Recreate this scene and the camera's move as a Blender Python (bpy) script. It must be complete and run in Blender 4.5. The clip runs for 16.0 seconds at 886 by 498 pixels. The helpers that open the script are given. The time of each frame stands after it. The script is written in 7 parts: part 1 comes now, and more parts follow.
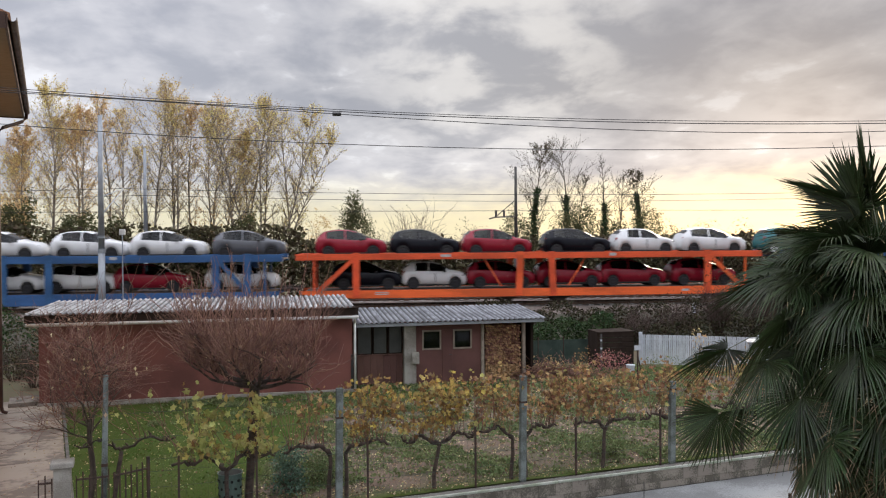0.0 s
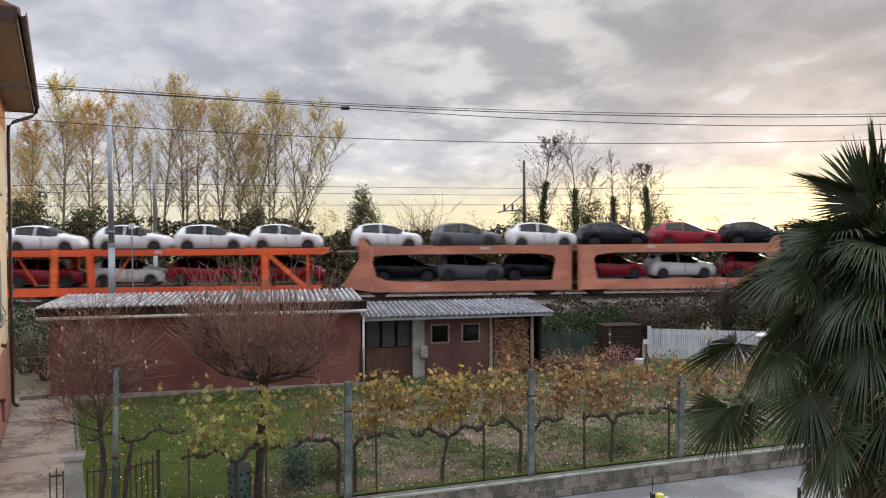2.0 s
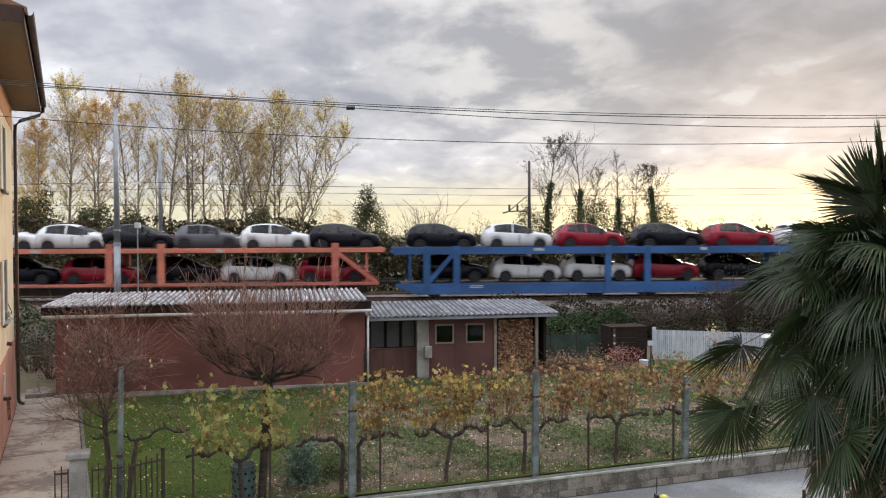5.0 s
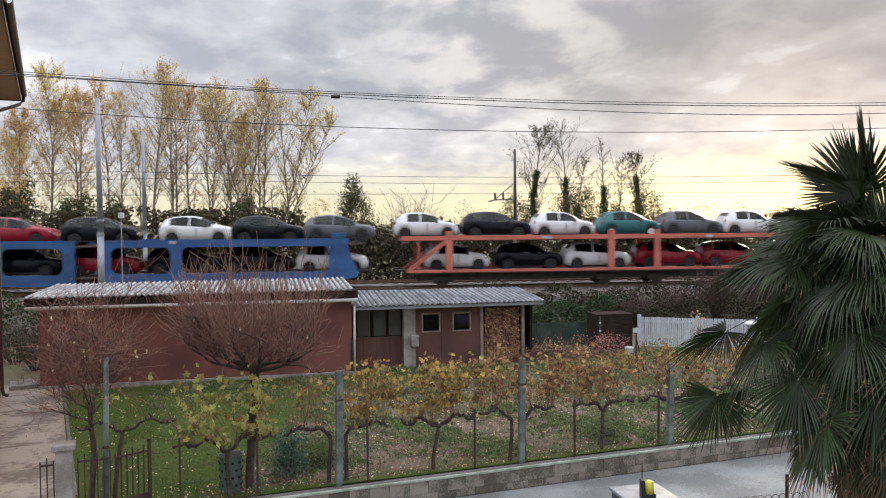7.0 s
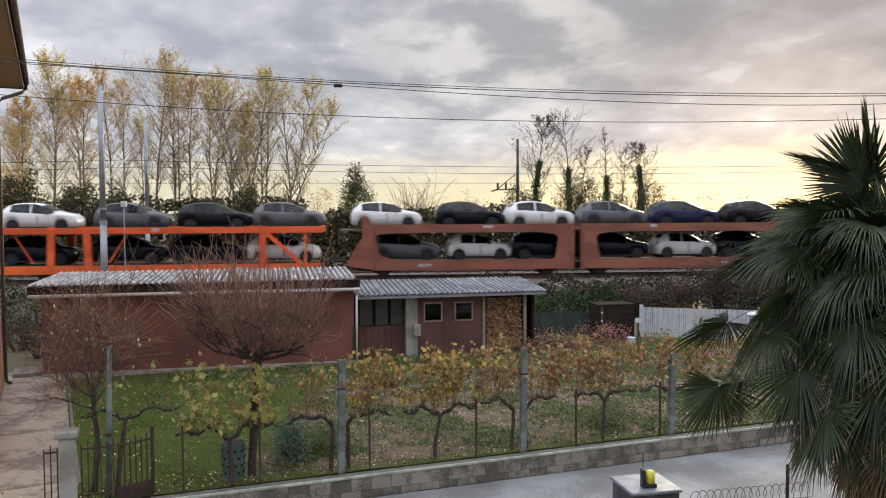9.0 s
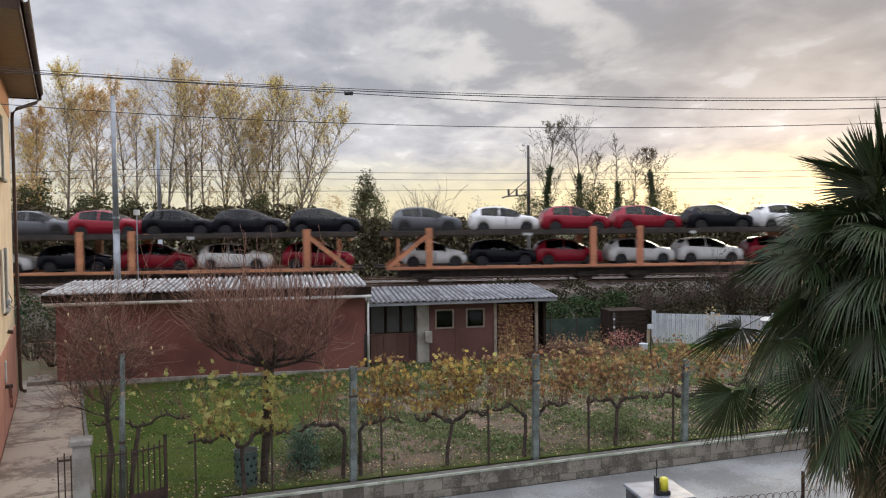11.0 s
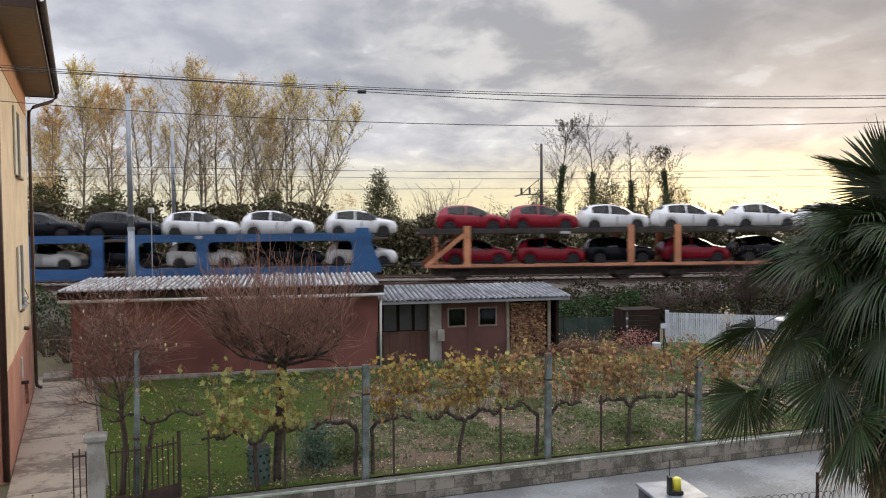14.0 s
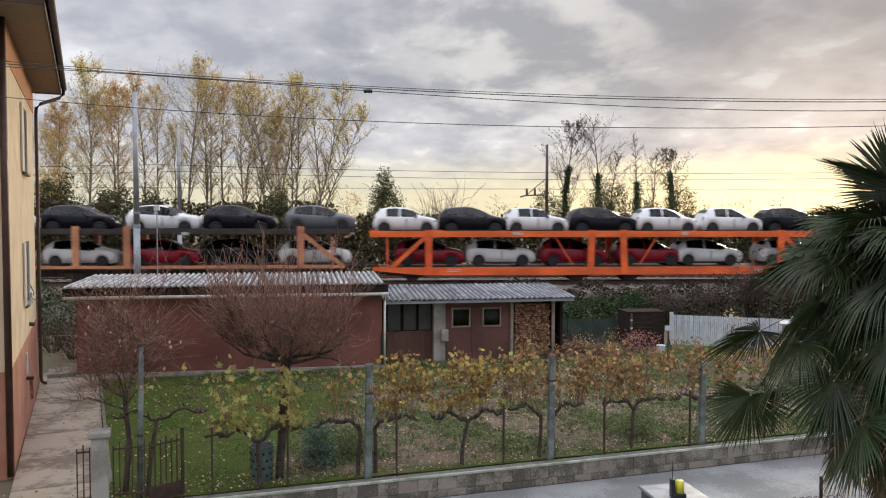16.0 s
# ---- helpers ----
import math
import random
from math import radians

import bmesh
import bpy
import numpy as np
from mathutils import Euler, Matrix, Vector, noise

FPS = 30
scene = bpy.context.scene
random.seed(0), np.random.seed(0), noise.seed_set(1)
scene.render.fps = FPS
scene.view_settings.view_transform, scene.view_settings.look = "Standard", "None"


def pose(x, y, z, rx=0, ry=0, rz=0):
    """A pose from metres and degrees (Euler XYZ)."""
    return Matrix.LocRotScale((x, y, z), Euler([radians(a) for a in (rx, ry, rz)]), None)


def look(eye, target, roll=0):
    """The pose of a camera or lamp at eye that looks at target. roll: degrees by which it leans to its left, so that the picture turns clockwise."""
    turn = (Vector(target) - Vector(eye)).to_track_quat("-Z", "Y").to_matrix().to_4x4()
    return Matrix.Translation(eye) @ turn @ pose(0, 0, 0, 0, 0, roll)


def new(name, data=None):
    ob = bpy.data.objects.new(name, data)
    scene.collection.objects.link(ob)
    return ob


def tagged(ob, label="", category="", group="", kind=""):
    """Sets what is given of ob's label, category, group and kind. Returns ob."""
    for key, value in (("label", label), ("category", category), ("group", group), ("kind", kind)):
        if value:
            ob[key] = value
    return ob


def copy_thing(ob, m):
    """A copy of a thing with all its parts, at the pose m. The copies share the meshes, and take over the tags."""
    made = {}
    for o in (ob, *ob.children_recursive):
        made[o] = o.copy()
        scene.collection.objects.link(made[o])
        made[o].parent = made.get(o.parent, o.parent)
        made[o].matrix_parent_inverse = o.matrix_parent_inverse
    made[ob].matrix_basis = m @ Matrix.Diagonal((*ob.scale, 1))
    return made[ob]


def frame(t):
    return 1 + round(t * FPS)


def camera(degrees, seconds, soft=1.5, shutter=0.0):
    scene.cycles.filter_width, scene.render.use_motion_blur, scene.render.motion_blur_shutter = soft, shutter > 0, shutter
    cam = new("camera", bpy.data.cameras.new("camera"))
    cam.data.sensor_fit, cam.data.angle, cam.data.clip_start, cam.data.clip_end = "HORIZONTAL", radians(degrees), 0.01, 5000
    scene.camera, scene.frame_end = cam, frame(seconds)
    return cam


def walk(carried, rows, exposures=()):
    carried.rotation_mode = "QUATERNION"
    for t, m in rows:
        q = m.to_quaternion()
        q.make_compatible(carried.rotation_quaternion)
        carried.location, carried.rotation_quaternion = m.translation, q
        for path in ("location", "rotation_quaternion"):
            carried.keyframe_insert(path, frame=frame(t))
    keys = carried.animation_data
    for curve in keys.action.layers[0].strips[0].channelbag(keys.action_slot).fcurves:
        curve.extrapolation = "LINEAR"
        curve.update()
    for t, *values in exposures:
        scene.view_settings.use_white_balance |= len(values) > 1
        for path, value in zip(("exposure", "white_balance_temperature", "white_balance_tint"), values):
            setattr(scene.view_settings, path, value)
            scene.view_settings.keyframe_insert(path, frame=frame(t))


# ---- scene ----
cam = camera(59, 16.0, soft=1.15, shutter=0.18)
EYE = Vector((0.0, 0.0, 5.0))


def aim(yaw, pitch, roll):
    """A pose at the balcony: yaw to the right of +y, pitch upwards, roll as in look()."""
    y, p = radians(yaw), radians(pitch)
    return look(EYE, EYE + Vector((math.sin(y) * math.cos(p), math.cos(y) * math.cos(p), math.sin(p))), roll)


PATH = [
    (0, 6.000, -0.662, -0.400), (0.5, 6.221, -0.940, -0.491), (1, 6.085, -0.917, -0.261), (1.5, 5.712, -1.039, -0.095),
    (2, 5.388, -1.105, -0.418), (2.5, 4.995, -1.010, -0.914), (3, 4.517, -0.862, -0.852), (3.5, 4.455, -0.781, -0.414),
    (4, 4.534, -0.740, -0.291), (6.5, 5.998, -1.876, -0.365), (7, 6.052, -1.916, -0.466), (7.5, 5.961, -1.866, -0.244),
    (8, 5.801, -1.998, -0.023), (8.5, 5.847, -2.331, -0.154), (9, 5.876, -2.676, -0.274), (11.5, 4.846, -1.995, -0.487),
    (12, 4.697, -1.883, -0.136), (12.5, 4.361, -1.886, 0.167), (13, 4.013, -2.123, -0.061), (13.5, 3.982, -2.346, -0.362),
    (14, 4.142, -2.278, -0.471), (14.5, 4.168, -2.198, -0.232), (15, 4.088, -2.383, -0.087), (15.5, 3.958, -2.547, -0.038),
    (16, 3.797, -2.277, 0.053),
]
walk(cam, [(t, aim(a, b, c)) for t, a, b, c in PATH], [(0, 0.36), (4, 0.38), (6.5, 0.48), (8.1, 0.46), (8.5, 0.34), (9, 0.33), (11.5, 0.31), (16, 0.31)])

# ---- world and sun: a cloudy late afternoon, the sun low behind thin cloud ----
SUN_AZ, SUN_EL = 31.0, 6.0   # degrees right of +y, above the horizon


def make_world():
    world = bpy.data.worlds.new("sky")
    world.use_nodes = True
    scene.world = world
    nt = world.node_tree
    nt.nodes.clear()
    N, Lk = nt.nodes.new, nt.links.new

    def math_node(op, a, b=None, clamp=False):
        n = N("ShaderNodeMath")
        n.operation, n.use_clamp = op, clamp
        for i, v in enumerate((a, b)):
            if v is None:
                continue
            if isinstance(v, (int, float)):
                n.inputs[i].default_value = v
            else:
                Lk(v, n.inputs[i])
        return n.outputs[0]

    def mix(fac, a, b):
        n = N("ShaderNodeMix")
        n.data_type = "RGBA"
        for sock, v in ((n.inputs["Factor"], fac), (n.inputs["A"], a), (n.inputs["B"], b)):
            if isinstance(v, tuple):
                sock.default_value = (*v, 1)
            elif isinstance(v, (int, float)):
                sock.default_value = v
            else:
                Lk(v, sock)
        return n.outputs["Result"]

    def ramp(x, lo, hi):
        n = N("ShaderNodeMapRange")
        n.interpolation_type = "SMOOTHSTEP"
        Lk(x, n.inputs["Value"])
        n.inputs["From Min"].default_value, n.inputs["From Max"].default_value = lo, hi
        return n.outputs["Result"]

    coord = N("ShaderNodeTexCoord")
    sep = N("ShaderNodeSeparateXYZ")
    Lk(coord.outputs["Generated"], sep.inputs[0])
    x, y, z = sep.outputs
    sky = N("ShaderNodeTexSky")
    sky.sky_type, sky.sun_disc = "NISHITA", False
    sky.sun_elevation, sky.sun_rotation = radians(SUN_EL), radians(SUN_AZ)
    clear = N("ShaderNodeVectorMath")
    clear.operation = "SCALE"
    clear.inputs[3].default_value = 0.12
    Lk(sky.outputs[0], clear.inputs[0])
    # a cloud sheet: the direction projected on a flat layer
    up = math_node("MAXIMUM", z, 0.0)
    den = math_node("ADD", up, 0.22)
    comb = N("ShaderNodeCombineXYZ")
    Lk(math_node("DIVIDE", x, den), comb.inputs[0])
    Lk(math_node("MULTIPLY", math_node("DIVIDE", y, den), 0.85), comb.inputs[1])

    def cloud(scale, detail, rough, dist, offset):
        m = N("ShaderNodeMapping")
        m.inputs["Location"].default_value = offset
        m.inputs["Rotation"].default_value = (0, 0, radians(4))
        Lk(comb.outputs[0], m.inputs["Vector"])
        n = N("ShaderNodeTexNoise")
        n.inputs["Scale"].default_value, n.inputs["Detail"].default_value = scale, detail
        n.inputs["Roughness"].default_value, n.inputs["Distortion"].default_value = rough, dist
        Lk(m.outputs[0], n.inputs["Vector"])
        return n.outputs[0]

    big = cloud(1.5, 4, 0.5, 0.25, (3.1, 1.7, 0))
    small = cloud(4.4, 6, 0.53, 0.2, (7.3, 2.2, 0))
    thick = math_node("ADD", math_node("MULTIPLY", big, 0.42), math_node("MULTIPLY", small, 0.58))
    dark = ramp(thick, 0.40, 0.60)
    # the glow round the sun, as a smooth function of the angle from it
    a, e = radians(SUN_AZ), radians(SUN_EL - 3)
    dot = N("ShaderNodeVectorMath")
    dot.operation = "DOT_PRODUCT"
    Lk(coord.outputs["Generated"], dot.inputs[0])
    dot.inputs[1].default_value = (math.sin(a) * math.cos(e), math.cos(a) * math.cos(e), math.sin(e))
    near = ramp(dot.outputs["Value"], 0.92, 1.0)
    wide = ramp(dot.outputs["Value"], 0.0, 1.0)
    low = math_node("SUBTRACT", 1.0, ramp(math_node("ADD", z, math_node("MULTIPLY", math_node("SUBTRACT", small, 0.5), 0.07)), 0.014, 0.095))
    base = mix(dark, (0.595, 0.60, 0.655), (0.375, 0.39, 0.455))
    base = mix(math_node("MULTIPLY", wide, math_node("SUBTRACT", 0.16, math_node("MULTIPLY", dark, 0.12))), base, (0.50, 0.475, 0.47))
    gap = ramp(math_node("ADD", math_node("MULTIPLY", small, 0.75), math_node("MULTIPLY", big, 0.25)), 0.435, 0.345)
    base = mix(math_node("MULTIPLY", gap, 0.7), base, (0.82, 0.83, 0.88))
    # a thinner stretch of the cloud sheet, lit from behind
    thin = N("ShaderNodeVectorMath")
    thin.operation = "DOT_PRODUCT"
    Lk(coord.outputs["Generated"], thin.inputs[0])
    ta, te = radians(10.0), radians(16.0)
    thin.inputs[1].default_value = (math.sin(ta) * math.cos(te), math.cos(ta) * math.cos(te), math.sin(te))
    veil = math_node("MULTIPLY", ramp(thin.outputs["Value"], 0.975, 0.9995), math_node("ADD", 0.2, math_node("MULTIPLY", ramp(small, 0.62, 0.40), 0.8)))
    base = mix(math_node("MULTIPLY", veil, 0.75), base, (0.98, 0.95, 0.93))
    pale = mix(wide, (0.62, 0.64, 0.60), (0.74, 0.68, 0.46))
    base = mix(math_node("MULTIPLY", low, 0.92), base, pale)
    base = mix(math_node("MULTIPLY", near, math_node("MULTIPLY", low, 0.85)), base, (1.22, 1.03, 0.63))
    shade = N("ShaderNodeVectorMath")
    shade.operation = "SCALE"
    Lk(base, shade.inputs[0])
    Lk(math_node("SUBTRACT", 1.0, math_node("MULTIPLY", math_node("MULTIPLY", ramp(dot.outputs["Value"], 0.62, 1.03), ramp(z, 0.06, 0.20)), 0.40)), shade.inputs[3])
    base = shade.outputs[0]
    # an overcast sky grows brighter towards the zenith
    lift = math_node("ADD", 1.0, math_node("MULTIPLY", ramp(z, 0.32, 0.95), 2.4))
    bright = N("ShaderNodeVectorMath")
    bright.operation = "SCALE"
    Lk(base, bright.inputs[0])
    Lk(lift, bright.inputs[3])
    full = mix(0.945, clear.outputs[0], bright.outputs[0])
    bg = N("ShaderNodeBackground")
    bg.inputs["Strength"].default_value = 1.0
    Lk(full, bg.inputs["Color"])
    out = N("ShaderNodeOutputWorld")
    Lk(bg.outputs[0], out.inputs[0])


make_world()
sun_data = bpy.data.lights.new("sun", "SUN")
sun_data.energy, sun_data.angle, sun_data.color = 1.5, radians(18), (1.0, 0.86, 0.66)
sun = new("sun", sun_data)
sun.matrix_basis = look((60, 100, 20), (60 - math.sin(radians(SUN_AZ)), 100 - math.cos(radians(SUN_AZ)), 20 - math.tan(radians(SUN_EL + 4))))

# ---- materials ----


def surf(name, col, rough=0.8, col2=None, scale=6.0, fine=60.0, contrast=0.5, bump=0.15, metal=0.0, vary=0.0, island=False, spec=0.5, stretch=(1, 1, 1), coat=0.0):
    """A surface with broad stains, fine grain, relief, and a small change from piece to piece."""
    m = bpy.data.materials.new(name)
    m.use_nodes = True
    nt = m.node_tree
    N, Lk = nt.nodes.new, nt.links.new
    b = nt.nodes["Principled BSDF"]
    b.inputs["Metallic"].default_value = metal
    b.inputs["Specular IOR Level"].default_value = spec
    b.inputs["Coat Weight"].default_value = coat
    co = N("ShaderNodeTexCoord")
    mp = N("ShaderNodeMapping")
    mp.inputs["Scale"].default_value = stretch
    Lk(co.outputs["Object"], mp.inputs[0])
    if vary and not island:
        shift = N("ShaderNodeVectorMath")
        shift.operation = "SCALE"
        shift.inputs[0].default_value = (31.0, 17.0, 23.0)
        Lk(N("ShaderNodeObjectInfo").outputs["Random"], shift.inputs[3])
        Lk(shift.outputs[0], mp.inputs["Location"])
    broad, grain = N("ShaderNodeTexNoise"), N("ShaderNodeTexNoise")
    for n, s, d in ((broad, scale, 5), (grain, fine, 3)):
        n.inputs["Scale"].default_value, n.inputs["Detail"].default_value = s, d
        Lk(mp.outputs[0], n.inputs["Vector"])
    add = N("ShaderNodeMath")
    add.operation = "MULTIPLY_ADD"
    Lk(grain.outputs[0], add.inputs[0])
    add.inputs[1].default_value = 0.45
    Lk(broad.outputs[0], add.inputs[2])
    mr = N("ShaderNodeMapRange")
    mr.interpolation_type = "SMOOTHSTEP"
    mr.inputs["From Min"].default_value, mr.inputs["From Max"].default_value = 0.725 - 0.3 * (1.1 - contrast), 0.725 + 0.3 * (1.1 - contrast)
    Lk(add.outputs[0], mr.inputs["Value"])
    mix = N("ShaderNodeMix")
    mix.data_type = "RGBA"
    c2 = col2 or tuple(c * 0.72 for c in col)
    mix.inputs["A"].default_value, mix.inputs["B"].default_value = (*col, 1), (*c2, 1)
    Lk(mr.outputs[0], mix.inputs["Factor"])
    colour = mix.outputs["Result"]
    if vary:
        rnd = N("ShaderNodeNewGeometry").outputs["Random Per Island"] if island else N("ShaderNodeObjectInfo").outputs["Random"]
        hsv = N("ShaderNodeHueSaturation")
        for sock, k, mid in (("Value", vary * 1.6, 1.0), ("Hue", vary * 0.10, 0.5)):
            mm = N("ShaderNodeMapRange")
            Lk(rnd, mm.inputs["Value"])
            mm.inputs["To Min"].default_value, mm.inputs["To Max"].default_value = mid - k / 2, mid + k / 2
            Lk(mm.outputs[0], hsv.inputs[sock])
        Lk(colour, hsv.inputs["Color"])
        colour = hsv.outputs[0]
    Lk(colour, b.inputs["Base Color"])
    rr = N("ShaderNodeMapRange")
    Lk(broad.outputs[0], rr.inputs["Value"])
    rr.inputs["From Min"].default_value, rr.inputs["From Max"].default_value = 0.3, 0.7
    rr.inputs["To Min"].default_value, rr.inputs["To Max"].default_value = max(rough - 0.08, 0.02), min(rough + 0.08, 1)
    Lk(rr.outputs[0], b.inputs["Roughness"])
    if bump:
        bp = N("ShaderNodeBump")
        bp.inputs["Strength"].default_value, bp.inputs["Distance"].default_value = bump, 0.02
        Lk(add.outputs[0], bp.inputs["Height"])
        Lk(bp.outputs[0], b.inputs["Normal"])
    return m


def roofing(name, col, col2, pitch=0.177):
    """Corrugated sheeting: the colour turns darker in the valleys between the ridges."""
    m = surf(name, col, 0.8, col2, 1.6, 25.0, 0.75, 0.2, vary=0.15, spec=0.25)
    nt = m.node_tree
    N, Lk = nt.nodes.new, nt.links.new
    b = nt.nodes["Principled BSDF"]
    src = b.inputs["Base Color"].links[0].from_socket
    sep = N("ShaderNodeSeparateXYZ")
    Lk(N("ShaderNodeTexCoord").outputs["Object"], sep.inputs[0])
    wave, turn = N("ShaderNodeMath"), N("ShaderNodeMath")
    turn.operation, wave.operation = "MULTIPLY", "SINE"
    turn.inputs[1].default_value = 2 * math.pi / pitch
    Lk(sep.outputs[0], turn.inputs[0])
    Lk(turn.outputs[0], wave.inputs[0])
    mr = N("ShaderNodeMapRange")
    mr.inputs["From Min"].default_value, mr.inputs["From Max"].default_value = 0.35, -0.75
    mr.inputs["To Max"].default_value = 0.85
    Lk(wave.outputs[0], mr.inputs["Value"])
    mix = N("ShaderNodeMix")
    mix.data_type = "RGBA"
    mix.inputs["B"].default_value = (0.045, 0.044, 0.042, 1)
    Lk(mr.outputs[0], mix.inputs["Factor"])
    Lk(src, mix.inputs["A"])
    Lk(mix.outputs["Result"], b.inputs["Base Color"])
    return m


def leafy(name, col, col2, trans=0.35, vary=0.5):
    """Thin leaves: two colours spread over the pieces, light shining through."""
    m = surf(name, col, 0.7, col2, 3.0, 30.0, 0.6, 0.0, vary=vary, island=True, spec=0.12)
    nt = m.node_tree
    b = nt.nodes["Principled BSDF"]
    out = nt.nodes["Material Output"]
    src = b.inputs["Base Color"].links[0].from_socket
    tr = nt.nodes.new("ShaderNodeBsdfTranslucent")
    mx = nt.nodes.new("ShaderNodeMixShader")
    mx.inputs[0].default_value = trans
    nt.links.new(src, tr.inputs[0])
    nt.links.new(b.outputs[0], mx.inputs[1])
    nt.links.new(tr.outputs[0], mx.inputs[2])
    nt.links.new(mx.outputs[0], out.inputs[0])
    return m


def pane(name, tint, clear=0.6):
    """Thin tinted glass: part of the light passes, part mirrors."""
    m = bpy.data.materials.new(name)
    m.use_nodes = True
    nt = m.node_tree
    nt.nodes.clear()
    tr, gl, mx, fr, out = (nt.nodes.new(k) for k in ("ShaderNodeBsdfTransparent", "ShaderNodeBsdfGlossy", "ShaderNodeMixShader", "ShaderNodeFresnel", "ShaderNodeOutputMaterial"))
    tr.inputs[0].default_value = (*tint, 1)
    gl.inputs["Roughness"].default_value = 0.03
    fr.inputs[0].default_value = 1.5
    nt.links.new(fr.outputs[0], mx.inputs[0])
    nt.links.new(tr.outputs[0], mx.inputs[1])
    nt.links.new(gl.outputs[0], mx.inputs[2])
    nt.links.new(mx.outputs[0], out.inputs[0])
    return m


def garden_material():
    """Grass and dug soil: the lawn's edge runs aslant through the garden, frayed by noise."""
    m = surf("garden_cover", (0.165, 0.120, 0.092), 0.95, (0.092, 0.082, 0.055), 1.1, 24.0, 0.75, 0.8, spec=0.1)
    nt = m.node_tree
    N, Lk = nt.nodes.new, nt.links.new
    b = nt.nodes["Principled BSDF"]
    soil = b.inputs["Base Color"].links[0].from_socket
    co = N("ShaderNodeTexCoord")
    sep = N("ShaderNodeSeparateXYZ")
    Lk(co.outputs["Object"], sep.inputs[0])

    def calc(op, a, c):
        n = N("ShaderNodeMath")
        n.operation = op
        for i, v in enumerate((a, c)):
            if isinstance(v, (int, float)):
                n.inputs[i].default_value = v
            else:
                Lk(v, n.inputs[i])
        return n.outputs[0]

    nz = N("ShaderNodeTexNoise")
    nz.inputs["Scale"].default_value, nz.inputs["Detail"].default_value = 1.4, 5
    Lk(co.outputs["Object"], nz.inputs["Vector"])
    wob = calc("MULTIPLY", calc("SUBTRACT", nz.outputs[0], 0.5), 2.2)
    side = calc("ADD", calc("SUBTRACT", calc("SUBTRACT", calc("MULTIPLY", sep.outputs[1], 0.5), 2.35), sep.outputs[0]), wob)
    front = calc("ADD", calc("SUBTRACT", 0.5, sep.outputs[1]), calc("MULTIPLY", wob, 0.4))
    back = calc("ADD", calc("SUBTRACT", sep.outputs[1], 8.7), wob)
    inside = calc("MAXIMUM", calc("MAXIMUM", side, front), back)
    mr = N("ShaderNodeMapRange")
    mr.inputs["From Min"].default_value, mr.inputs["From Max"].default_value = -0.25, 0.35
    Lk(inside, mr.inputs["Value"])
    gr = N("ShaderNodeMix")
    gr.data_type = "RGBA"
    gr.inputs["A"].default_value, gr.inputs["B"].default_value = (0.037, 0.084, 0.011, 1), (0.082, 0.084, 0.024, 1)
    Lk(nz.outputs[0], gr.inputs["Factor"])
    mx = N("ShaderNodeMix")
    mx.data_type = "RGBA"
    Lk(mr.outputs[0], mx.inputs["Factor"])
    Lk(soil, mx.inputs["A"])
    Lk(gr.outputs["Result"], mx.inputs["B"])
    Lk(mx.outputs["Result"], b.inputs["Base Color"])
    return m


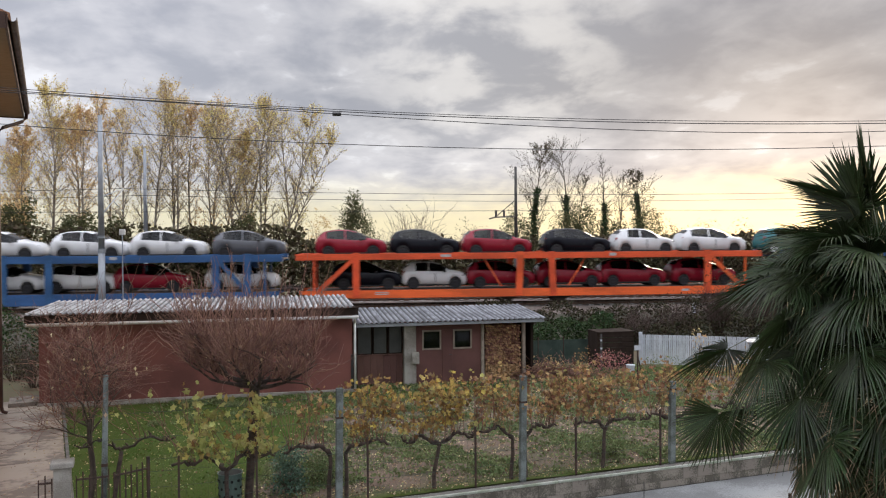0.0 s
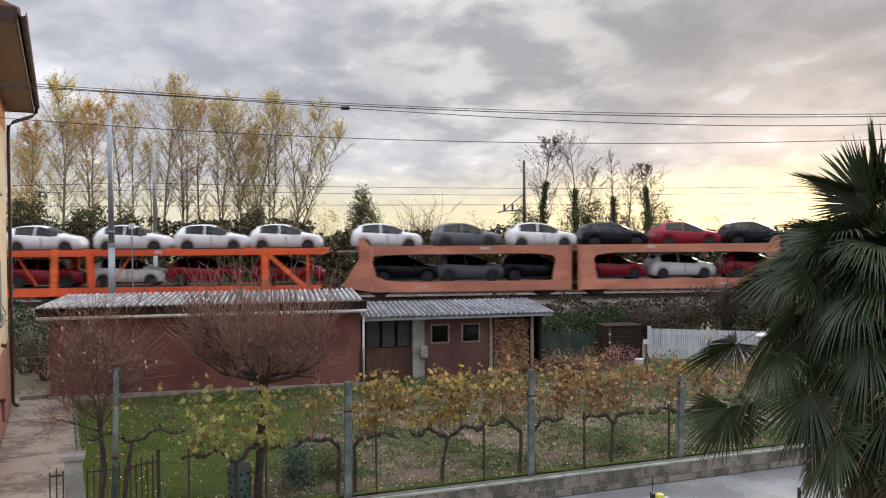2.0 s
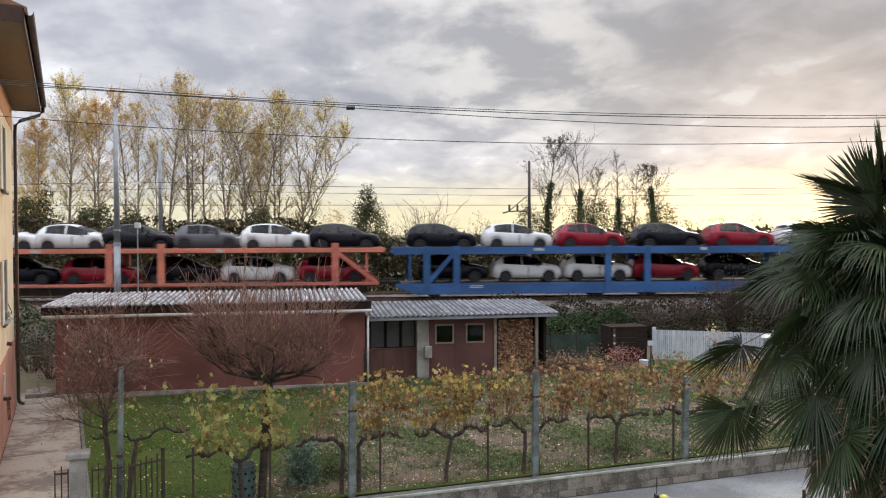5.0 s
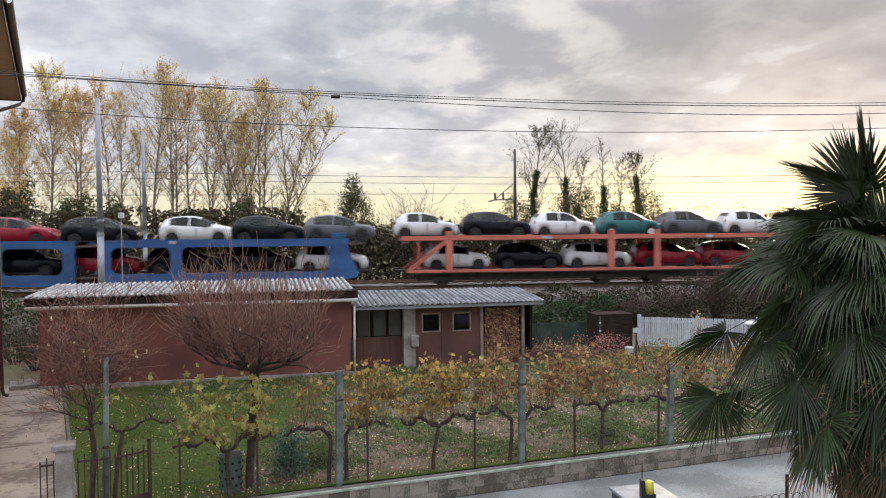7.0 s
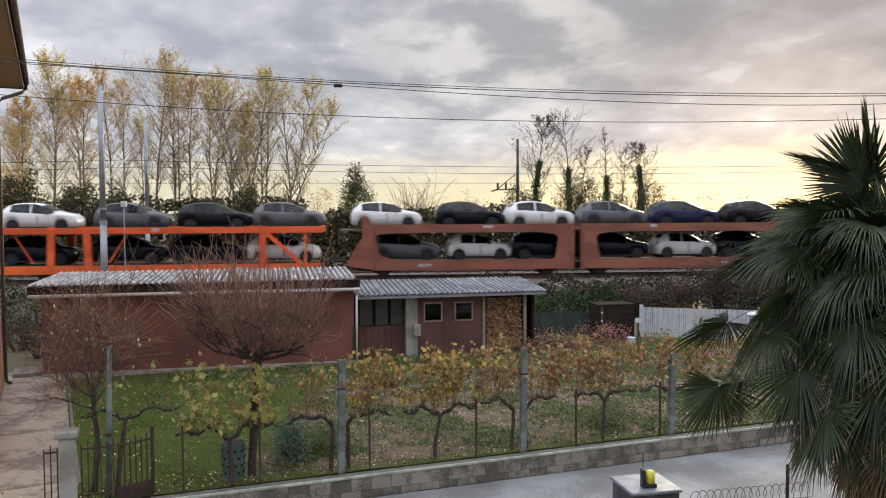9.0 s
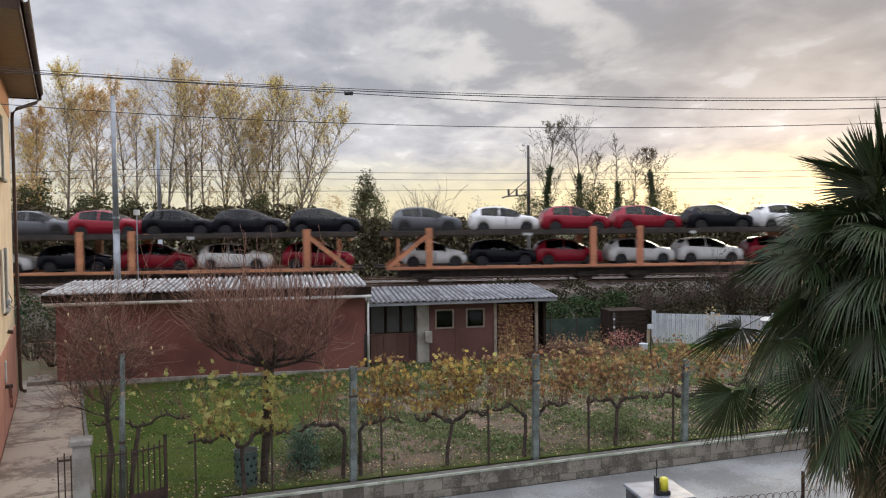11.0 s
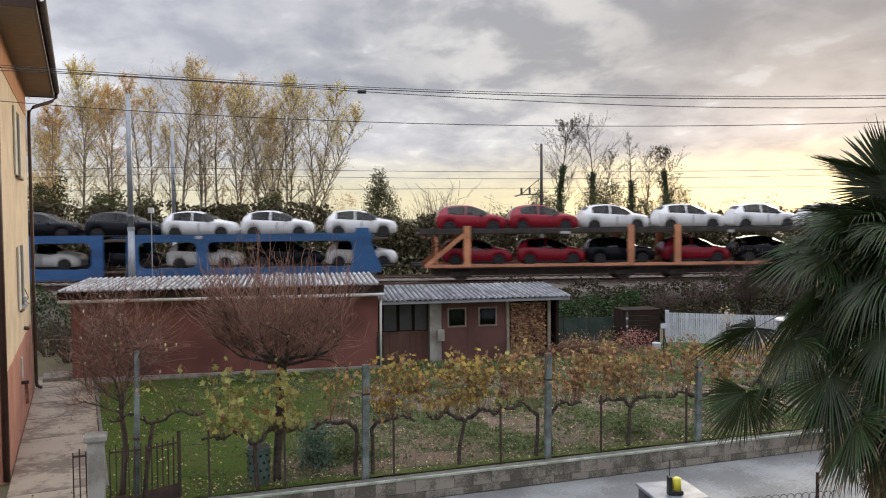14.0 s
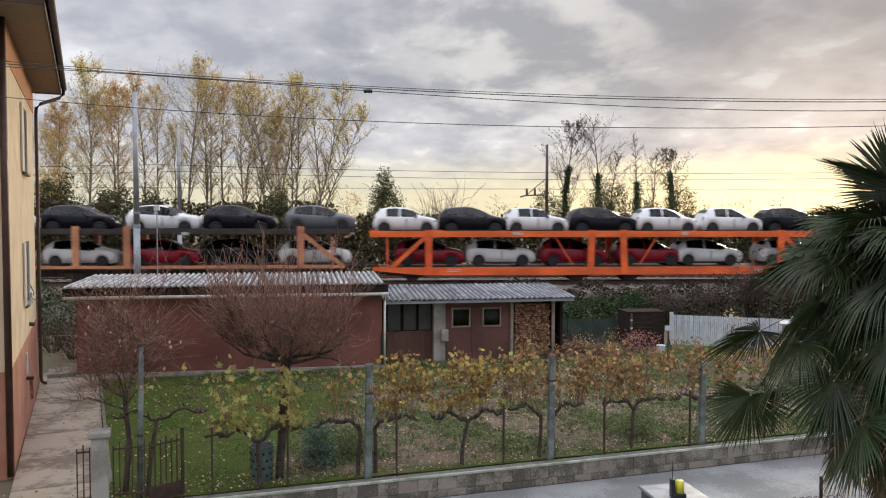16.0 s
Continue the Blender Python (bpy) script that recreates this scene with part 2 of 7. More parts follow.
M = dict(
    garden=garden_material(),
    ground=surf("field", (0.10, 0.105, 0.045), 0.95, (0.12, 0.09, 0.055), 0.35, 9.0, 0.6, 0.4),
    blade=leafy("grass_blade", (0.052, 0.112, 0.014), (0.092, 0.112, 0.026), 0.2, 0.5),
    weed=leafy("weed_leaf", (0.13, 0.175, 0.075), (0.215, 0.245, 0.115), 0.3, 0.55),
    herb=leafy("blue_green_herb_leaf", (0.085, 0.15, 0.105), (0.13, 0.20, 0.14), 0.2, 0.5),
    litter=leafy("fallen_leaf", (0.36, 0.24, 0.13), (0.48, 0.38, 0.26), 0.1, 0.8),
    road=surf("wet_road", (0.265, 0.275, 0.27), 0.72, (0.155, 0.158, 0.155), 0.55, 30.0, 0.75, 0.12),
    concrete=surf("old_concrete", (0.34, 0.325, 0.29), 0.85, (0.20, 0.185, 0.16), 2.2, 45.0, 0.55, 0.25, vary=0.12),
    block=surf("wall_block", (0.27, 0.24, 0.20), 0.9, (0.11, 0.10, 0.08), 1.7, 30.0, 0.75, 0.5, vary=0.12, spec=0.25),
    mortar=surf("wall_mortar", (0.14, 0.13, 0.115), 0.95, None, 5.0, 60.0, 0.5, 0.2),
    cap=surf("wall_coping", (0.46, 0.48, 0.42), 0.8, (0.24, 0.28, 0.20), 3.0, 50.0, 0.5, 0.2, vary=0.03),
    wet_cap=surf("wet_pale_stone", (0.23, 0.25, 0.285), 0.4, (0.15, 0.165, 0.19), 5.0, 60.0, 0.6, 0.1),
    path=surf("path_slab", (0.34, 0.28, 0.215), 0.40, (0.14, 0.108, 0.08), 0.9, 7.0, 0.85, 0.15, vary=0.08, spec=0.35, stretch=(0.9, 0.9, 1)),
    cream=surf("cream_render", (0.72, 0.56, 0.37), 0.9, (0.58, 0.45, 0.30), 1.2, 80.0, 0.4, 0.1),
    shutter=surf("pale_shutter", (0.62, 0.56, 0.46), 0.7, (0.52, 0.47, 0.39), 2.0, 40.0, 0.4, 0.05),
    terra=surf("terracotta_render", (0.46, 0.21, 0.14), 0.9, (0.36, 0.155, 0.10), 1.2, 80.0, 0.4, 0.1),
    orange_wall=surf("ochre_render", (0.50, 0.235, 0.11), 0.9, (0.44, 0.20, 0.09), 1.2, 80.0, 0.4, 0.1),
    eave=surf("eave_boards", (0.30, 0.215, 0.135), 0.75, (0.24, 0.165, 0.10), 3.0, 40.0, 0.5, 0.15, stretch=(1, 8, 1)),
    gutter=surf("brown_gutter", (0.075, 0.038, 0.026), 0.45, None, 4.0, 40.0, 0.4, 0.05, metal=0.3),
    rooftile=surf("roof_tile", (0.30, 0.14, 0.09), 0.9, (0.2, 0.10, 0.07), 3.0, 40.0, 0.5, 0.3, vary=0.2),
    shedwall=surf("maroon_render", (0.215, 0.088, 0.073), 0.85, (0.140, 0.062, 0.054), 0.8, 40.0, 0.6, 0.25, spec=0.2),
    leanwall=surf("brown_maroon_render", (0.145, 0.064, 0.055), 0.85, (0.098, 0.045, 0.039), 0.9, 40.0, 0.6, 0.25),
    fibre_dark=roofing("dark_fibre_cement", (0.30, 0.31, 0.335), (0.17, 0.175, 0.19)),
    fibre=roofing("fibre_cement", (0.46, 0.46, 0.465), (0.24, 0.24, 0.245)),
    white_metal=surf("white_painted_metal", (0.66, 0.66, 0.64), 0.5, (0.5, 0.5, 0.48), 4.0, 50.0, 0.4, 0.05),
    white_slat=surf("white_slat", (0.60, 0.63, 0.68), 0.6, (0.46, 0.49, 0.54), 3.0, 50.0, 0.4, 0.05, vary=0.08),
    dark_wood=surf("dark_brown_wood", (0.036, 0.025, 0.020), 0.9, None, 4.0, 40.0, 0.5, 0.2, stretch=(1, 1, 0.2), spec=0.12),
    door_paint=surf("brown_door_paint", (0.105, 0.05, 0.04), 0.6, (0.075, 0.037, 0.03), 2.0, 40.0, 0.5, 0.12, stretch=(1, 1, 0.3)),
    bay_board=surf("reddish_boarding", (0.145, 0.070, 0.055), 0.75, (0.11, 0.052, 0.042), 2.0, 40.0, 0.5, 0.15, vary=0.15, stretch=(1, 1, 0.3)),
    dusty_glass=surf("dusty_window_glass", (0.075, 0.08, 0.078), 0.35, (0.05, 0.055, 0.055), 1.5, 30.0, 0.5, 0.0, spec=0.4),
    frame_paint=surf("pale_window_frame", (0.30, 0.25, 0.20), 0.7, None, 6.0, 50.0, 0.5, 0.1),
    log=surf("split_log_end", (0.50, 0.275, 0.165), 0.9, (0.22, 0.115, 0.07), 9.0, 70.0, 0.6, 0.2, vary=0.6),
    bark=surf("bark", (0.10, 0.075, 0.055), 0.95, (0.05, 0.037, 0.028), 7.0, 50.0, 0.6, 0.6, stretch=(1, 1, 0.3)),
    pale_bark=surf("pale_bark", (0.34, 0.295, 0.245), 0.95, (0.17, 0.145, 0.12), 3.0, 30.0, 0.6, 0.4, stretch=(1, 1, 0.4)),
    grey_twig=surf("grey_brown_twig", (0.33, 0.265, 0.20), 0.9, (0.20, 0.16, 0.12), 5.0, 40.0, 0.5, 0.0),
    dark_twig=surf("dark_brown_twig", (0.095, 0.060, 0.048), 0.9, (0.06, 0.04, 0.033), 5.0, 40.0, 0.5, 0.0),
    twig=surf("red_brown_twig", (0.262, 0.132, 0.092), 0.8, (0.150, 0.080, 0.060), 5.0, 40.0, 0.5, 0.1, vary=0.35, island=True),
    gold=leafy("gold_leaf", (0.66, 0.51, 0.26), (0.58, 0.47, 0.25), 0.6, 0.4),
    rust=leafy("rust_leaf", (0.70, 0.49, 0.25), (0.62, 0.46, 0.25), 0.6, 0.4),
    olive=leafy("olive_leaf", (0.66, 0.56, 0.24), (0.64, 0.50, 0.22), 0.6, 0.45),
    darkleaf=leafy("evergreen_leaf", (0.08, 0.095, 0.040), (0.125, 0.115, 0.055), 0.25, 0.5),
    scrub=leafy("scrub_leaf", (0.110, 0.085, 0.052), (0.070, 0.068, 0.036), 0.25, 0.6),
    bank_scrub=leafy("bank_scrub_leaf", (0.070, 0.054, 0.034), (0.042, 0.045, 0.024), 0.2, 0.6),
    ivy=leafy("ivy_leaf", (0.035, 0.065, 0.028), (0.06, 0.085, 0.035), 0.2, 0.5),
    yellow_vine=leafy("yellow_vine_leaf", (0.44, 0.29, 0.09), (0.30, 0.21, 0.09), 0.4, 0.6),
    green_vine=leafy("green_vine_leaf", (0.46, 0.42, 0.17), (0.32, 0.33, 0.11), 0.45, 0.4),
    rust_vine=leafy("rust_vine_leaf", (0.38, 0.205, 0.105), (0.34, 0.235, 0.12), 0.35, 0.6),
    dry_vine=leafy("dry_vine_leaf", (0.20, 0.125, 0.075), (0.30, 0.26, 0.10), 0.3, 0.6),
    pink=leafy("pink_leaf", (0.50, 0.20, 0.20), (0.36, 0.17, 0.15), 0.3, 0.5),
    palm_leaf=surf("palm_leaflet", (0.026, 0.046, 0.016), 0.42, (0.048, 0.066, 0.024), 2.0, 30.0, 0.5, 0.1, vary=0.6, island=True, spec=0.38),
    palm_tip=surf("dry_palm_tip", (0.25, 0.19, 0.115), 0.8, (0.16, 0.12, 0.07), 2.0, 30.0, 0.5, 0.1, vary=0.4, island=True),
    palm_stalk=surf("palm_stalk", (0.11, 0.12, 0.05), 0.6, None, 3.0, 30.0, 0.5, 0.1),
    fibre_trunk=surf("palm_fibre", (0.09, 0.065, 0.042), 0.95, (0.05, 0.035, 0.024), 9.0, 60.0, 0.6, 0.6),
    galv=surf("galvanised_steel", (0.36, 0.39, 0.42), 0.55, (0.28, 0.30, 0.33), 2.0, 40.0, 0.5, 0.05, metal=0.5),
    pole_dark=surf("dark_pole", (0.085, 0.08, 0.075), 0.8, None, 3.0, 40.0, 0.5, 0.1),
    cable=surf("black_cable", (0.022, 0.022, 0.024), 0.6, None, 3.0, 40.0, 0.3, 0.0),
    iron=surf("rusty_iron", (0.075, 0.042, 0.03), 0.75, (0.045, 0.032, 0.028), 6.0, 60.0, 0.6, 0.2, metal=0.3),
    green_post=surf("green_grey_post", (0.185, 0.215, 0.205), 0.85, (0.085, 0.095, 0.085), 4.0, 40.0, 0.6, 0.2),
    wire=surf("fence_wire", (0.055, 0.075, 0.058), 0.7, None, 4.0, 40.0, 0.3, 0.0),
    pillar_block=surf("dark_pillar_render", (0.085, 0.088, 0.10), 0.9, (0.05, 0.052, 0.06), 3.0, 40.0, 0.6, 0.3),
    vine_bark=surf("vine_bark", (0.075, 0.050, 0.038), 0.95, (0.032, 0.023, 0.018), 9.0, 60.0, 0.6, 0.6),
    bin_green=surf("green_plastic", (0.085, 0.135, 0.115), 0.6, None, 4.0, 40.0, 0.4, 0.05),
    # near-black colour standing in for shade inside windows and holes
    hole=surf("hole_shade", (0.012, 0.014, 0.012), 0.9, None, 4.0, 40.0, 0.3, 0.0),
    black_plastic=surf("black_plastic", (0.025, 0.025, 0.027), 0.5, None, 4.0, 40.0, 0.4, 0.05),
    yellow_lens=surf("yellow_lens", (0.72, 0.66, 0.06), 0.3, None, 4.0, 40.0, 0.3, 0.0),
    netting=surf("green_netting", (0.05, 0.075, 0.06), 0.9, (0.03, 0.05, 0.04), 2.0, 40.0, 0.6, 0.1),
    ballast=surf("track_ballast", (0.19, 0.16, 0.14), 0.95, (0.10, 0.083, 0.07), 2.5, 14.0, 0.6, 0.9),
    sleeper=surf("concrete_sleeper", (0.27, 0.26, 0.245), 0.9, None, 4.0, 40.0, 0.5, 0.2),
    rail=surf("rail_steel", (0.22, 0.15, 0.115), 0.5, None, 4.0, 40.0, 0.5, 0.1, metal=0.7),
    bank=surf("bank_soil", (0.06, 0.05, 0.036), 0.95, (0.04, 0.042, 0.024), 0.9, 14.0, 0.6, 0.6),
    mark=surf("pale_marking", (0.55, 0.56, 0.56), 0.6, (0.35, 0.36, 0.37), 6.0, 40.0, 0.5, 0.0),
    tyre=surf("tyre_rubber", (0.02, 0.02, 0.021), 0.8, None, 9.0, 60.0, 0.4, 0.1),
    rim=surf("wheel_rim", (0.045, 0.045, 0.05), 0.5, None, 9.0, 60.0, 0.3, 0.0, metal=0.7),
    rim_white=surf("white_wheel_cover", (0.72, 0.74, 0.75), 0.4, None, 9.0, 60.0, 0.3, 0.0),
    trim=surf("car_black_trim", (0.02, 0.02, 0.022), 0.55, None, 9.0, 60.0, 0.3, 0.0),
    seat=surf("car_seat_cloth", (0.035, 0.035, 0.04), 0.9, None, 9.0, 60.0, 0.4, 0.0),
    lamp=surf("headlamp", (0.55, 0.58, 0.6), 0.12, None, 9.0, 60.0, 0.3, 0.0, metal=0.4),
    tail=surf("tail_lamp", (0.30, 0.02, 0.02), 0.2, None, 9.0, 60.0, 0.3, 0.0),
    strip=surf("door_strip", (0.32, 0.33, 0.35), 0.6, None, 9.0, 60.0, 0.3, 0.0),
    under=surf("dirty_underframe", (0.055, 0.043, 0.036), 0.85, (0.035, 0.028, 0.025), 3.0, 40.0, 0.5, 0.2),
    deck=surf("deck_steel", (0.12, 0.085, 0.07), 0.8, (0.08, 0.06, 0.05), 2.0, 30.0, 0.6, 0.15),
    wheel_steel=surf("wheel_steel", (0.10, 0.075, 0.06), 0.6, None, 5.0, 40.0, 0.5, 0.1, metal=0.5),
    car_glass=pane("car_glass", (0.16, 0.18, 0.19)),
    house_glass=pane("shed_glass", (0.35, 0.40, 0.42)),
)
for key, c in dict(w=(0.74, 0.75, 0.76), k=(0.008, 0.009, 0.014), r=(0.27, 0.014, 0.03), g=(0.115, 0.12, 0.135), t=(0.03, 0.14, 0.15), n=(0.02, 0.026, 0.07)).items():
    M["car_" + key] = surf("car_paint_" + dict(w="white", k="black", r="red", g="grey", t="teal", n="navy")[key], c, 0.20, tuple(v * 0.94 for v in c), 1.5, 30.0, 0.3, 0.0, metal=0.0, spec=0.2 if key in "kn" else 0.35)
for key, c in dict(orange=(0.92, 0.135, 0.03), salmon=(0.62, 0.23, 0.15), brown=(0.30, 0.105, 0.065), peach=(0.60, 0.25, 0.13), pink=(0.66, 0.20, 0.135), blue=(0.032, 0.118, 0.30)).items():
    M["steel_" + key] = surf("painted_steel_" + key, c, 0.6, tuple(v * 0.66 for v in c), 0.9, 20.0, 0.55, 0.1, vary=0.1, stretch=(0.4, 1, 1.5))

# ---- building blocks ----


def thing(name, label, category, m=None, group="", kind=""):
    ob = new(name)
    ob.empty_display_size = 0.2
    if m is not None:
        ob.matrix_basis = m
    return tagged(ob, label, category, group, kind)


def mesh_of(name, bm, material, smooth=False):
    me = bpy.data.meshes.new(name)
    bm.to_mesh(me)
    bm.free()
    for mm in material if isinstance(material, (list, tuple)) else [material]:
        me.materials.append(mm)
    if smooth:
        me.shade_smooth()
    return me


def part(name, bm, material, parent, label="", smooth=False, m=None):
    me = bm if isinstance(bm, bpy.types.Mesh) else mesh_of(name, bm, material, smooth)
    ob = new(name, me)
    ob.parent = parent
    if m is not None:
        ob.matrix_basis = m
    return tagged(ob, label)


def solid(name, bm, material, label, category, kind="", group="", smooth=False, m=None):
    ob = new(name, mesh_of(name, bm, material, smooth))
    if m is not None:
        ob.matrix_basis = m
    return tagged(ob, label, category, group, kind)


def box(x0, x1, y0, y1, z0, z1, bevel=0.0, bm=None):
    bm = bm or bmesh.new()
    r = bmesh.ops.create_cube(bm, size=1)
    bmesh.ops.scale(bm, vec=(x1 - x0, y1 - y0, z1 - z0), verts=r["verts"])
    bmesh.ops.translate(bm, vec=((x0 + x1) / 2, (y0 + y1) / 2, (z0 + z1) / 2), verts=r["verts"])
    if bevel:
        edges = list({e for v in r["verts"] for e in v.link_edges})
        bmesh.ops.bevel(bm, geom=edges, offset=bevel, segments=2, affect="EDGES", profile=0.5)
    return bm


def prism(points, y0, y1, bm=None, holes=()):
    """A plate: a polygon in x, z, from y0 to y1, with holes cut through."""
    bm = bm or bmesh.new()
    loops = [points, *holes]
    for y in (y0, y1):
        edges = []
        for loop in loops:
            vs = [bm.verts.new((px, y, pz)) for px, pz in loop]
            edges += [bm.edges.new((vs[i], vs[(i + 1) % len(vs)])) for i in range(len(vs))]
        bmesh.ops.triangle_fill(bm, use_beauty=True, edges=edges)
    bm.verts.ensure_lookup_table()
    n = sum(len(l) for l in loops)
    base = len(bm.verts) - 2 * n
    k = base
    for loop in loops:
        c = len(loop)
        for i in range(c):
            a, b = k + i, k + (i + 1) % c
            bm.faces.new((bm.verts[a], bm.verts[b], bm.verts[b + n], bm.verts[a + n]))
        k += c
    bmesh.ops.recalc_face_normals(bm, faces=bm.faces)
    return bm


def rounded(x0, x1, z0, z1, r, n=4):
    out = []
    for cx, cz, a in ((x1 - r, z1 - r, 0), (x0 + r, z1 - r, 90), (x0 + r, z0 + r, 180), (x1 - r, z0 + r, 270)):
        out += [(cx + r * math.cos(radians(a + 90 * i / n)), cz + r * math.sin(radians(a + 90 * i / n))) for i in range(n + 1)]
    return out


class Tubes:
    """Many tapered tubes in one mesh."""

    def __init__(self, sides=5):
        self.v, self.f, self.sides = [], [], sides

    def path(self, pts, radii):
        n, base = self.sides, len(self.v)
        for i, p in enumerate(pts):
            d = (pts[min(i + 1, len(pts) - 1)] - pts[max(i - 1, 0)])
            d = d.normalized() if d.length > 1e-9 else Vector((0, 0, 1))
            a = d.cross(Vector((0.31, 0.2, 0.93)) if abs(d.z) < 0.9 else Vector((1, 0, 0))).normalized()
            b = d.cross(a)
            for k in range(n):
                t = 2 * math.pi * k / n
                self.v.append(p + (a * math.cos(t) + b * math.sin(t)) * radii[i])
        for i in range(len(pts) - 1):
            for k in range(n):
                q, w = base + i * n + k, base + i * n + (k + 1) % n
                self.f.append((q, w, w + n, q + n))
        self.f.append(tuple(base + k for k in range(n))[::-1])
        self.f.append(tuple(base + (len(pts) - 1) * n + k for k in range(n)))

    def mesh(self, name, material, smooth=True):
        me = bpy.data.meshes.new(name)
        me.from_pydata(self.v, [], self.f)
        me.materials.append(material)
        if smooth:
            me.shade_smooth()
        return me


def tube(p0, p1, r0, r1=None, sides=10, bm=None):
    bm = bm or bmesh.new()
    p0, p1 = Vector(p0), Vector(p1)
    r1 = r0 if r1 is None else r1
    m = Matrix.Translation((p0 + p1) / 2) @ (p1 - p0).to_track_quat("Z", "Y").to_matrix().to_4x4()
    bmesh.ops.create_cone(bm, cap_ends=True, segments=sides, radius1=r0, radius2=r1, depth=(p1 - p0).length, matrix=m)
    return bm


def beam(p0, p1, w, d, bm=None):
    """A straight bar of rectangular section: w in the x-z plane, d along y."""
    p0, p1 = Vector(p0), Vector(p1)
    bm = bm or bmesh.new()
    n = Vector((-(p1 - p0).z, 0, (p1 - p0).x)).normalized() * (w / 2)
    ds = Vector((0, d / 2, 0))
    vs = [bm.verts.new(q) for q in (p0 - n - ds, p1 - n - ds, p1 + n - ds, p0 + n - ds, p0 - n + ds, p1 - n + ds, p1 + n + ds, p0 + n + ds)]
    for f in ((0, 1, 2, 3), (7, 6, 5, 4), (0, 4, 5, 1), (1, 5, 6, 2), (2, 6, 7, 3), (3, 7, 4, 0)):
        bm.faces.new([vs[i] for i in f])
    bmesh.ops.recalc_face_normals(bm, faces=bm.faces)
    return bm


class Leaves:
    """Many small leaves, each a bent lozenge of its own."""

    def __init__(self, rng):
        self.v, self.f, self.rng = [], [], rng

    def add(self, p, size, direction=None, width=0.7):
        r = self.rng
        d = Vector(direction) if direction is not None else Vector((r.uniform(-1, 1), r.uniform(-1, 1), r.uniform(-1, 0.5)))
        d = d.normalized() * size
        s = d.cross(Vector((r.uniform(-1, 1), r.uniform(-1, 1), r.uniform(-1, 1))))
        s = s.normalized() * size * width * 0.5 if s.length > 1e-6 else Vector((size / 3, 0, 0))
        up = d.cross(s).normalized() * size * 0.12
        b = len(self.v)
        p = Vector(p)
        self.v += [p, p + d * 0.45 + s + up, p + d, p + d * 0.45 - s + up]
        self.f += [(b, b + 1, b + 2), (b, b + 2, b + 3)]

    def lobed(self, p, size, direction):
        """A five-lobed leaf, slightly cupped."""
        r = self.rng
        d = Vector(direction).normalized()
        s = d.cross(Vector((r.uniform(-1, 1), r.uniform(-1, 1), r.uniform(-1, 1)))).normalized()
        up = d.cross(s)
        b, k = len(self.v), 10
        p = Vector(p)
        self.v.append(p + d * size * 0.42)
        for i in range(k):
            a = 2 * math.pi * i / k
            rad = size * (0.56 if i % 2 == 0 else 0.34) * r.uniform(0.85, 1.1)
            self.v.append(p + d * (size * 0.42 + rad * math.cos(a)) + s * (rad * math.sin(a) * 1.1) + up * (size * r.uniform(-0.05, 0.14)))
        self.f += [(b, b + 1 + i, b + 1 + (i + 1) % k) for i in range(k)]

    def mesh(self, name, material, other=None, share=0.35, step=1):
        me = bpy.data.meshes.new(name)
        me.from_pydata(self.v, [], self.f)
        me.materials.append(material)
        if other is not None:
            me.materials.append(other)
            picks = []
            for _ in range(len(self.f) // step):
                picks += [1 if self.rng.random() < share else 0] * step
            me.polygons.foreach_set("material_index", picks)
        return me


# ---- the large structure ----
WALL = pose(-0.40, 14.85, 0, rz=14)      # local x along the road wall, y into the garden
SHED = pose(-9.69, 24.88, 0, rz=6.5)     # local x along the sheds' front, y backwards
HOUSE = pose(-10.45, 23.81, 0, rz=20.8)  # local y along the house's side wall, x outwards
TRACK_Y, RAIL_Z = 43.15, 1.50


def sheet(rows, xs, name, material, label, category, m=None, kind="structure"):
    """A surface from a profile of (y, z) drawn along x."""
    bm = bmesh.new()
    grid = [[bm.verts.new((x, y, z)) for x in xs] for y, z in rows]
    for a, b in zip(grid, grid[1:]):
        for i in range(len(xs) - 1):
            bm.faces.new((a[i], a[i + 1], b[i + 1], b[i]))
    bmesh.ops.recalc_face_normals(bm, faces=bm.faces)
    if bm.faces[0:1] and sum(f.normal.z for f in bm.faces) < 0:
        bmesh.ops.reverse_faces(bm, faces=bm.faces)
    return solid(name, bm, material, label, category, kind, m=m)


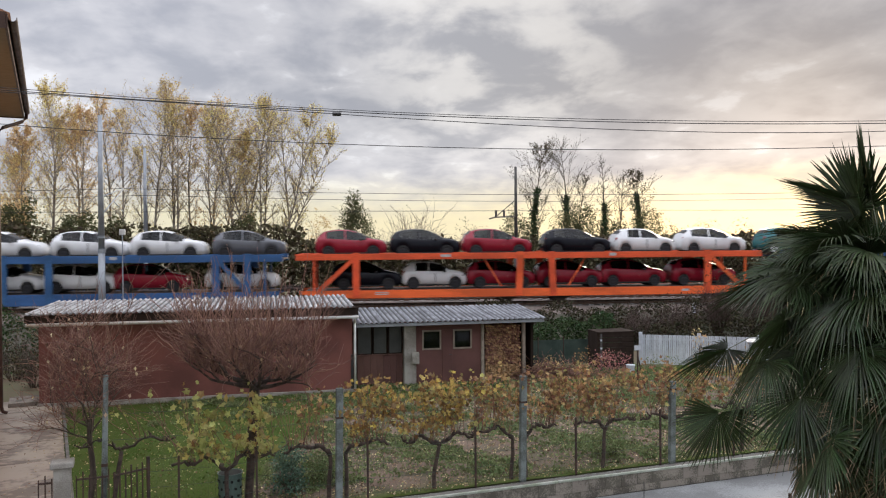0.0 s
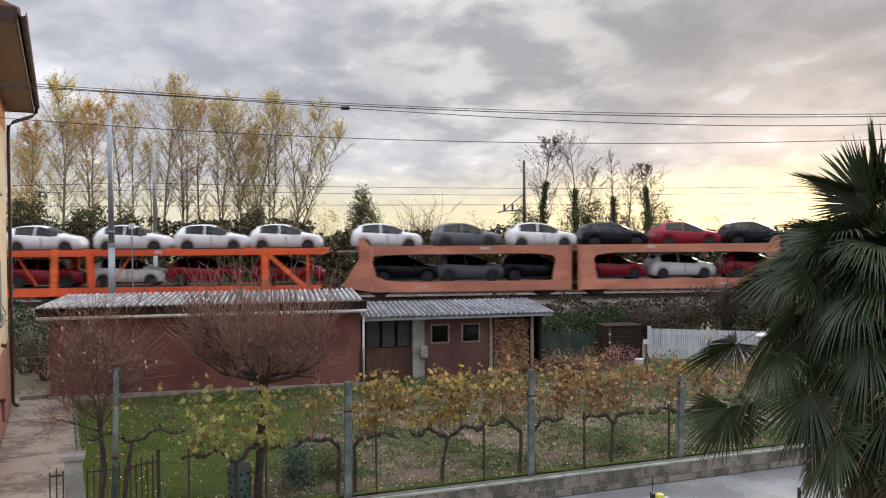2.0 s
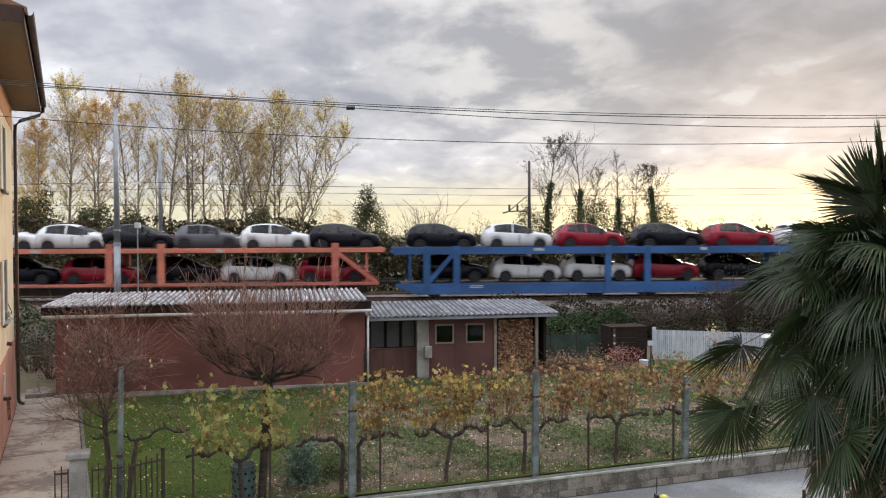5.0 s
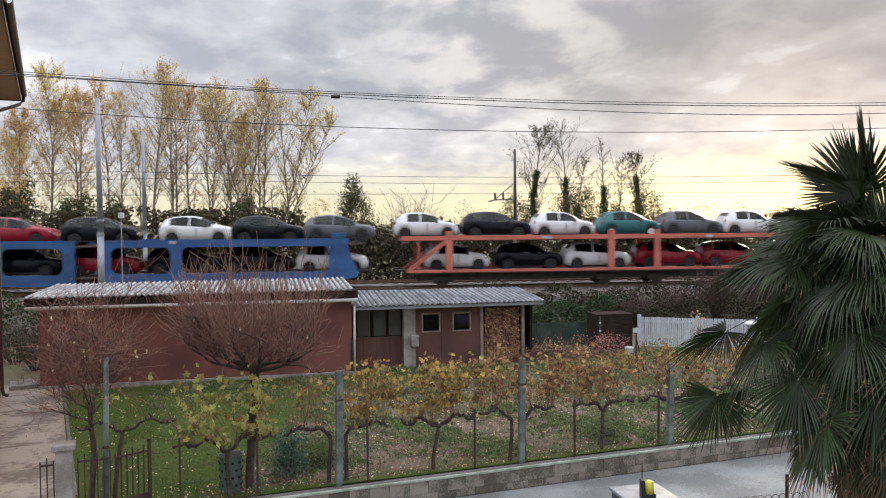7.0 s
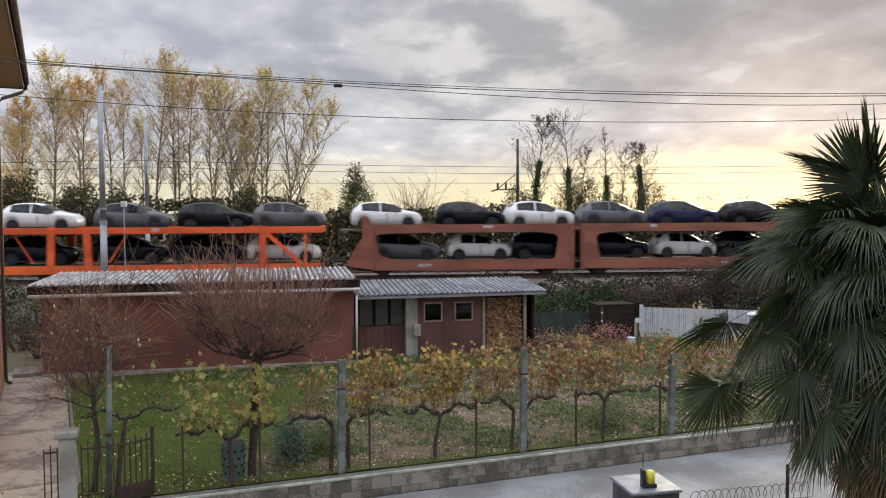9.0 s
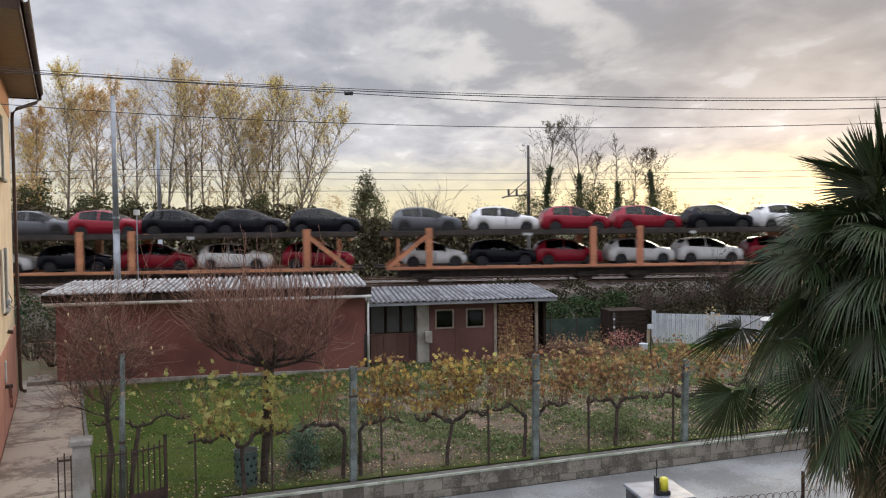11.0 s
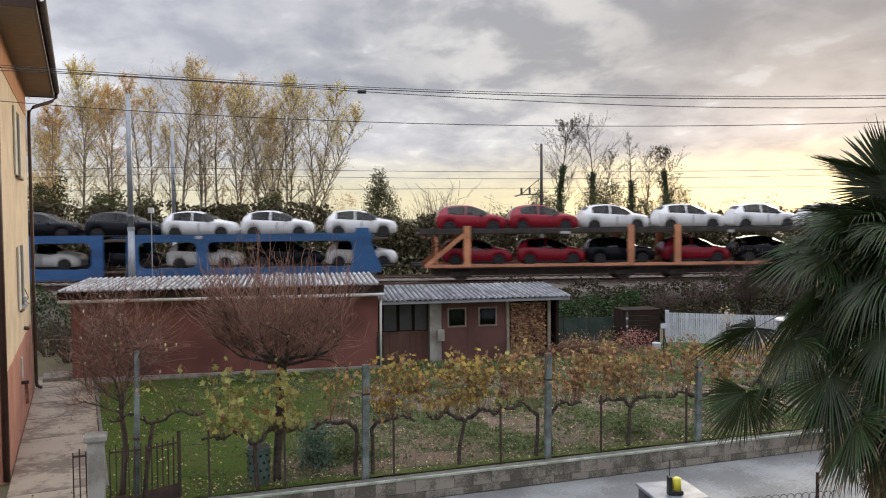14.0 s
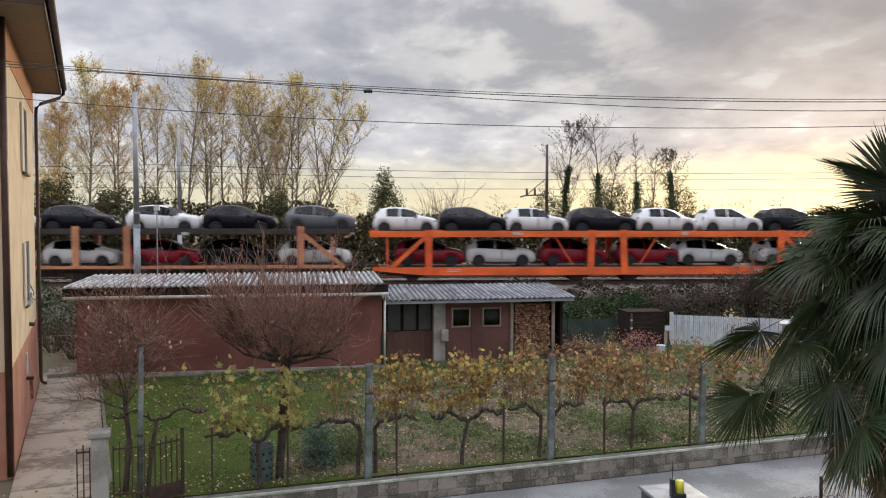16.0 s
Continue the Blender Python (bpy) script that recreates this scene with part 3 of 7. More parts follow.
def build_ground():
    sheet([(-600, -0.50), (0.04, -0.50), (0.06, -0.03), (60, -0.03), (3500, -0.03)], [-3500, -200, -40, 0, 40, 200, 3500], "ground", M["ground"],
          "flat field of rough grass and soil reaching the horizon", "ground", WALL)
    sheet([(-7.2, -0.46), (-3.0, -0.44), (-0.12, -0.46)], [-40 + 2 * i for i in range(60)], "road", M["road"], "pale grey wet concrete lane beside the garden wall", "road", WALL)
    # the garden: lawn towards the path, a dug plot beyond, one uneven surface
    bm = bmesh.new()
    g = []
    for j in range(54):
        y = 0.11 + j * 0.21
        row = []
        for i in range(122):
            x = -7.6 + 0.2 * i
            h = noise.noise(Vector((x * 0.9, y * 0.9, 3))) * 0.02
            if x > 0.5 * y - 1.7 and 0.7 < y < 9:
                h += 0.035 * math.sin((x * 0.86 + y * 0.50) * 4.2) * (0.6 + noise.noise(Vector((x, y, 8))))
            row.append(bm.verts.new((x, y, max(h, -0.02) + 0.01)))
        g.append(row)
    for a, b in zip(g, g[1:]):
        for i in range(len(a) - 1):
            if a[i].co.x > -4.75 - 0.12 * a[i].co.y:
                bm.faces.new((a[i], a[i + 1], b[i + 1], b[i]))
    bmesh.ops.delete(bm, geom=[v for v in bm.verts if not v.link_faces], context="VERTS")
    solid("garden_ground", bm, M["garden"], "garden ground, lawn by the path and a dug weedy vegetable plot", "garden", "structure", m=WALL, smooth=True)


build_ground()


def build_path():
    p = thing("pavement", "worn pale concrete path with damp stains beside the house", "path", HOUSE, kind="structure")
    y = -16.0
    while y < 0.6:
        part("slab", box(0.02, 1.62, y, y + 1.985, -0.5, 0.035 + 0.004 * random.random(), 0.008), M["path"], p)
        y += 2.0
    part("edging", box(1.64, 1.72, -10.2, 0.4, -0.3, 0.05, 0.01), M["mortar"], p)
    step = thing("back_step", "worn concrete doorstep at the end of the path", "step", HOUSE @ pose(0.1, 0.9, 0), kind="structure")
    part("tread", box(0.1, 1.2, 0.0, 1.2, 0.0, 0.16, 0.015), M["block"], step)


build_path()


def build_embankment():
    xs = [-540 + 20 * i for i in range(56)]
    sheet([(34.0, -0.03), (36.0, 0.45), (38.6, 0.95), (40.2, 1.06), (40.3, 1.06), (40.4, 1.0), (54.6, 1.0), (58, -0.03)], xs, "embankment", M["bank"], "low railway bank of bare soil and dry grass", "embankment")
    bm = bmesh.new()
    g = []
    for y, z in ((40.1, 1.04), (40.7, 1.20), (41.2, 1.36), (42.2, 1.37), (43.15, 1.36), (44.6, 1.37), (46.2, 1.36), (47.6, 1.37), (49.3, 1.36), (50.6, 1.06)):
        g.append([bm.verts.new((x, y + random.uniform(-0.06, 0.06), z + random.uniform(-0.035, 0.035))) for x in [-540 + 30 * i for i in range(15)] + [-105 + 0.8 * i for i in range(270)] + [115 + 30 * i for i in range(15)]])
    for a, b in zip(g, g[1:]):
        for i in range(len(a) - 1):
            bm.faces.new((a[i], a[i + 1], b[i + 1], b[i]))
    solid("ballast", bm, M["ballast"], "brownish crushed stone ballast under the tracks", "ballast", "structure")
    for yc in (TRACK_Y, 47.65):
        v, f = [], []
        for i in range(330):
            x, b = -99 + 0.6 * i, len(v)
            v += [(x + dx, yc + dy, z) for z in (1.24, 1.40) for dx, dy in ((-.13, -1.25), (.13, -1.25), (.13, 1.25), (-.13, 1.25))]
            f += [tuple(b + k for k in q) for q in ((4, 5, 6, 7), (0, 1, 5, 4), (1, 2, 6, 5), (2, 3, 7, 6), (3, 0, 4, 7))]
        me = bpy.data.meshes.new("sleepers")
        me.from_pydata(v, [], f)
        me.materials.append(M["sleeper"])
        tagged(new("sleepers", me), "row of concrete sleepers in the ballast", "sleepers", kind="stuff")
        for s in (-1, 1):
            r = yc + s * 0.7525
            pts = [(-0.07, 1.37), (0.07, 1.37), (0.07, 1.385), (0.012, 1.40), (0.012, 1.455), (0.035, 1.465), (0.035, 1.50), (-0.035, 1.50), (-0.035, 1.465), (-0.012, 1.455), (-0.012, 1.40), (-0.07, 1.385)]
            bm = bmesh.new()
            ends = [[bm.verts.new((x, r + a, z)) for a, z in pts] for x in (-540, 540)]
            for i in range(len(pts)):
                bm.faces.new((ends[0][i], ends[1][i], ends[1][(i + 1) % len(pts)], ends[0][(i + 1) % len(pts)]))
            solid("rail", bm, M["rail"], "rusty steel rail on concrete sleepers", "rail", "structure", "rails")


build_embankment()


def build_wall():
    w = thing("wall_road", "low block wall with a pale coping beside the lane", "wall", WALL, kind="structure")
    part("core", box(-3.45, 15.5, -0.075, 0.075, -0.5, -0.01), M["mortar"], w)
    blks = [mesh_of("block", box(-0.195, 0.195, -0.10, -0.06, -h, h, 0.004), M["block"]) for h in (0.070, 0.121)]
    for row, z in ((0, -0.385), (1, -0.188)):
        for i in range(48):
            x = -3.24 + 0.396 * i + (0.198 if row == 0 else 0)
            if x < 15.2:
                part("block", blks[row], None, w, m=pose(x, random.uniform(-0.004, 0.004), z, rz=random.uniform(-0.4, 0.4)))
    cap = mesh_of("coping", box(-0.498, 0.498, -0.115, 0.095, -0.062, -0.012, 0.008), M["cap"])
    for i in range(19):
        part("coping", cap, None, w, m=pose(-2.95 + i, 0, 0))


build_wall()


def corrugated(w, depth, z0, z1, pitch=0.177, amp=0.034):
    """One sheet of corrugated roofing, front edge at y = 0."""
    bm = bmesh.new()
    n = int(w / pitch * 8)
    rows = []
    for y, z in ((0, z0), (depth, z1)):
        for th in (0, -0.012):
            rows.append([bm.verts.new((w * i / n, y, z + th + amp * math.sin(2 * math.pi * (w * i / n) / pitch))) for i in range(n + 1)])
    f0, f1, b0, b1 = rows
    for i in range(n):
        bm.faces.new((f0[i], f0[i + 1], b0[i + 1], b0[i]))
        bm.faces.new((f1[i + 1], f1[i], b1[i], b1[i + 1]))
        bm.faces.new((f1[i], f1[i + 1], f0[i + 1], f0[i]))
        bm.faces.new((b0[i], b0[i + 1], b1[i + 1], b1[i]))
    return bm


def bmesh_log(n, r):
    """A split log lying along y, slightly bevelled by its bark."""
    bm = bmesh.new()
    bmesh.ops.create_cone(bm, cap_ends=True, segments=n, radius1=r, radius2=r * 0.95, depth=0.5, matrix=pose(0, 0, 0, rx=90))
    return bm


def build_sheds():
    s = thing("shed", "long maroon rendered shed with a weathered corrugated roof", "shed", SHED)
    bm = box(-0.05, 9.45, 0, 0.2, -0.05, 2.72)
    box(-0.05, 0.15, 0.2, 3.0, -0.05, 2.72, bm=bm)
    box(9.25, 9.45, 0.2, 3.0, -0.05, 2.72, bm=bm)
    box(-0.05, 9.45, 3.0, 3.2, -0.05, 2.72, bm=bm)
    part("wall", bm, M["shedwall"], s)
    part("plinth", box(-0.1, 9.5, -0.06, 0.0, -0.05, 0.12, 0.01), M["concrete"], s, "pale concrete plinth")
    part("fascia", box(-0.35, 9.62, -0.36, -0.32, 2.58, 2.82, 0.006), M["dark_wood"], s, "dark wooden fascia board")
    part("soffit", box(-0.3, 9.6, -0.32, 0.0, 2.73, 2.76), M["dark_wood"], s)
    bm = bmesh.new()
    tube((-0.3, -0.42, 2.54), (9.62, -0.42, 2.52), 0.05, bm=bm)
    part("gutter", bm, M["white_metal"], s, "white rain gutter", True)
    bm = tube((9.5, -0.40, 2.5), (9.53, -0.06, 2.3), 0.04)
    tube((9.53, -0.06, 2.32), (9.53, -0.06, 0.02), 0.04, bm=bm)
    part("downpipe", bm, M["white_metal"], s, "white downpipe", True)
    part("side_plate", box(9.40, 9.48, -0.04, 0.0, 0.0, 1.25), M["black_plastic"], s)
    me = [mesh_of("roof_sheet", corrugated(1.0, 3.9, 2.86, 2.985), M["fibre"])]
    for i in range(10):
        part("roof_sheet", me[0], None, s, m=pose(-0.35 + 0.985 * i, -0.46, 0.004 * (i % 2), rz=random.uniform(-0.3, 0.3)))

    r = thing("lean_to", "low maroon shed with two small windows and an open bay", "shed", SHED)
    y = 0.8
    outer = [(11.74, 0.0), (14.08, 0.0), (14.08, 2.12), (11.74, 2.12)]
    holes = [[(12.0, 1.24), (12.57, 1.24), (12.57, 1.82), (12.0, 1.82)], [(13.1, 1.24), (13.67, 1.24), (13.67, 1.82), (13.1, 1.82)]]
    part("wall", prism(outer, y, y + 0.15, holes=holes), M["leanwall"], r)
    part("back_wall", box(9.5, 16.0, 3.0, 3.15, -0.05, 2.3), M["shedwall"], r)
    part("bay_wall", box(9.55, 11.3, 2.2, 2.3, -0.05, 2.1), M["door_paint"], r, "dark brown boarded wall inside the open bay")
    for k in range(7):
        part("plank", box(9.72 + 0.226 * k, 9.938 + 0.226 * k, 1.02, 1.05, 0.04, 1.02, 0.004), M["bay_board"], r, "reddish brown boarding below the bay window" if k == 0 else "")
    part("bay_sill", box(9.70, 11.30, 0.99, 1.08, 1.02, 1.07, 0.006), M["bay_board"], r)
    for x0, x1 in ((9.72, 10.23), (10.27, 10.76), (10.80, 11.29)):
        f = part("bay_window", prism([(x0, 1.07), (x1, 1.07), (x1, 2.05), (x0, 2.05)], 1.02, 1.05, holes=[[(x0 + .035, 1.105), (x1 - .035, 1.105), (x1 - .035, 2.015), (x0 + .035, 2.015)]]), M["dark_wood"], r)
        part("glass", box(x0 + .035, x1 - .035, 1.033, 1.038, 1.105, 2.015), M["dusty_glass"], f)
    part("corner_post", box(9.57, 9.69, 0.95, 1.07, -0.05, 2.1, 0.01), M["dark_wood"], r)
    part("pillar", box(11.30, 11.72, y - 0.12, y + 0.22, -0.05, 2.12, 0.02), M["concrete"], r, "pale concrete pillar")
    part("meter_box", box(11.55, 11.80, y - 0.26, y - 0.12, 0.75, 1.15, 0.015), M["concrete"], r, "grey meter box")
    for x0, x1 in ((12.0, 12.57), (13.1, 13.67)):
        bm = prism([(x0 - 0.05, 1.19), (x1 + 0.05, 1.19), (x1 + 0.05, 1.87), (x0 - 0.05, 1.87)], y - 0.03, y + 0.03, holes=[[(x0, 1.24), (x1, 1.24), (x1, 1.82), (x0, 1.82)]])
        f = part("window", bm, M["frame_paint"], r, "small window with a pale wooden frame")
        pn = part("glass", box(x0, x1, y + 0.05, y + 0.056, 1.24, 1.82), M["house_glass"], f)
        pn.visible_shadow = False
        # added black sheet: the room's shade as a colour behind the pane
        part("dark_room", box(x0 - 0.1, x1 + 0.1, y + 0.6, y + 0.62, 1.0, 2.0), M["hole"], f)
    part("door", box(12.66, 13.02, y - 0.02, y, 0.05, 1.9, 0.008), M["leanwall"], r)
    part("door_handle", tube((12.9, y - 0.06, 1.0), (12.98, y - 0.06, 1.0), 0.012), M["black_plastic"], r)
    for x in (14.1, 15.62):
        part("post", box(x - 0.05, x + 0.06, y - 0.08, y + 0.06, -0.05, 2.12, 0.012), M["frame_paint"], r, "pale wooden post")
    part("side_wall", box(15.9, 16.0, y, 3.0, -0.05, 2.15), M["dark_wood"], r)
    part("fascia", box(9.55, 16.25, 0.33, 0.36, 2.09, 2.19, 0.005), M["galv"], r, "thin metal eave strip")
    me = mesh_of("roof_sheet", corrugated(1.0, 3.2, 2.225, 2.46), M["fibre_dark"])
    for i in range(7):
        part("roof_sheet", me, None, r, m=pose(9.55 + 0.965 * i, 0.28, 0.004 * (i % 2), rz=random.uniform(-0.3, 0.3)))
    # split firewood, the cut ends to the front
    pile = thing("firewood_stack", "stack of split firewood with pale cut ends under the eave", "firewood", SHED)
    rng = random.Random(5)
    shapes = [mesh_of("log", bmesh_log(n, r), M["log"]) for n, r in ((4, 0.040), (5, 0.035), (6, 0.038), (3, 0.046), (5, 0.042))]
    low = bmesh.new()
    z = 0.06
    while z < 1.98:
        x = 14.24 + rng.uniform(0, 0.05)
        while x < 15.52:
            m = pose(x, y + 0.27 + rng.uniform(-0.06, 0.06), z + rng.uniform(-0.010, 0.010)) @ pose(0, 0, 0, ry=rng.uniform(0, 360))
            shape = rng.choice(shapes)
            if z > 0.55:
                part("log", shape, None, pile, m=m)
            else:
                one = shape.copy()
                one.transform(m)
                low.from_mesh(one)
            x += rng.uniform(0.072, 0.092)
        z += 0.078
    tagged(part("log_rest", low, M["log"], pile), kind="stuff")


build_sheds()


def build_house():
    h = thing("house", "cream rendered two-storey house with a terracotta base and brown gutters", "house", HOUSE)
    part("base_wall", box(-8, 0.0, -9.0, 0, -0.5, 2.05), M["terra"], h, "terracotta rendered ground floor")
    part("wall", box(-8, -0.02, -8.98, -0.02, 2.05, 8.05), M["cream"], h, "cream rendered upper wall")
    part("frieze", box(-8, -0.005, -8.99, -0.005, 8.05, 8.75), M["orange_wall"], h, "ochre band under the eaves")
    part("soffit", box(-8.2, 0.70, -10.4, 0.62, 8.75, 8.83), M["eave"], h, "brown boarded soffit")
    part("fascia", box(0.70, 0.74, -10.4, 0.66, 8.72, 9.0), M["gutter"], h)
    part("end_fascia", box(-8.2, 0.70, 0.62, 0.66, 8.72, 9.0), M["gutter"], h)
    part("end_fascia", box(-8.2, 0.70, -10.44, -10.4, 8.72, 9.0), M["gutter"], h)
    part("roof", prism([(0.70, 8.93), (0.78, 9.0), (-4.2, 10.9), (-9.2, 9.0), (-9.1, 8.93), (-8.2, 8.98)], -10.4, 0.68), M["rooftile"], h, "low pitched clay tile roof")
    bm = bmesh.new()
    prof = [(0.74 + 0.075 - 0.075 * math.cos(radians(a)), 8.93 - 0.085 * math.sin(radians(a))) for a in range(0, 181, 20)]
    inner = [(0.74 + 0.075 - 0.065 * math.cos(radians(a)), 8.93 - 0.075 * math.sin(radians(a))) for a in range(180, -1, -20)]
    prism(prof + inner, -10.4, 0.72, bm)
    part("gutter", bm, M["gutter"], h, "brown metal gutter")
    t = Tubes(8)
    t.path([Vector(p) for p in ((0.80, 0.55, 8.87), (0.79, 0.55, 8.72), (0.68, 0.5, 8.6), (0.2, 0.1, 8.35), (0.08, 0.0, 8.2), (0.07, 0.0, 8.0), (0.07, 0.0, 0.25), (0.10, 0.0, 0.12), (0.22, 0.0, 0.06))], [0.05] * 9)
    part("downpipe", t.mesh("downpipe", M["gutter"]), None, h, "brown corner downpipe")
    t = Tubes(8)
    t.path([Vector(p) for p in ((-0.04, -9.08, 8.74), (-0.04, -9.08, 5.0), (-0.04, -9.08, 0.05))], [0.065] * 3)
    part("downpipe", t.mesh("downpipe", M["gutter"]), None, h, "brown downpipe")
    for y0, z0, z1 in ((-4.6, 6.1, 7.7), (-4.6, 2.9, 4.4)):
        w = part("window", box(-0.06, 0.0, y0, y0 + 1.1, z0, z1), M["house_glass"], h, "window with open cream shutters")
        part("sill", box(-0.05, 0.09, y0 - 0.08, y0 + 1.18, z0 - 0.06, z0, 0.008), M["concrete"], w)
        for ys in (y0 - 0.56, y0 + 1.12):
            bm = box(-0.01, 0.03, ys, ys + 0.54, z0, z1, 0.006)
            part("shutter", bm, M["shutter"], w)
            part("shutter_stop", box(0.0, 0.07, ys + 0.2, ys + 0.3, z0 - 0.06, z0 - 0.02, 0.008), M["gutter"], w)
    part("vent_pipe", tube((0.0, -3.6, 2.3), (0.12, -3.6, 2.28), 0.05, 0.05), M["gutter"], h, "short brown vent pipe")
    t = Tubes(6)
    t.path([Vector(p) for p in ((0.02, -3.4, 3.3), (0.10, -3.2, 3.05), (0.03, -2.9, 2.9), (0.06, -2.0, 2.75), (0.05, -0.2, 2.6))], [0.010] * 5)
    part("cable", t.mesh("cable", M["cable"]), None, h, "loose cable along the wall")
    part("junction_box", box(0.0, 0.08, -3.55, -3.35, 2.95, 3.1, 0.01), M["white_metal"], h, "small pale junction box")
    part("wall_plate", box(0.0, 0.04, -5.1, -4.95, 1.28, 1.78, 0.01), M["white_metal"], h, "pale upright plate on the wall")
    tool = thing("wall_hook", "rusty iron hook with an old tool hanging on the house wall", "hook", HOUSE)
    part("hook", box(0.0, 0.16, -5.10, -5.00, 1.14, 1.22, 0.012), M["iron"], tool)
    part("handle", beam((0.10, -5.05, 1.14), (0.12, -5.05, 0.68), 0.07, 0.08), M["log"], tool)


build_house()
# ---- the train: wagons and cars ----


def car_profile(kind):
    """Stations along the car: x, sill height, half width, shoulder height, roof height, roof half width."""
    if kind == "round":
        L, rows = 3.57, [(-1.78, .42, .60, .62, .64, .50), (-1.74, .30, .72, .80, .86, .55), (-1.62, .24, .78, .92, 1.18, .54), (-1.40, .22, .80, .96, 1.38, .53), (-1.05, .22, .81, .97, 1.46, .54), (-.55, .22, .815, .96, 1.485, .55),
                         (-.05, .22, .815, .95, 1.46, .55), (.30, .22, .815, .94, 1.36, .55), (.62, .22, .81, .94, 1.19, .57), (.95, .22, .805, .94, 1.01, .63), (1.25, .22, .80, .90, .955, .60), (1.50, .22, .77, .83, .90, .56), (1.66, .24, .71, .74, .82, .52), (1.74, .28, .64, .64, .70, .46), (1.78, .36, .54, .54, .58, .40)]
        wheels = (-1.17, 1.13)
    else:
        L, rows = 3.84, [(-1.92, .42, .62, .66, .68, .52), (-1.88, .30, .74, .88, .95, .56), (-1.76, .24, .80, .98, 1.20, .53), (-1.52, .22, .82, 1.01, 1.38, .51), (-1.10, .22, .83, 1.00, 1.475, .52), (-.60, .22, .835, .97, 1.51, .54),
                         (-.10, .22, .835, .94, 1.49, .55), (.25, .22, .835, .915, 1.40, .55), (.62, .22, .83, .92, 1.25, .57), (1.02, .22, .825, .93, 1.03, .63), (1.35, .22, .82, .91, .975, .61), (1.62, .22, .79, .86, .93, .57), (1.78, .24, .74, .78, .86, .53), (1.87, .27, .67, .68, .75, .48), (1.92, .34, .57, .56, .62, .42)]
        wheels = (-1.22, 1.17)
    return L, rows, wheels


def car_meshes(kind):
    """The meshes of one small car: body, panes, and the places of its wheels."""
    L, rows, wheels = car_profile(kind)
    arr = np.array(rows)
    xs = set(np.round(arr[:, 0], 3)) | {-0.36, -0.30}
    for w in wheels:
        xs |= {round(w + d, 3) for d in (-.36, -.33, -.25, -.12, 0, .12, .25, .33, .36)}
    xs = sorted(x for x in xs)
    keep = [xs[0]]
    for x in xs[1:]:
        if x - keep[-1] > 0.02:
            keep.append(x)
    ring = []
    for x in keep:
        sill, hw, sh, rf, rw = (float(np.interp(x, arr[:, 0], arr[:, k])) for k in range(1, 6))
        for w in wheels:
            d = abs(x - w)
            if d < 0.345:
                sill = max(sill, 0.30 + math.sqrt(max(0.345 ** 2 - d * d, 0)))
        mid = max((sill + sh) / 2, sill + 0.03)
        glass_top = rf - 0.07 if rf - sh > 0.12 else (sh + rf) / 2
        half = [(0.0, sill), (hw * 0.93, sill), (hw, mid), (hw * 0.985, sh - 0.06 * (sh > 0.7)), (hw * 0.93, sh), (rw + (hw * 0.93 - rw) * 0.14, glass_top), (rw * 0.8, rf - 0.015), (0.0, rf)]
        ring.append((x, half))
    bm = bmesh.new()
    grid = [[bm.verts.new((x, s * y, z)) for s, pts in ((1, half), (-1, half[-2:0:-1])) for y, z in pts] for x, half in ring]
    n = len(grid[0])
    belt, top = 4, 5
    panes = {"side_window": [], "windscreen": [], "rear_window": []}
    # where the glass lies along the roof
    front = (0.42, 0.97) if kind != "round" else (0.40, 0.88)
    rear = (-1.74, -1.50) if kind != "round" else (-1.62, -1.36)
    side = (-1.30, 0.72) if kind != "round" else (-1.02, 0.66)
    for i in range(len(grid) - 1):
        a, b = grid[i], grid[i + 1]
        xm = (ring[i][0] + ring[i + 1][0]) / 2
        for k in range(n):
            q = (a[k], a[(k + 1) % n], b[(k + 1) % n], b[k])
            sidecell = k in (belt, n - 1 - belt)
            roofcell = k in (top, top + 1, n - 1 - top, n - 2 - top)
            if sidecell and side[0] < xm < side[1] and not (-0.36 < xm < -0.30):
                panes["side_window"].append((1 if k == belt else -1, [v.co.copy() for v in q]))
            elif roofcell and front[0] < xm < front[1]:
                panes["windscreen"].append((0, [v.co.copy() for v in q]))
            elif roofcell and rear[0] < xm < rear[1]:
                panes["rear_window"].append((0, [v.co.copy() for v in q]))
            else:
                bm.faces.new(q)
    bm.faces.new(grid[0][::-1])
    bm.faces.new(grid[-1])
    bmesh.ops.recalc_face_normals(bm, faces=bm.faces)
    body = mesh_of("body", bm, M["car_w"], True)
    glass = {}
    for key, cells in panes.items():
        for sgn, end in (((1, 1), (1, -1), (-1, 1), (-1, -1)) if key == "side_window" else ((0, 0),)):
            g = bmesh.new()
            for s, co in cells:
                if s == sgn and (end == 0 or (sum(c.x for c in co) / 4 + 0.33) * end > 0):
                    g.faces.new([g.verts.new(c) for c in co])
            bmesh.ops.remove_doubles(g, verts=g.verts, dist=0.002)
            bmesh.ops.recalc_face_normals(g, faces=g.faces)
            glass[(key, sgn, end)] = mesh_of(key, g, M["car_glass"], True)
    return L, wheels, body, glass


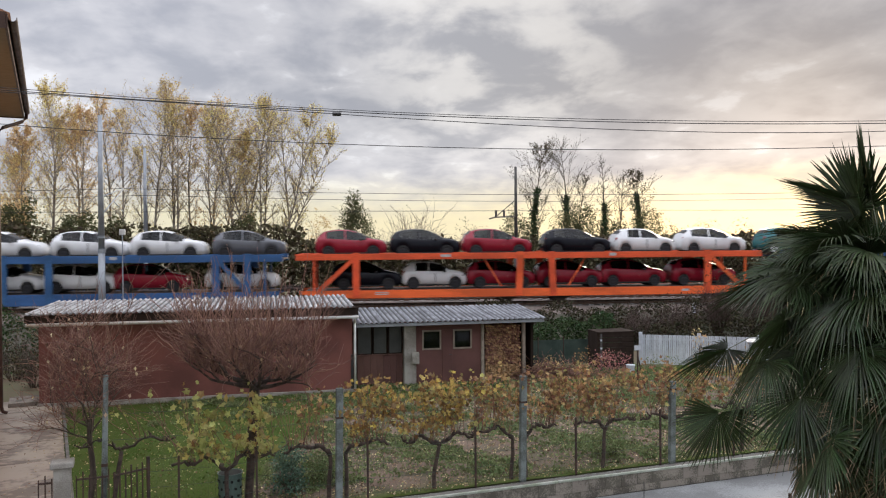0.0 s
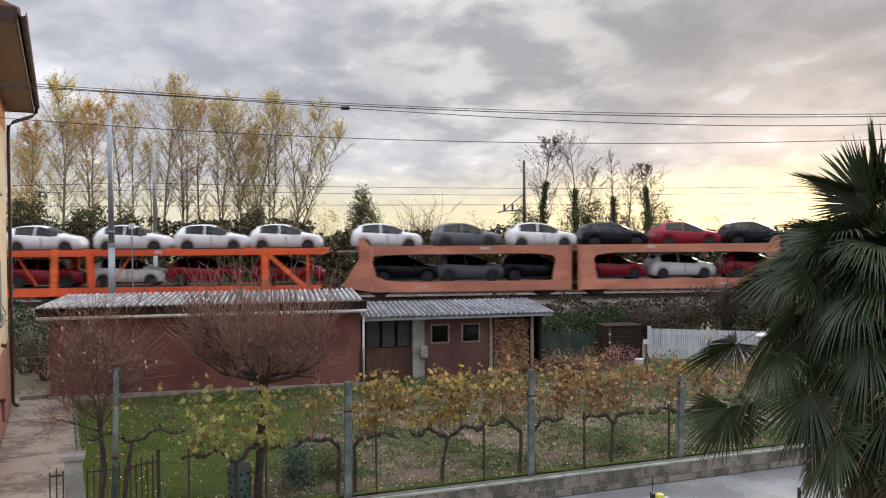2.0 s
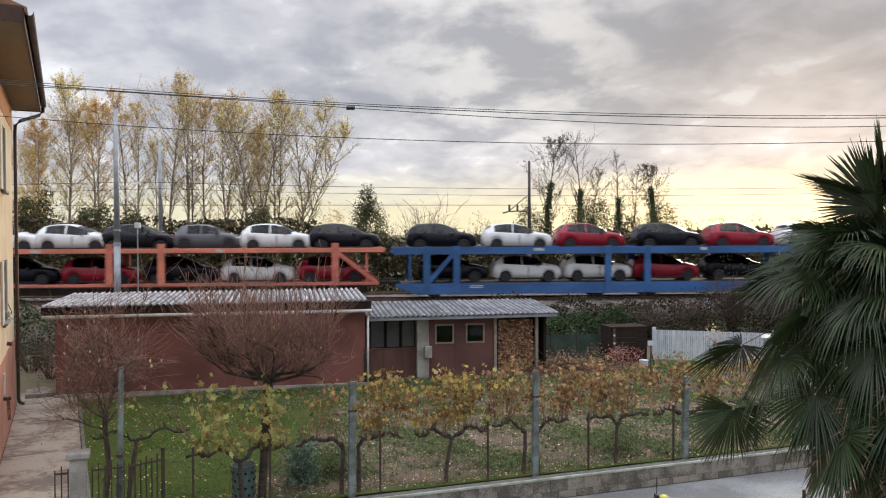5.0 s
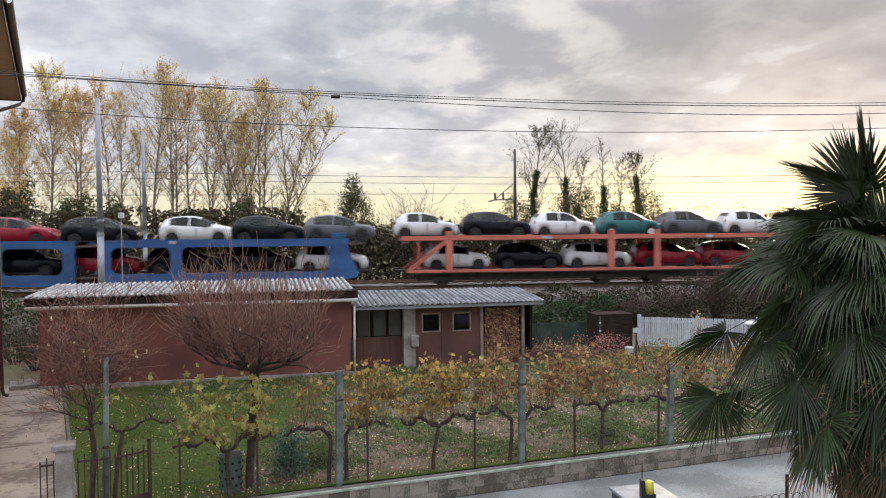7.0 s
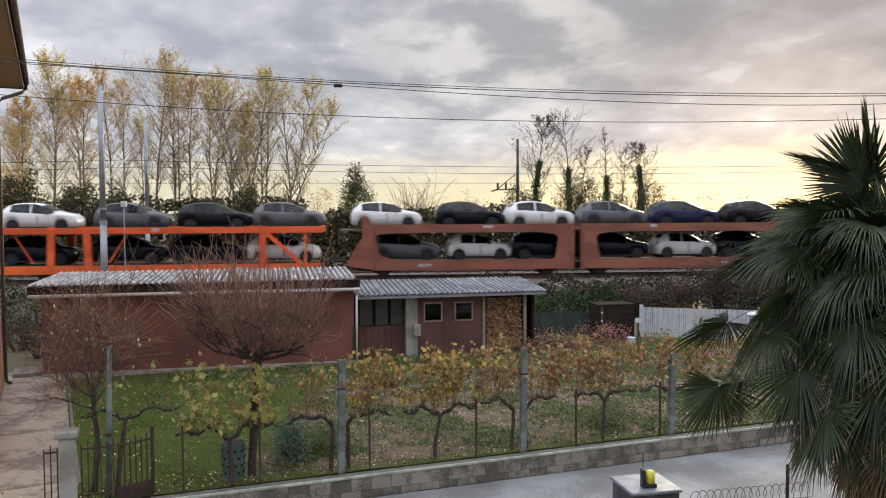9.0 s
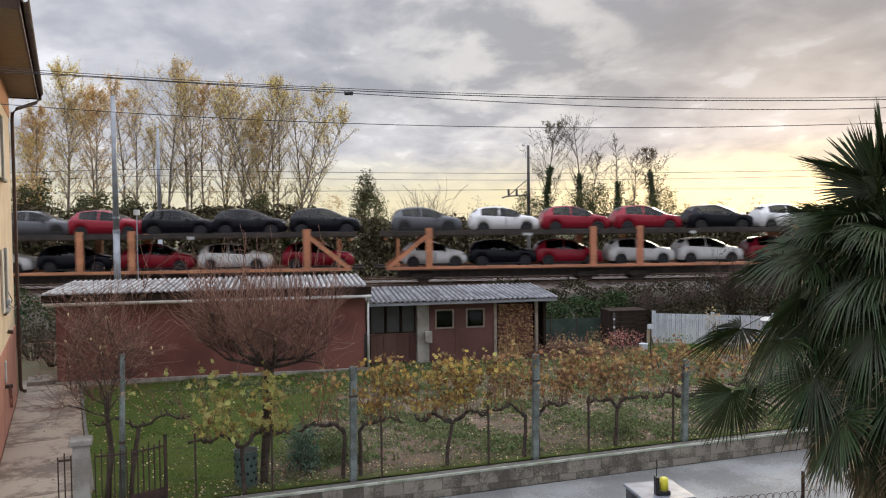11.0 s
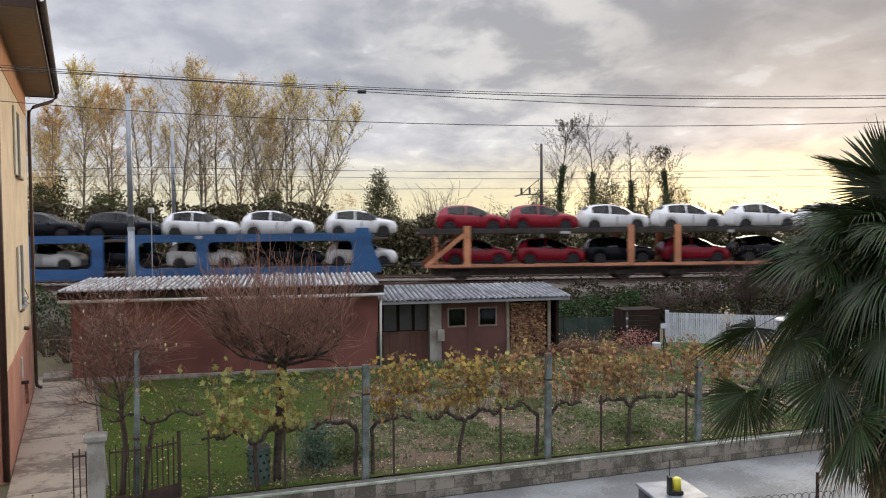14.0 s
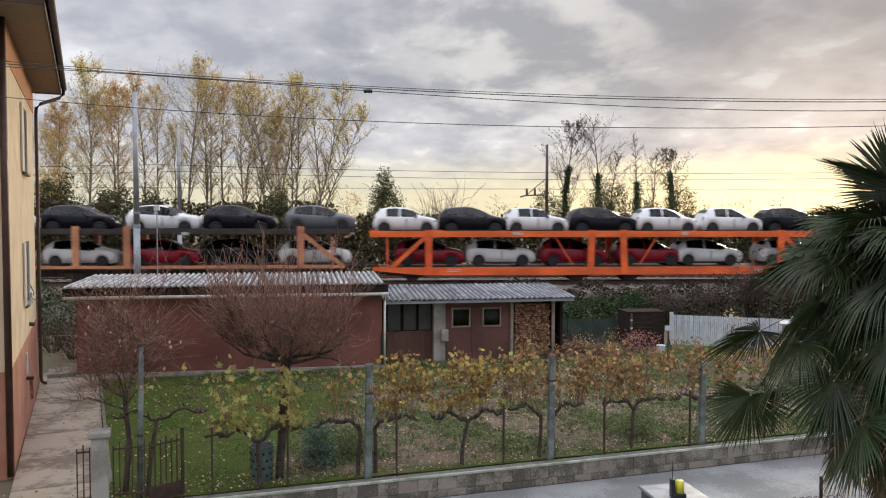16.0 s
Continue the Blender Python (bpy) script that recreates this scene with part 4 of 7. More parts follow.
def wheel_mesh(rim):
    bm = bmesh.new()
    prof = [(0.0, 0.075), (0.06, 0.095), (0.17, 0.085), (0.205, 0.07), (0.215, 0.098), (0.285, 0.095), (0.298, 0.07), (0.298, -0.08), (0.2, -0.09), (0.0, -0.09)]
    seg = 18
    rings = [[bm.verts.new((r * math.cos(2 * math.pi * k / seg), d, r * math.sin(2 * math.pi * k / seg))) for k in range(seg)] if r else [bm.verts.new((0, d, 0))] for r, d in prof]
    for i, (a, b) in enumerate(zip(rings, rings[1:])):
        for k in range(seg):
            q, w = k, (k + 1) % seg
            f = bm.faces.new([a[0], b[w], b[q]] if len(a) == 1 else [a[q], a[w], b[0]] if len(b) == 1 else [a[q], a[w], b[w], b[q]])
            f.material_index = 1 if i < 4 else 0
    bmesh.ops.recalc_face_normals(bm, faces=bm.faces)
    return mesh_of("wheel", bm, [M["tyre"], rim], True)


CAR_SHAPES = {k: car_meshes(k) for k in ("hatch", "round")}
WHEELS = {"dark": wheel_mesh(M["rim"]), "white": wheel_mesh(M["rim_white"])}
COLOUR = dict(w="white", k="black", r="dark red", g="grey", t="teal", n="navy blue")
SMALL = {}


def small(key, make):
    if key not in SMALL:
        SMALL[key] = make()
    return SMALL[key]


def build_car(kind, paint):
    L, wheels, body, glass = CAR_SHAPES[kind]
    word = "rounded city car" if kind == "round" else "five-door hatchback"
    c = thing("car", f"new {COLOUR[paint]} {word} strapped on a transport wagon deck", "car", group="new cars on the train")
    me = body.copy()
    me.materials[0] = M["car_" + paint]
    part("body", me, None, c)
    for (key, sgn, end), g in glass.items():
        part(key, g, None, c)
    wm = WHEELS["white" if kind == "round" and paint == "t" else "dark"]
    for x in wheels:
        for s in (1, -1):
            part("wheel", wm, None, c, m=pose(x, s * 0.70, 0.298, rz=0 if s > 0 else 180))
    h = L / 2
    part("interior", small(("seat", kind), lambda: mesh_of("interior", box(-0.25, 0.1, -0.62, 0.62, 0.75, 1.12, 0.05, box(-1.2, -0.85, -0.6, 0.6, 0.75, 1.15, 0.05, box(-1.45, 0.9, -0.66, 0.66, 0.45, 0.78))), M["seat"])), None, c)
    part("wheel_arch", small(("arch", kind), lambda: mesh_of("wheel_arch", tube((wheels[1], -0.76, 0.33), (wheels[1], 0.76, 0.33), 0.335, sides=20, bm=tube((wheels[0], -0.76, 0.33), (wheels[0], 0.76, 0.33), 0.335, sides=20, bm=box(wheels[0], wheels[1], -0.79, 0.79, 0.17, 0.26, 0.02))), M["tyre"])), None, c, "black arch liners and sill")
    lamp = small(("lamp", kind), lambda: mesh_of("headlight", box(-0.13, 0.13, -0.10, 0.10, -0.06, 0.06, 0.045), M["lamp"], True))
    tail = small(("tail", kind), lambda: mesh_of("tail_light", box(-0.06, 0.06, -0.04, 0.04, -0.13, 0.13, 0.03), M["tail"], True))
    mirror = small("mirror", lambda: mesh_of("door_mirror", box(-0.07, 0.07, -0.09, 0.09, -0.06, 0.06, 0.04), M["trim"], True))
    strip = small("strip", lambda: mesh_of("door_strip", box(-0.035, 0.035, -0.008, 0.008, -0.24, 0.24, 0.004), M["strip"]))
    for s in (1, -1):
        part("headlight", lamp, None, c, m=pose(h - 0.22, s * 0.63, 0.72, rz=-s * 30))
        part("tail_light", tail, None, c, m=pose(-h + 0.10, s * 0.64, 0.84, ry=12))
        part("door_mirror", mirror, None, c, m=pose(0.52, s * 0.90, 0.95))
        if paint == "w":
            part("door_strip", strip, None, c, m=pose(0.02, s * 0.838, 0.62))
    return c


def wagon_common(w, half, rise=0.0):
    """Decks, buffers and running gear shared by the wagons. z is over the rail's top."""
    part("upper_deck", box(-half, half, -1.40, 1.40, 2.52 + rise, 2.60 + rise), M["deck"], w, "worn steel upper deck")
    part("lower_deck", box(-half + 0.5, half - 0.5, -1.38, 1.38, 0.76, 0.85), M["deck"], w, "worn steel lower deck")
    part("underframe", box(-half + 0.9, half - 0.9, -0.9, 0.9, 0.36, 0.76), M["under"], w, "dirty dark underframe")
    wheel = small("rail_wheel", lambda: mesh_of("rail_wheel", tube((0, -0.07, 0), (0, 0.07, 0), 0.38, sides=20), M["wheel_steel"]))
    axle_box = small("axle_box", lambda: mesh_of("axle_box", box(-0.55, 0.55, -0.07, 0.07, -0.12, 0.16, 0.03), M["under"]))
    for x in (-half + 2.3, -1.5, 1.5, half - 2.3):
        for s in (1, -1):
            part("rail_wheel", wheel, None, w, m=pose(x, s * 0.75, 0.38))
            part("axle_box", axle_box, None, w, m=pose(x, s * 1.0, 0.42))
    for sx in (1, -1):
        for s in (1, -1):
            part("buffer", small("buffer", lambda: mesh_of("buffer", tube((0.55, 0, 0), (0.60, 0, 0), 0.2, sides=14, bm=tube((0, 0, 0), (0.58, 0, 0), 0.08)), M["under"])), None, w, m=pose(sx * (half - 0.25), s * 0.87, 0.95, rz=0 if sx > 0 else 180))


def wagon_frame(w, steel, half, posts, mids, low, up, diag, brace=True, deep=None, tall=2.85):
    """An open wagon: beams above and below on both sides, posts and diagonals between."""
    for s in (-1, 1):
        y0, y1 = sorted((s * 1.40, s * 1.50))
        part("upper_beam", box(-half, half, y0, y1, up[0], up[1], 0.012), steel, w)
        if deep is not None:
            pts = [(-half + 0.2, low[1]), (half - 0.2, low[1]), (half - 0.2, low[1] - 0.18), (deep, low[0]), (-deep, low[0]), (-half + 0.2, low[1] - 0.18)]
            part("lower_beam", prism(pts, y0, y1), steel, w)
        else:
            part("lower_beam", box(-half + 0.3, half - 0.3, y0, y1, low[0], low[1], 0.01), steel, w)
        yc = s * 1.45
        for x in posts + mids:
            lean = 0.10 * (1 if x > 0 else -1) if x in mids and brace else 0.0
            part("post", beam((x + lean, yc, low[0] + 0.05), (x, yc, tall), 0.36 if x in posts else 0.34, 0.16), steel, w)
        for x, xe in diag:
            part("diagonal", beam((xe, yc, low[1] - 0.05), (x, yc, up[1] - 0.15), 0.22, 0.10), steel, w)
        if brace:
            for x in mids:
                part("brace", beam((x * 1.6 + (0.5 if x > 0 else -0.5), s * 1.2, low[1] + 0.1), (x * 3.3, s * 1.2, up[0]), 0.07, 0.06), steel, w)


def wagon_panel(w, steel, half, joint, openings, end_x, horn=True, top=2.86):
    """A closed-side wagon: two plates a side with rounded openings."""
    for s in (-1, 1):
        y0, y1 = sorted((s * 1.42, s * 1.50))
        for k in (-1, 1):
            pts = [(joint, 0.42), (half - 1.6, 0.42), (half - 0.1, 0.66), (half, 0.86), (end_x + 0.05, 2.2), (end_x + 0.1, top - 0.01 + (0.45 if horn else 0)), (end_x - 0.2, top - 0.01 + (0.45 if horn else 0)), (end_x - 0.55, top), (joint, top)]
            loops = [[(a * k, b) for a, b in o] for o in openings]
            part("side_panel", prism([(a * k, b) for a, b in pts], y0, y1, holes=loops), steel, w)
            for x in (joint + 0.12, end_x - 0.6):
                part("rib", box(*sorted((k * (x - 0.06), k * (x + 0.06))), *sorted((s * 1.50, s * 1.535)), 0.5, top - 0.06), steel, w)


# how far the upper deck lies above or below the usual height
UPPER = dict(K=-0.13, E=0.08)


def build_wagon(kind):
    names = dict(A="bright orange", B="salmon", P="brownish red", O="peach orange", C="blue", K="blue", D="pink salmon", E="orange")
    steel = M["steel_" + dict(A="orange", B="salmon", P="brown", O="peach", C="blue", K="blue", D="pink", E="peach")[kind]]
    style = "panel-sided" if kind in "BPOK" else "open-framed"
    w = thing("car_transporter_wagon", f"{names[kind]} {style} two-deck railway wagon carrying new cars", "railway wagon", group="car transporter wagons")
    half = 14.1 if kind == "K" else 12.85
    rise = UPPER.get(kind, 0.0)
    wagon_common(w, half, rise)
    if kind == "A":
        wagon_frame(w, steel, half, [-9.7, 9.7], [-0.85, 0.85], (0.43, 0.86), (2.47, 2.80), [(-9.7, -11.7), (9.7, 11.7)], deep=9.9)
    elif kind == "C":
        wagon_frame(w, steel, half, [-11.0, -9.4, 9.4, 11.0], [-1.1, 1.1], (0.28, 0.86), (2.42, 2.80), [(-9.4, -11.0), (9.4, 11.0)], brace=False, deep=11.5)
    elif kind in "DE":
        wagon_frame(w, steel, half, [-10.25, 10.25], [-1.3, 1.3], (0.83, 0.98), (2.56 + rise, 2.80 + rise), [(-10.25, -12.45), (10.25, 12.45)], brace=False, tall=3.05)
        if kind == "E":
            for ob in [o for o in w.children if o.name.startswith("upper_beam")]:
                ob.data.materials[0] = M["under"]
    elif kind in "BPO":
        wagon_panel(w, steel, half - 0.35, 0.18, [[(1.25, 1.0), (1.45, 0.95), (9.6, 0.95), (10.2, 1.05), (10.75, 1.25), (11.0, 2.2), (10.8, 2.36), (9.2, 2.42), (2.2, 2.42), (1.2, 2.3), (1.05, 2.1)]], 11.6)
    else:
        wagon_panel(w, steel, half - 0.3, 0.58, [rounded(1.18, 4.15, 0.98, 2.34, 0.35), rounded(4.72, 12.25, 0.98, 2.34, 0.30)], 13.2, False, 2.73)
        for s in (-1, 1):
            for k in (-1, 1):
                part("end_block", box(*sorted((k * 12.4, k * 13.15)), *sorted((s * 1.41, s * 1.51)), 2.71, 3.02, 0.03), steel, w)
    # stencilled panels, their writing too small to read
    top = 2.66 if kind not in "BPOK" else 2.72 + rise
    for x, z, lx, lz in ((-5.2, top, 0.55, 0.14), (4.1, top, 0.35, 0.16), (-8.7, 0.64, 0.7, 0.05), (-8.7, 0.73, 0.7, 0.05), (8.2, 0.66, 0.4, 0.12)):
        if kind in "DE" and z < 1:
            continue
        for s in (-1, 1):
            part("marking", box(x, x + lx, *sorted((s * 1.50, s * 1.507)), z - lz / 2, z + lz / 2), M["mark"], w)
    if kind in "ACDE":
        for s in (-1, 1):
            for x in (-half + 0.95, half - 0.95):
                part("end_post", beam((x, s * 1.42, 0.8), (x, s * 1.42, 2.5), 0.1, 0.1), steel, w)
        for x in (-half + 0.3, half - 0.3):
            part("end_rail", box(x - 0.05, x + 0.05, -1.4, 1.4, 2.42, 2.52), steel, w)
    return w


# Each row: kind of wagon, place of its middle when the clip begins, its upper cars, its lower cars.
# A car: colour letter, f for the rounded model, place along the train.
TRAIN = [
    ("C", 36.2, "tf24.6 k29.0 w33.2 r37.4 w41.5 k45.6", "w26 r30 w34.1 k38.3 r42.4"),
    ("A", 9.45, "w19.9 wf15.9 k12.0 r7.5 k3.5 r-0.5", "r19.3 r15.2 r11.6 r7.7 wf4.0 k0.3"),
    ("C", -16.9, "g-5.9 w-10.1 w-14.1 w-18.4 w-22.5 g-26.5", "w-6.3 r-11.0 w-14.5 w-18.3 r-22.5 k-26.3"),
    ("B", -42.95, "k-32.1 r-36.2 k-40.4 w-44.5 g-48.7 w-53.1", "r-32.2 w-36.5 r-40.5 k-44.9 g-48.5 k-52.1"),
    ("A", -69.2, "w-58.5 w-62.4 w-66.5 w-71.0 k-75.0 r-79.2", "r-58.4 r-62.8 w-66.7 r-70.9 w-74.8 r-78.6"),
    ("C", -95.1, "k-84.3 k-89.1 w-93.2 r-97.3 r-101.3 tf-105.3", "w-84.4 r-88.7 wf-92.8 k-97.6 r-101.1 k-104.9"),
    ("C", -121.5, "w-110.4 r-114.6 k-118.8 r-123.3 w-127.4 k-131.6", "w-110.6 k-114.8 r-119.0 w-122.9 w-126.9 k-131.0"),
    ("D", -147.6, "k-136.9 w-140.5 gf-144.1 k-147.7 w-151.0 w-154.6 n-158.3", "r-137.5 w-141.5 k-145.5 r-149.7 k-153.7 w-157.7"),
    ("D", -174.6, "k-163.8 wf-167.3 gf-170.9 tf-174.5 wf-178.3 k-182.1 wf-186.0", "r-164.5 r-168.4 r-172.3 w-176.4 k-180.3 wf-184.3"),
    ("K", -203.5, "g-190.7 k-194.5 w-198.2 k-203.1 r-207.4 w-211.4 r-215.7", "w-191.1 k-195.1 k-198.9 r-203.0 k-207.0 w-211.2 w-215.4"),
    ("P", -232.35, "k-221.5 n-225.8 g-230.0 w-234.2 k-238.1 w-242.7", "k-222.2 wf-225.8 k-229.9 k-233.9 wf-237.6 g-241.7"),
    ("A", -258.9, "g-247.9 k-251.8 g-256.0 w-260.7 k-264.8 w-268.9", "w-248.2 k-252.2 k-256.2 k-260.8 w-264.7 w-268.8"),
    ("E", -285.3, "w-274.9 k-279.0 r-283.2 r-287.3 w-291.3 g-295.6", "r-275.5 w-279.6 w-283.6 r-287.7 k-291.4 wf-295.2"),
    ("E", -312.25, "k-301.1 k-305.1 k-308.8 r-312.5 g-316.1 k-319.6 k-323.3", "r-301.5 w-305.9 r-309.9 k-314.1 w-318.2 w-322.0"),
    ("O", -339.1, "k-327.9 k-331.7 wf-335.4 k-339.2 k-342.9 w-346.4 wf-349.9", "k-328.6 w-332.5 w-336.6 r-340.9 r-344.6 w-348.6"),
    ("E", -365.9, "w-354.9 w-359.2 w-363.5 w-367.8 r-371.8 r-375.8", "w-355.1 k-359.0 r-363.2 k-367.5 r-371.4 r-375.5"),
    ("K", -394.5, "w-381.8 w-386.3 w-390.4 k-394.4 k-398.6 w-402.6 r-406.7", "w-381.8 k-385.8 w-390.2 k-394.3 w-398.5 r-402.4 w-406.3"),
    ("A", -423.5, "k-412.6 wf-416.2 wf-419.9 k-423.5 wf-427.2 k-430.7 wf-434.4", "w-412.7 w-417.5 r-420.9 r-425.1 w-429.2 r-433.1"),
    ("E", -450.2, "g-439.0 k-443.3 w-447.3 k-451.7 w-456.0 k-460.2", "w-439.3 k-443.3 r-447.3 w-451.6 w-456.0 r-460.0"),
    ("B", -476.9, "w-466.2 r-470.4 k-474.6 w-478.8 g-483 w-487", "r-466.5 w-470.6 k-474.8 w-479 r-483.2 w-487.2"),
]
RIDES = []


def build_train():
    wagons, cars = {}, {}
    for kind, mid, upper, lower in TRAIN:
        if kind in wagons:
            w = copy_thing(wagons[kind], pose(mid, TRACK_Y, RAIL_Z))
        else:
            w = wagons[kind] = build_wagon(kind)
        RIDES.append((w, mid, RAIL_Z))
        for row, z in ((upper, RAIL_Z + 2.60 + UPPER.get(kind, 0.0)), (lower, RAIL_Z + 0.85)):
            for word in row.split():
                key = word.rstrip("0123456789.-")
                s = float(word[len(key):])
                kind_c = "round" if key.endswith("f") else "hatch"
                if (key in cars):
                    c = copy_thing(cars[key], pose(s, TRACK_Y, z))
                else:
                    c = cars[key] = build_car(kind_c, key[0])
                RIDES.append((c, s, z))


build_train()
# ---- poles, wires and fences along the line ----


def build_line_side():
    rng = random.Random(11)
    for x, y, top, r, mat, label in ((-12.5, 39.5, 11.15, 0.17, "galv", "tall tapered grey steel catenary mast beside the track"), (-13.3, 50.4, 10.85, 0.15, "galv", "grey steel catenary mast behind the far track"),
                                     (10.1, 50.4, 9.75, 0.13, "pole_dark", "dark catenary mast with a bracket arm behind the far track")):
        m = thing("catenary_mast", label, "mast", pose(x, y, 0), "catenary masts")
        bm = tube((0, 0, 0.7), (0, 0, 4.6), r, r * 0.93, 14)
        tube((0, 0, 4.6), (0, 0, top), r * 0.86, r * 0.62, 14, bm)
        part("shaft", bm, M[mat], m, smooth=True)
        part("collar", tube((0, 0, 4.5), (0, 0, 4.66), r * 1.04, sides=14), M[mat], m)
        part("band", tube((0, 0, 5.2), (0, 0, 5.28), r * 1.0, sides=14), M[mat], m)
        part("footing", box(-0.45, 0.45, -0.45, 0.45, 0.4, 1.12, 0.03), M["concrete"], m)
        if y < 45:
            t = Tubes(6)
            t.path([Vector((0, 0, 7.2)), Vector((0, 3.65, 7.85))], [0.03, 0.03])
            t.path([Vector((0, 0, 6.3)), Vector((0, 3.65, 7.83))], [0.03, 0.03])
            t.path([Vector((0, 1.9, 7.1)), Vector((0, 3.65, 6.62))], [0.02, 0.02])
            part("bracket_arm", t.mesh("bracket_arm", M["galv"]), None, m)
            part("cross_arm", box(-0.05, 0.05, -0.14, 0.14, 8.58, 8.64), M["galv"], m)
        elif mat == "galv":
            t = Tubes(6)
            t.path([Vector((0.8, -2.75, 6.75)), Vector((0.8, -2.75, 7.75)), Vector((0, 0, 7.2))], [0.02, 0.03, 0.03])
            part("bracket_arm", t.mesh("bracket_arm", M["galv"]), None, m)
        if mat == "pole_dark":
            t = Tubes(6)
            t.path([Vector((0, 0, 6.5)), Vector((-1.6, -1.4, 6.42)), Vector((-2.1, -2.2, 6.3))], [0.05, 0.045, 0.04])
            t.path([Vector((0, 0, 7.6)), Vector((-1.6, -1.4, 6.42))], [0.03, 0.03])
            part("bracket_arm", t.mesh("bracket_arm", M["pole_dark"]), None, m)
            for k in (0.45, 0.75):
                part("insulator", tube((-2.1 * k, -2.0 * k, 6.45), (-2.1 * k, -2.0 * k, 6.85), 0.07, sides=8), M["pole_dark"], m)
    s = thing("line_sign", "thin white line-side sign post with a small box", "sign post", pose(-11.55, 39.6, 0))
    part("pole", tube((0, 0, 0.9), (0, 0, 5.45), 0.030, 0.028), M["galv"], s)
    part("box", box(-0.14, 0.14, -0.06, 0.06, 5.35, 5.62, 0.02), M["white_metal"], s)
    mk = thing("track_marker", "small white concrete marker post beside the ballast", "marker post", pose(17.6, 40.0, 0))
    part("post", box(-0.09, 0.09, -0.09, 0.09, 0.7, 1.55, 0.02), M["white_slat"], mk)
    for y, z, sag, r in ((43.15, 7.85, 0.35, 0.012), (43.15, 6.62, 0.0, 0.006), (47.65, 7.75, 0.4, 0.012), (47.65, 6.75, 0.0, 0.006)):
        t = Tubes(4)
        pts = [Vector((x, y, z - sag * (1 - (((x + 12.5) % 50) / 25 - 1) ** 2))) for x in [-162.5 + 5 * i for i in range(66)]]
        t.path(pts, [r] * len(pts))
        ob = new("overhead_wire", t.mesh("overhead_wire", M["cable"]))
        tagged(ob, "thin dark overhead line wire above the tracks", "wire", "overhead wires")
    # house cables across the garden: place by x, with the height from a sagging span
    for dy, r, c in ((0.0, 0.0048, (6.471, -0.0569, 0.0040, 0.00015)), (0.02, 0.0036, (6.497, -0.0560, 0.0043, 0.00010)), (-0.02, 0.0042, (6.434, -0.0744, 0.00236, 0.00065)), (0.25, 0.0042, (6.130, -0.0427, 0.00545, 0.0))):
        t = Tubes(6)
        pts = []
        for i in range(48):
            x = -5.05 + i * (0.30 if c[3] else 0.75)
            pts.append(Vector((x, 9.07 - 0.106 * x + dy, c[0] + c[1] * x + c[2] * x * x + c[3] * x * x * x)))
        t.path(pts, [r] * len(pts))
        tagged(new("power_cable", t.mesh("power_cable", M["cable"])), "black power cable sagging across the garden", "cable", "power cables")
    j = thing("cable_joint", "small black cable joint on the power cable", "cable joint", pose(-0.26, 9.10, 6.455))
    part("sleeve", tube((-0.05, 0, 0), (0.05, 0, 0), 0.022), M["black_plastic"], j)


build_line_side()


# ---- trees and shrubs ----


def grow(rng, tubes, start, direction, length, radius, steps, wander, lift=0.0, end=0.35):
    """A wandering tapered limb; returns its points."""
    pts, d = [Vector(start)], Vector(direction).normalized()
    for i in range(steps):
        d = (d + Vector((rng.gauss(0, wander), rng.gauss(0, wander), rng.gauss(0, wander) + lift))).normalized()
        pts.append(pts[-1] + d * (length / steps))
    tubes.path(pts, [radius * (1 - (1 - end) * i / steps) for i in range(steps + 1)])
    return pts


def pick(pts, f):
    f = min(max(f, 0), 0.999) * (len(pts) - 1)
    i = int(f)
    return pts[i].lerp(pts[i + 1], f - i), (pts[i + 1] - pts[i]).normalized()


def crown_width(f, low, top):
    """Share of the full crown width at height f: swelling above the first limbs, rounded at the top."""
    u = min(max((f - low) / (top - low), 0.0), 1.0)
    return (0.40 + 0.60 * min(1.0, u / 0.65)) * (1 - max(0.0, (u - 0.82) / 0.18) ** 2 * 0.55)


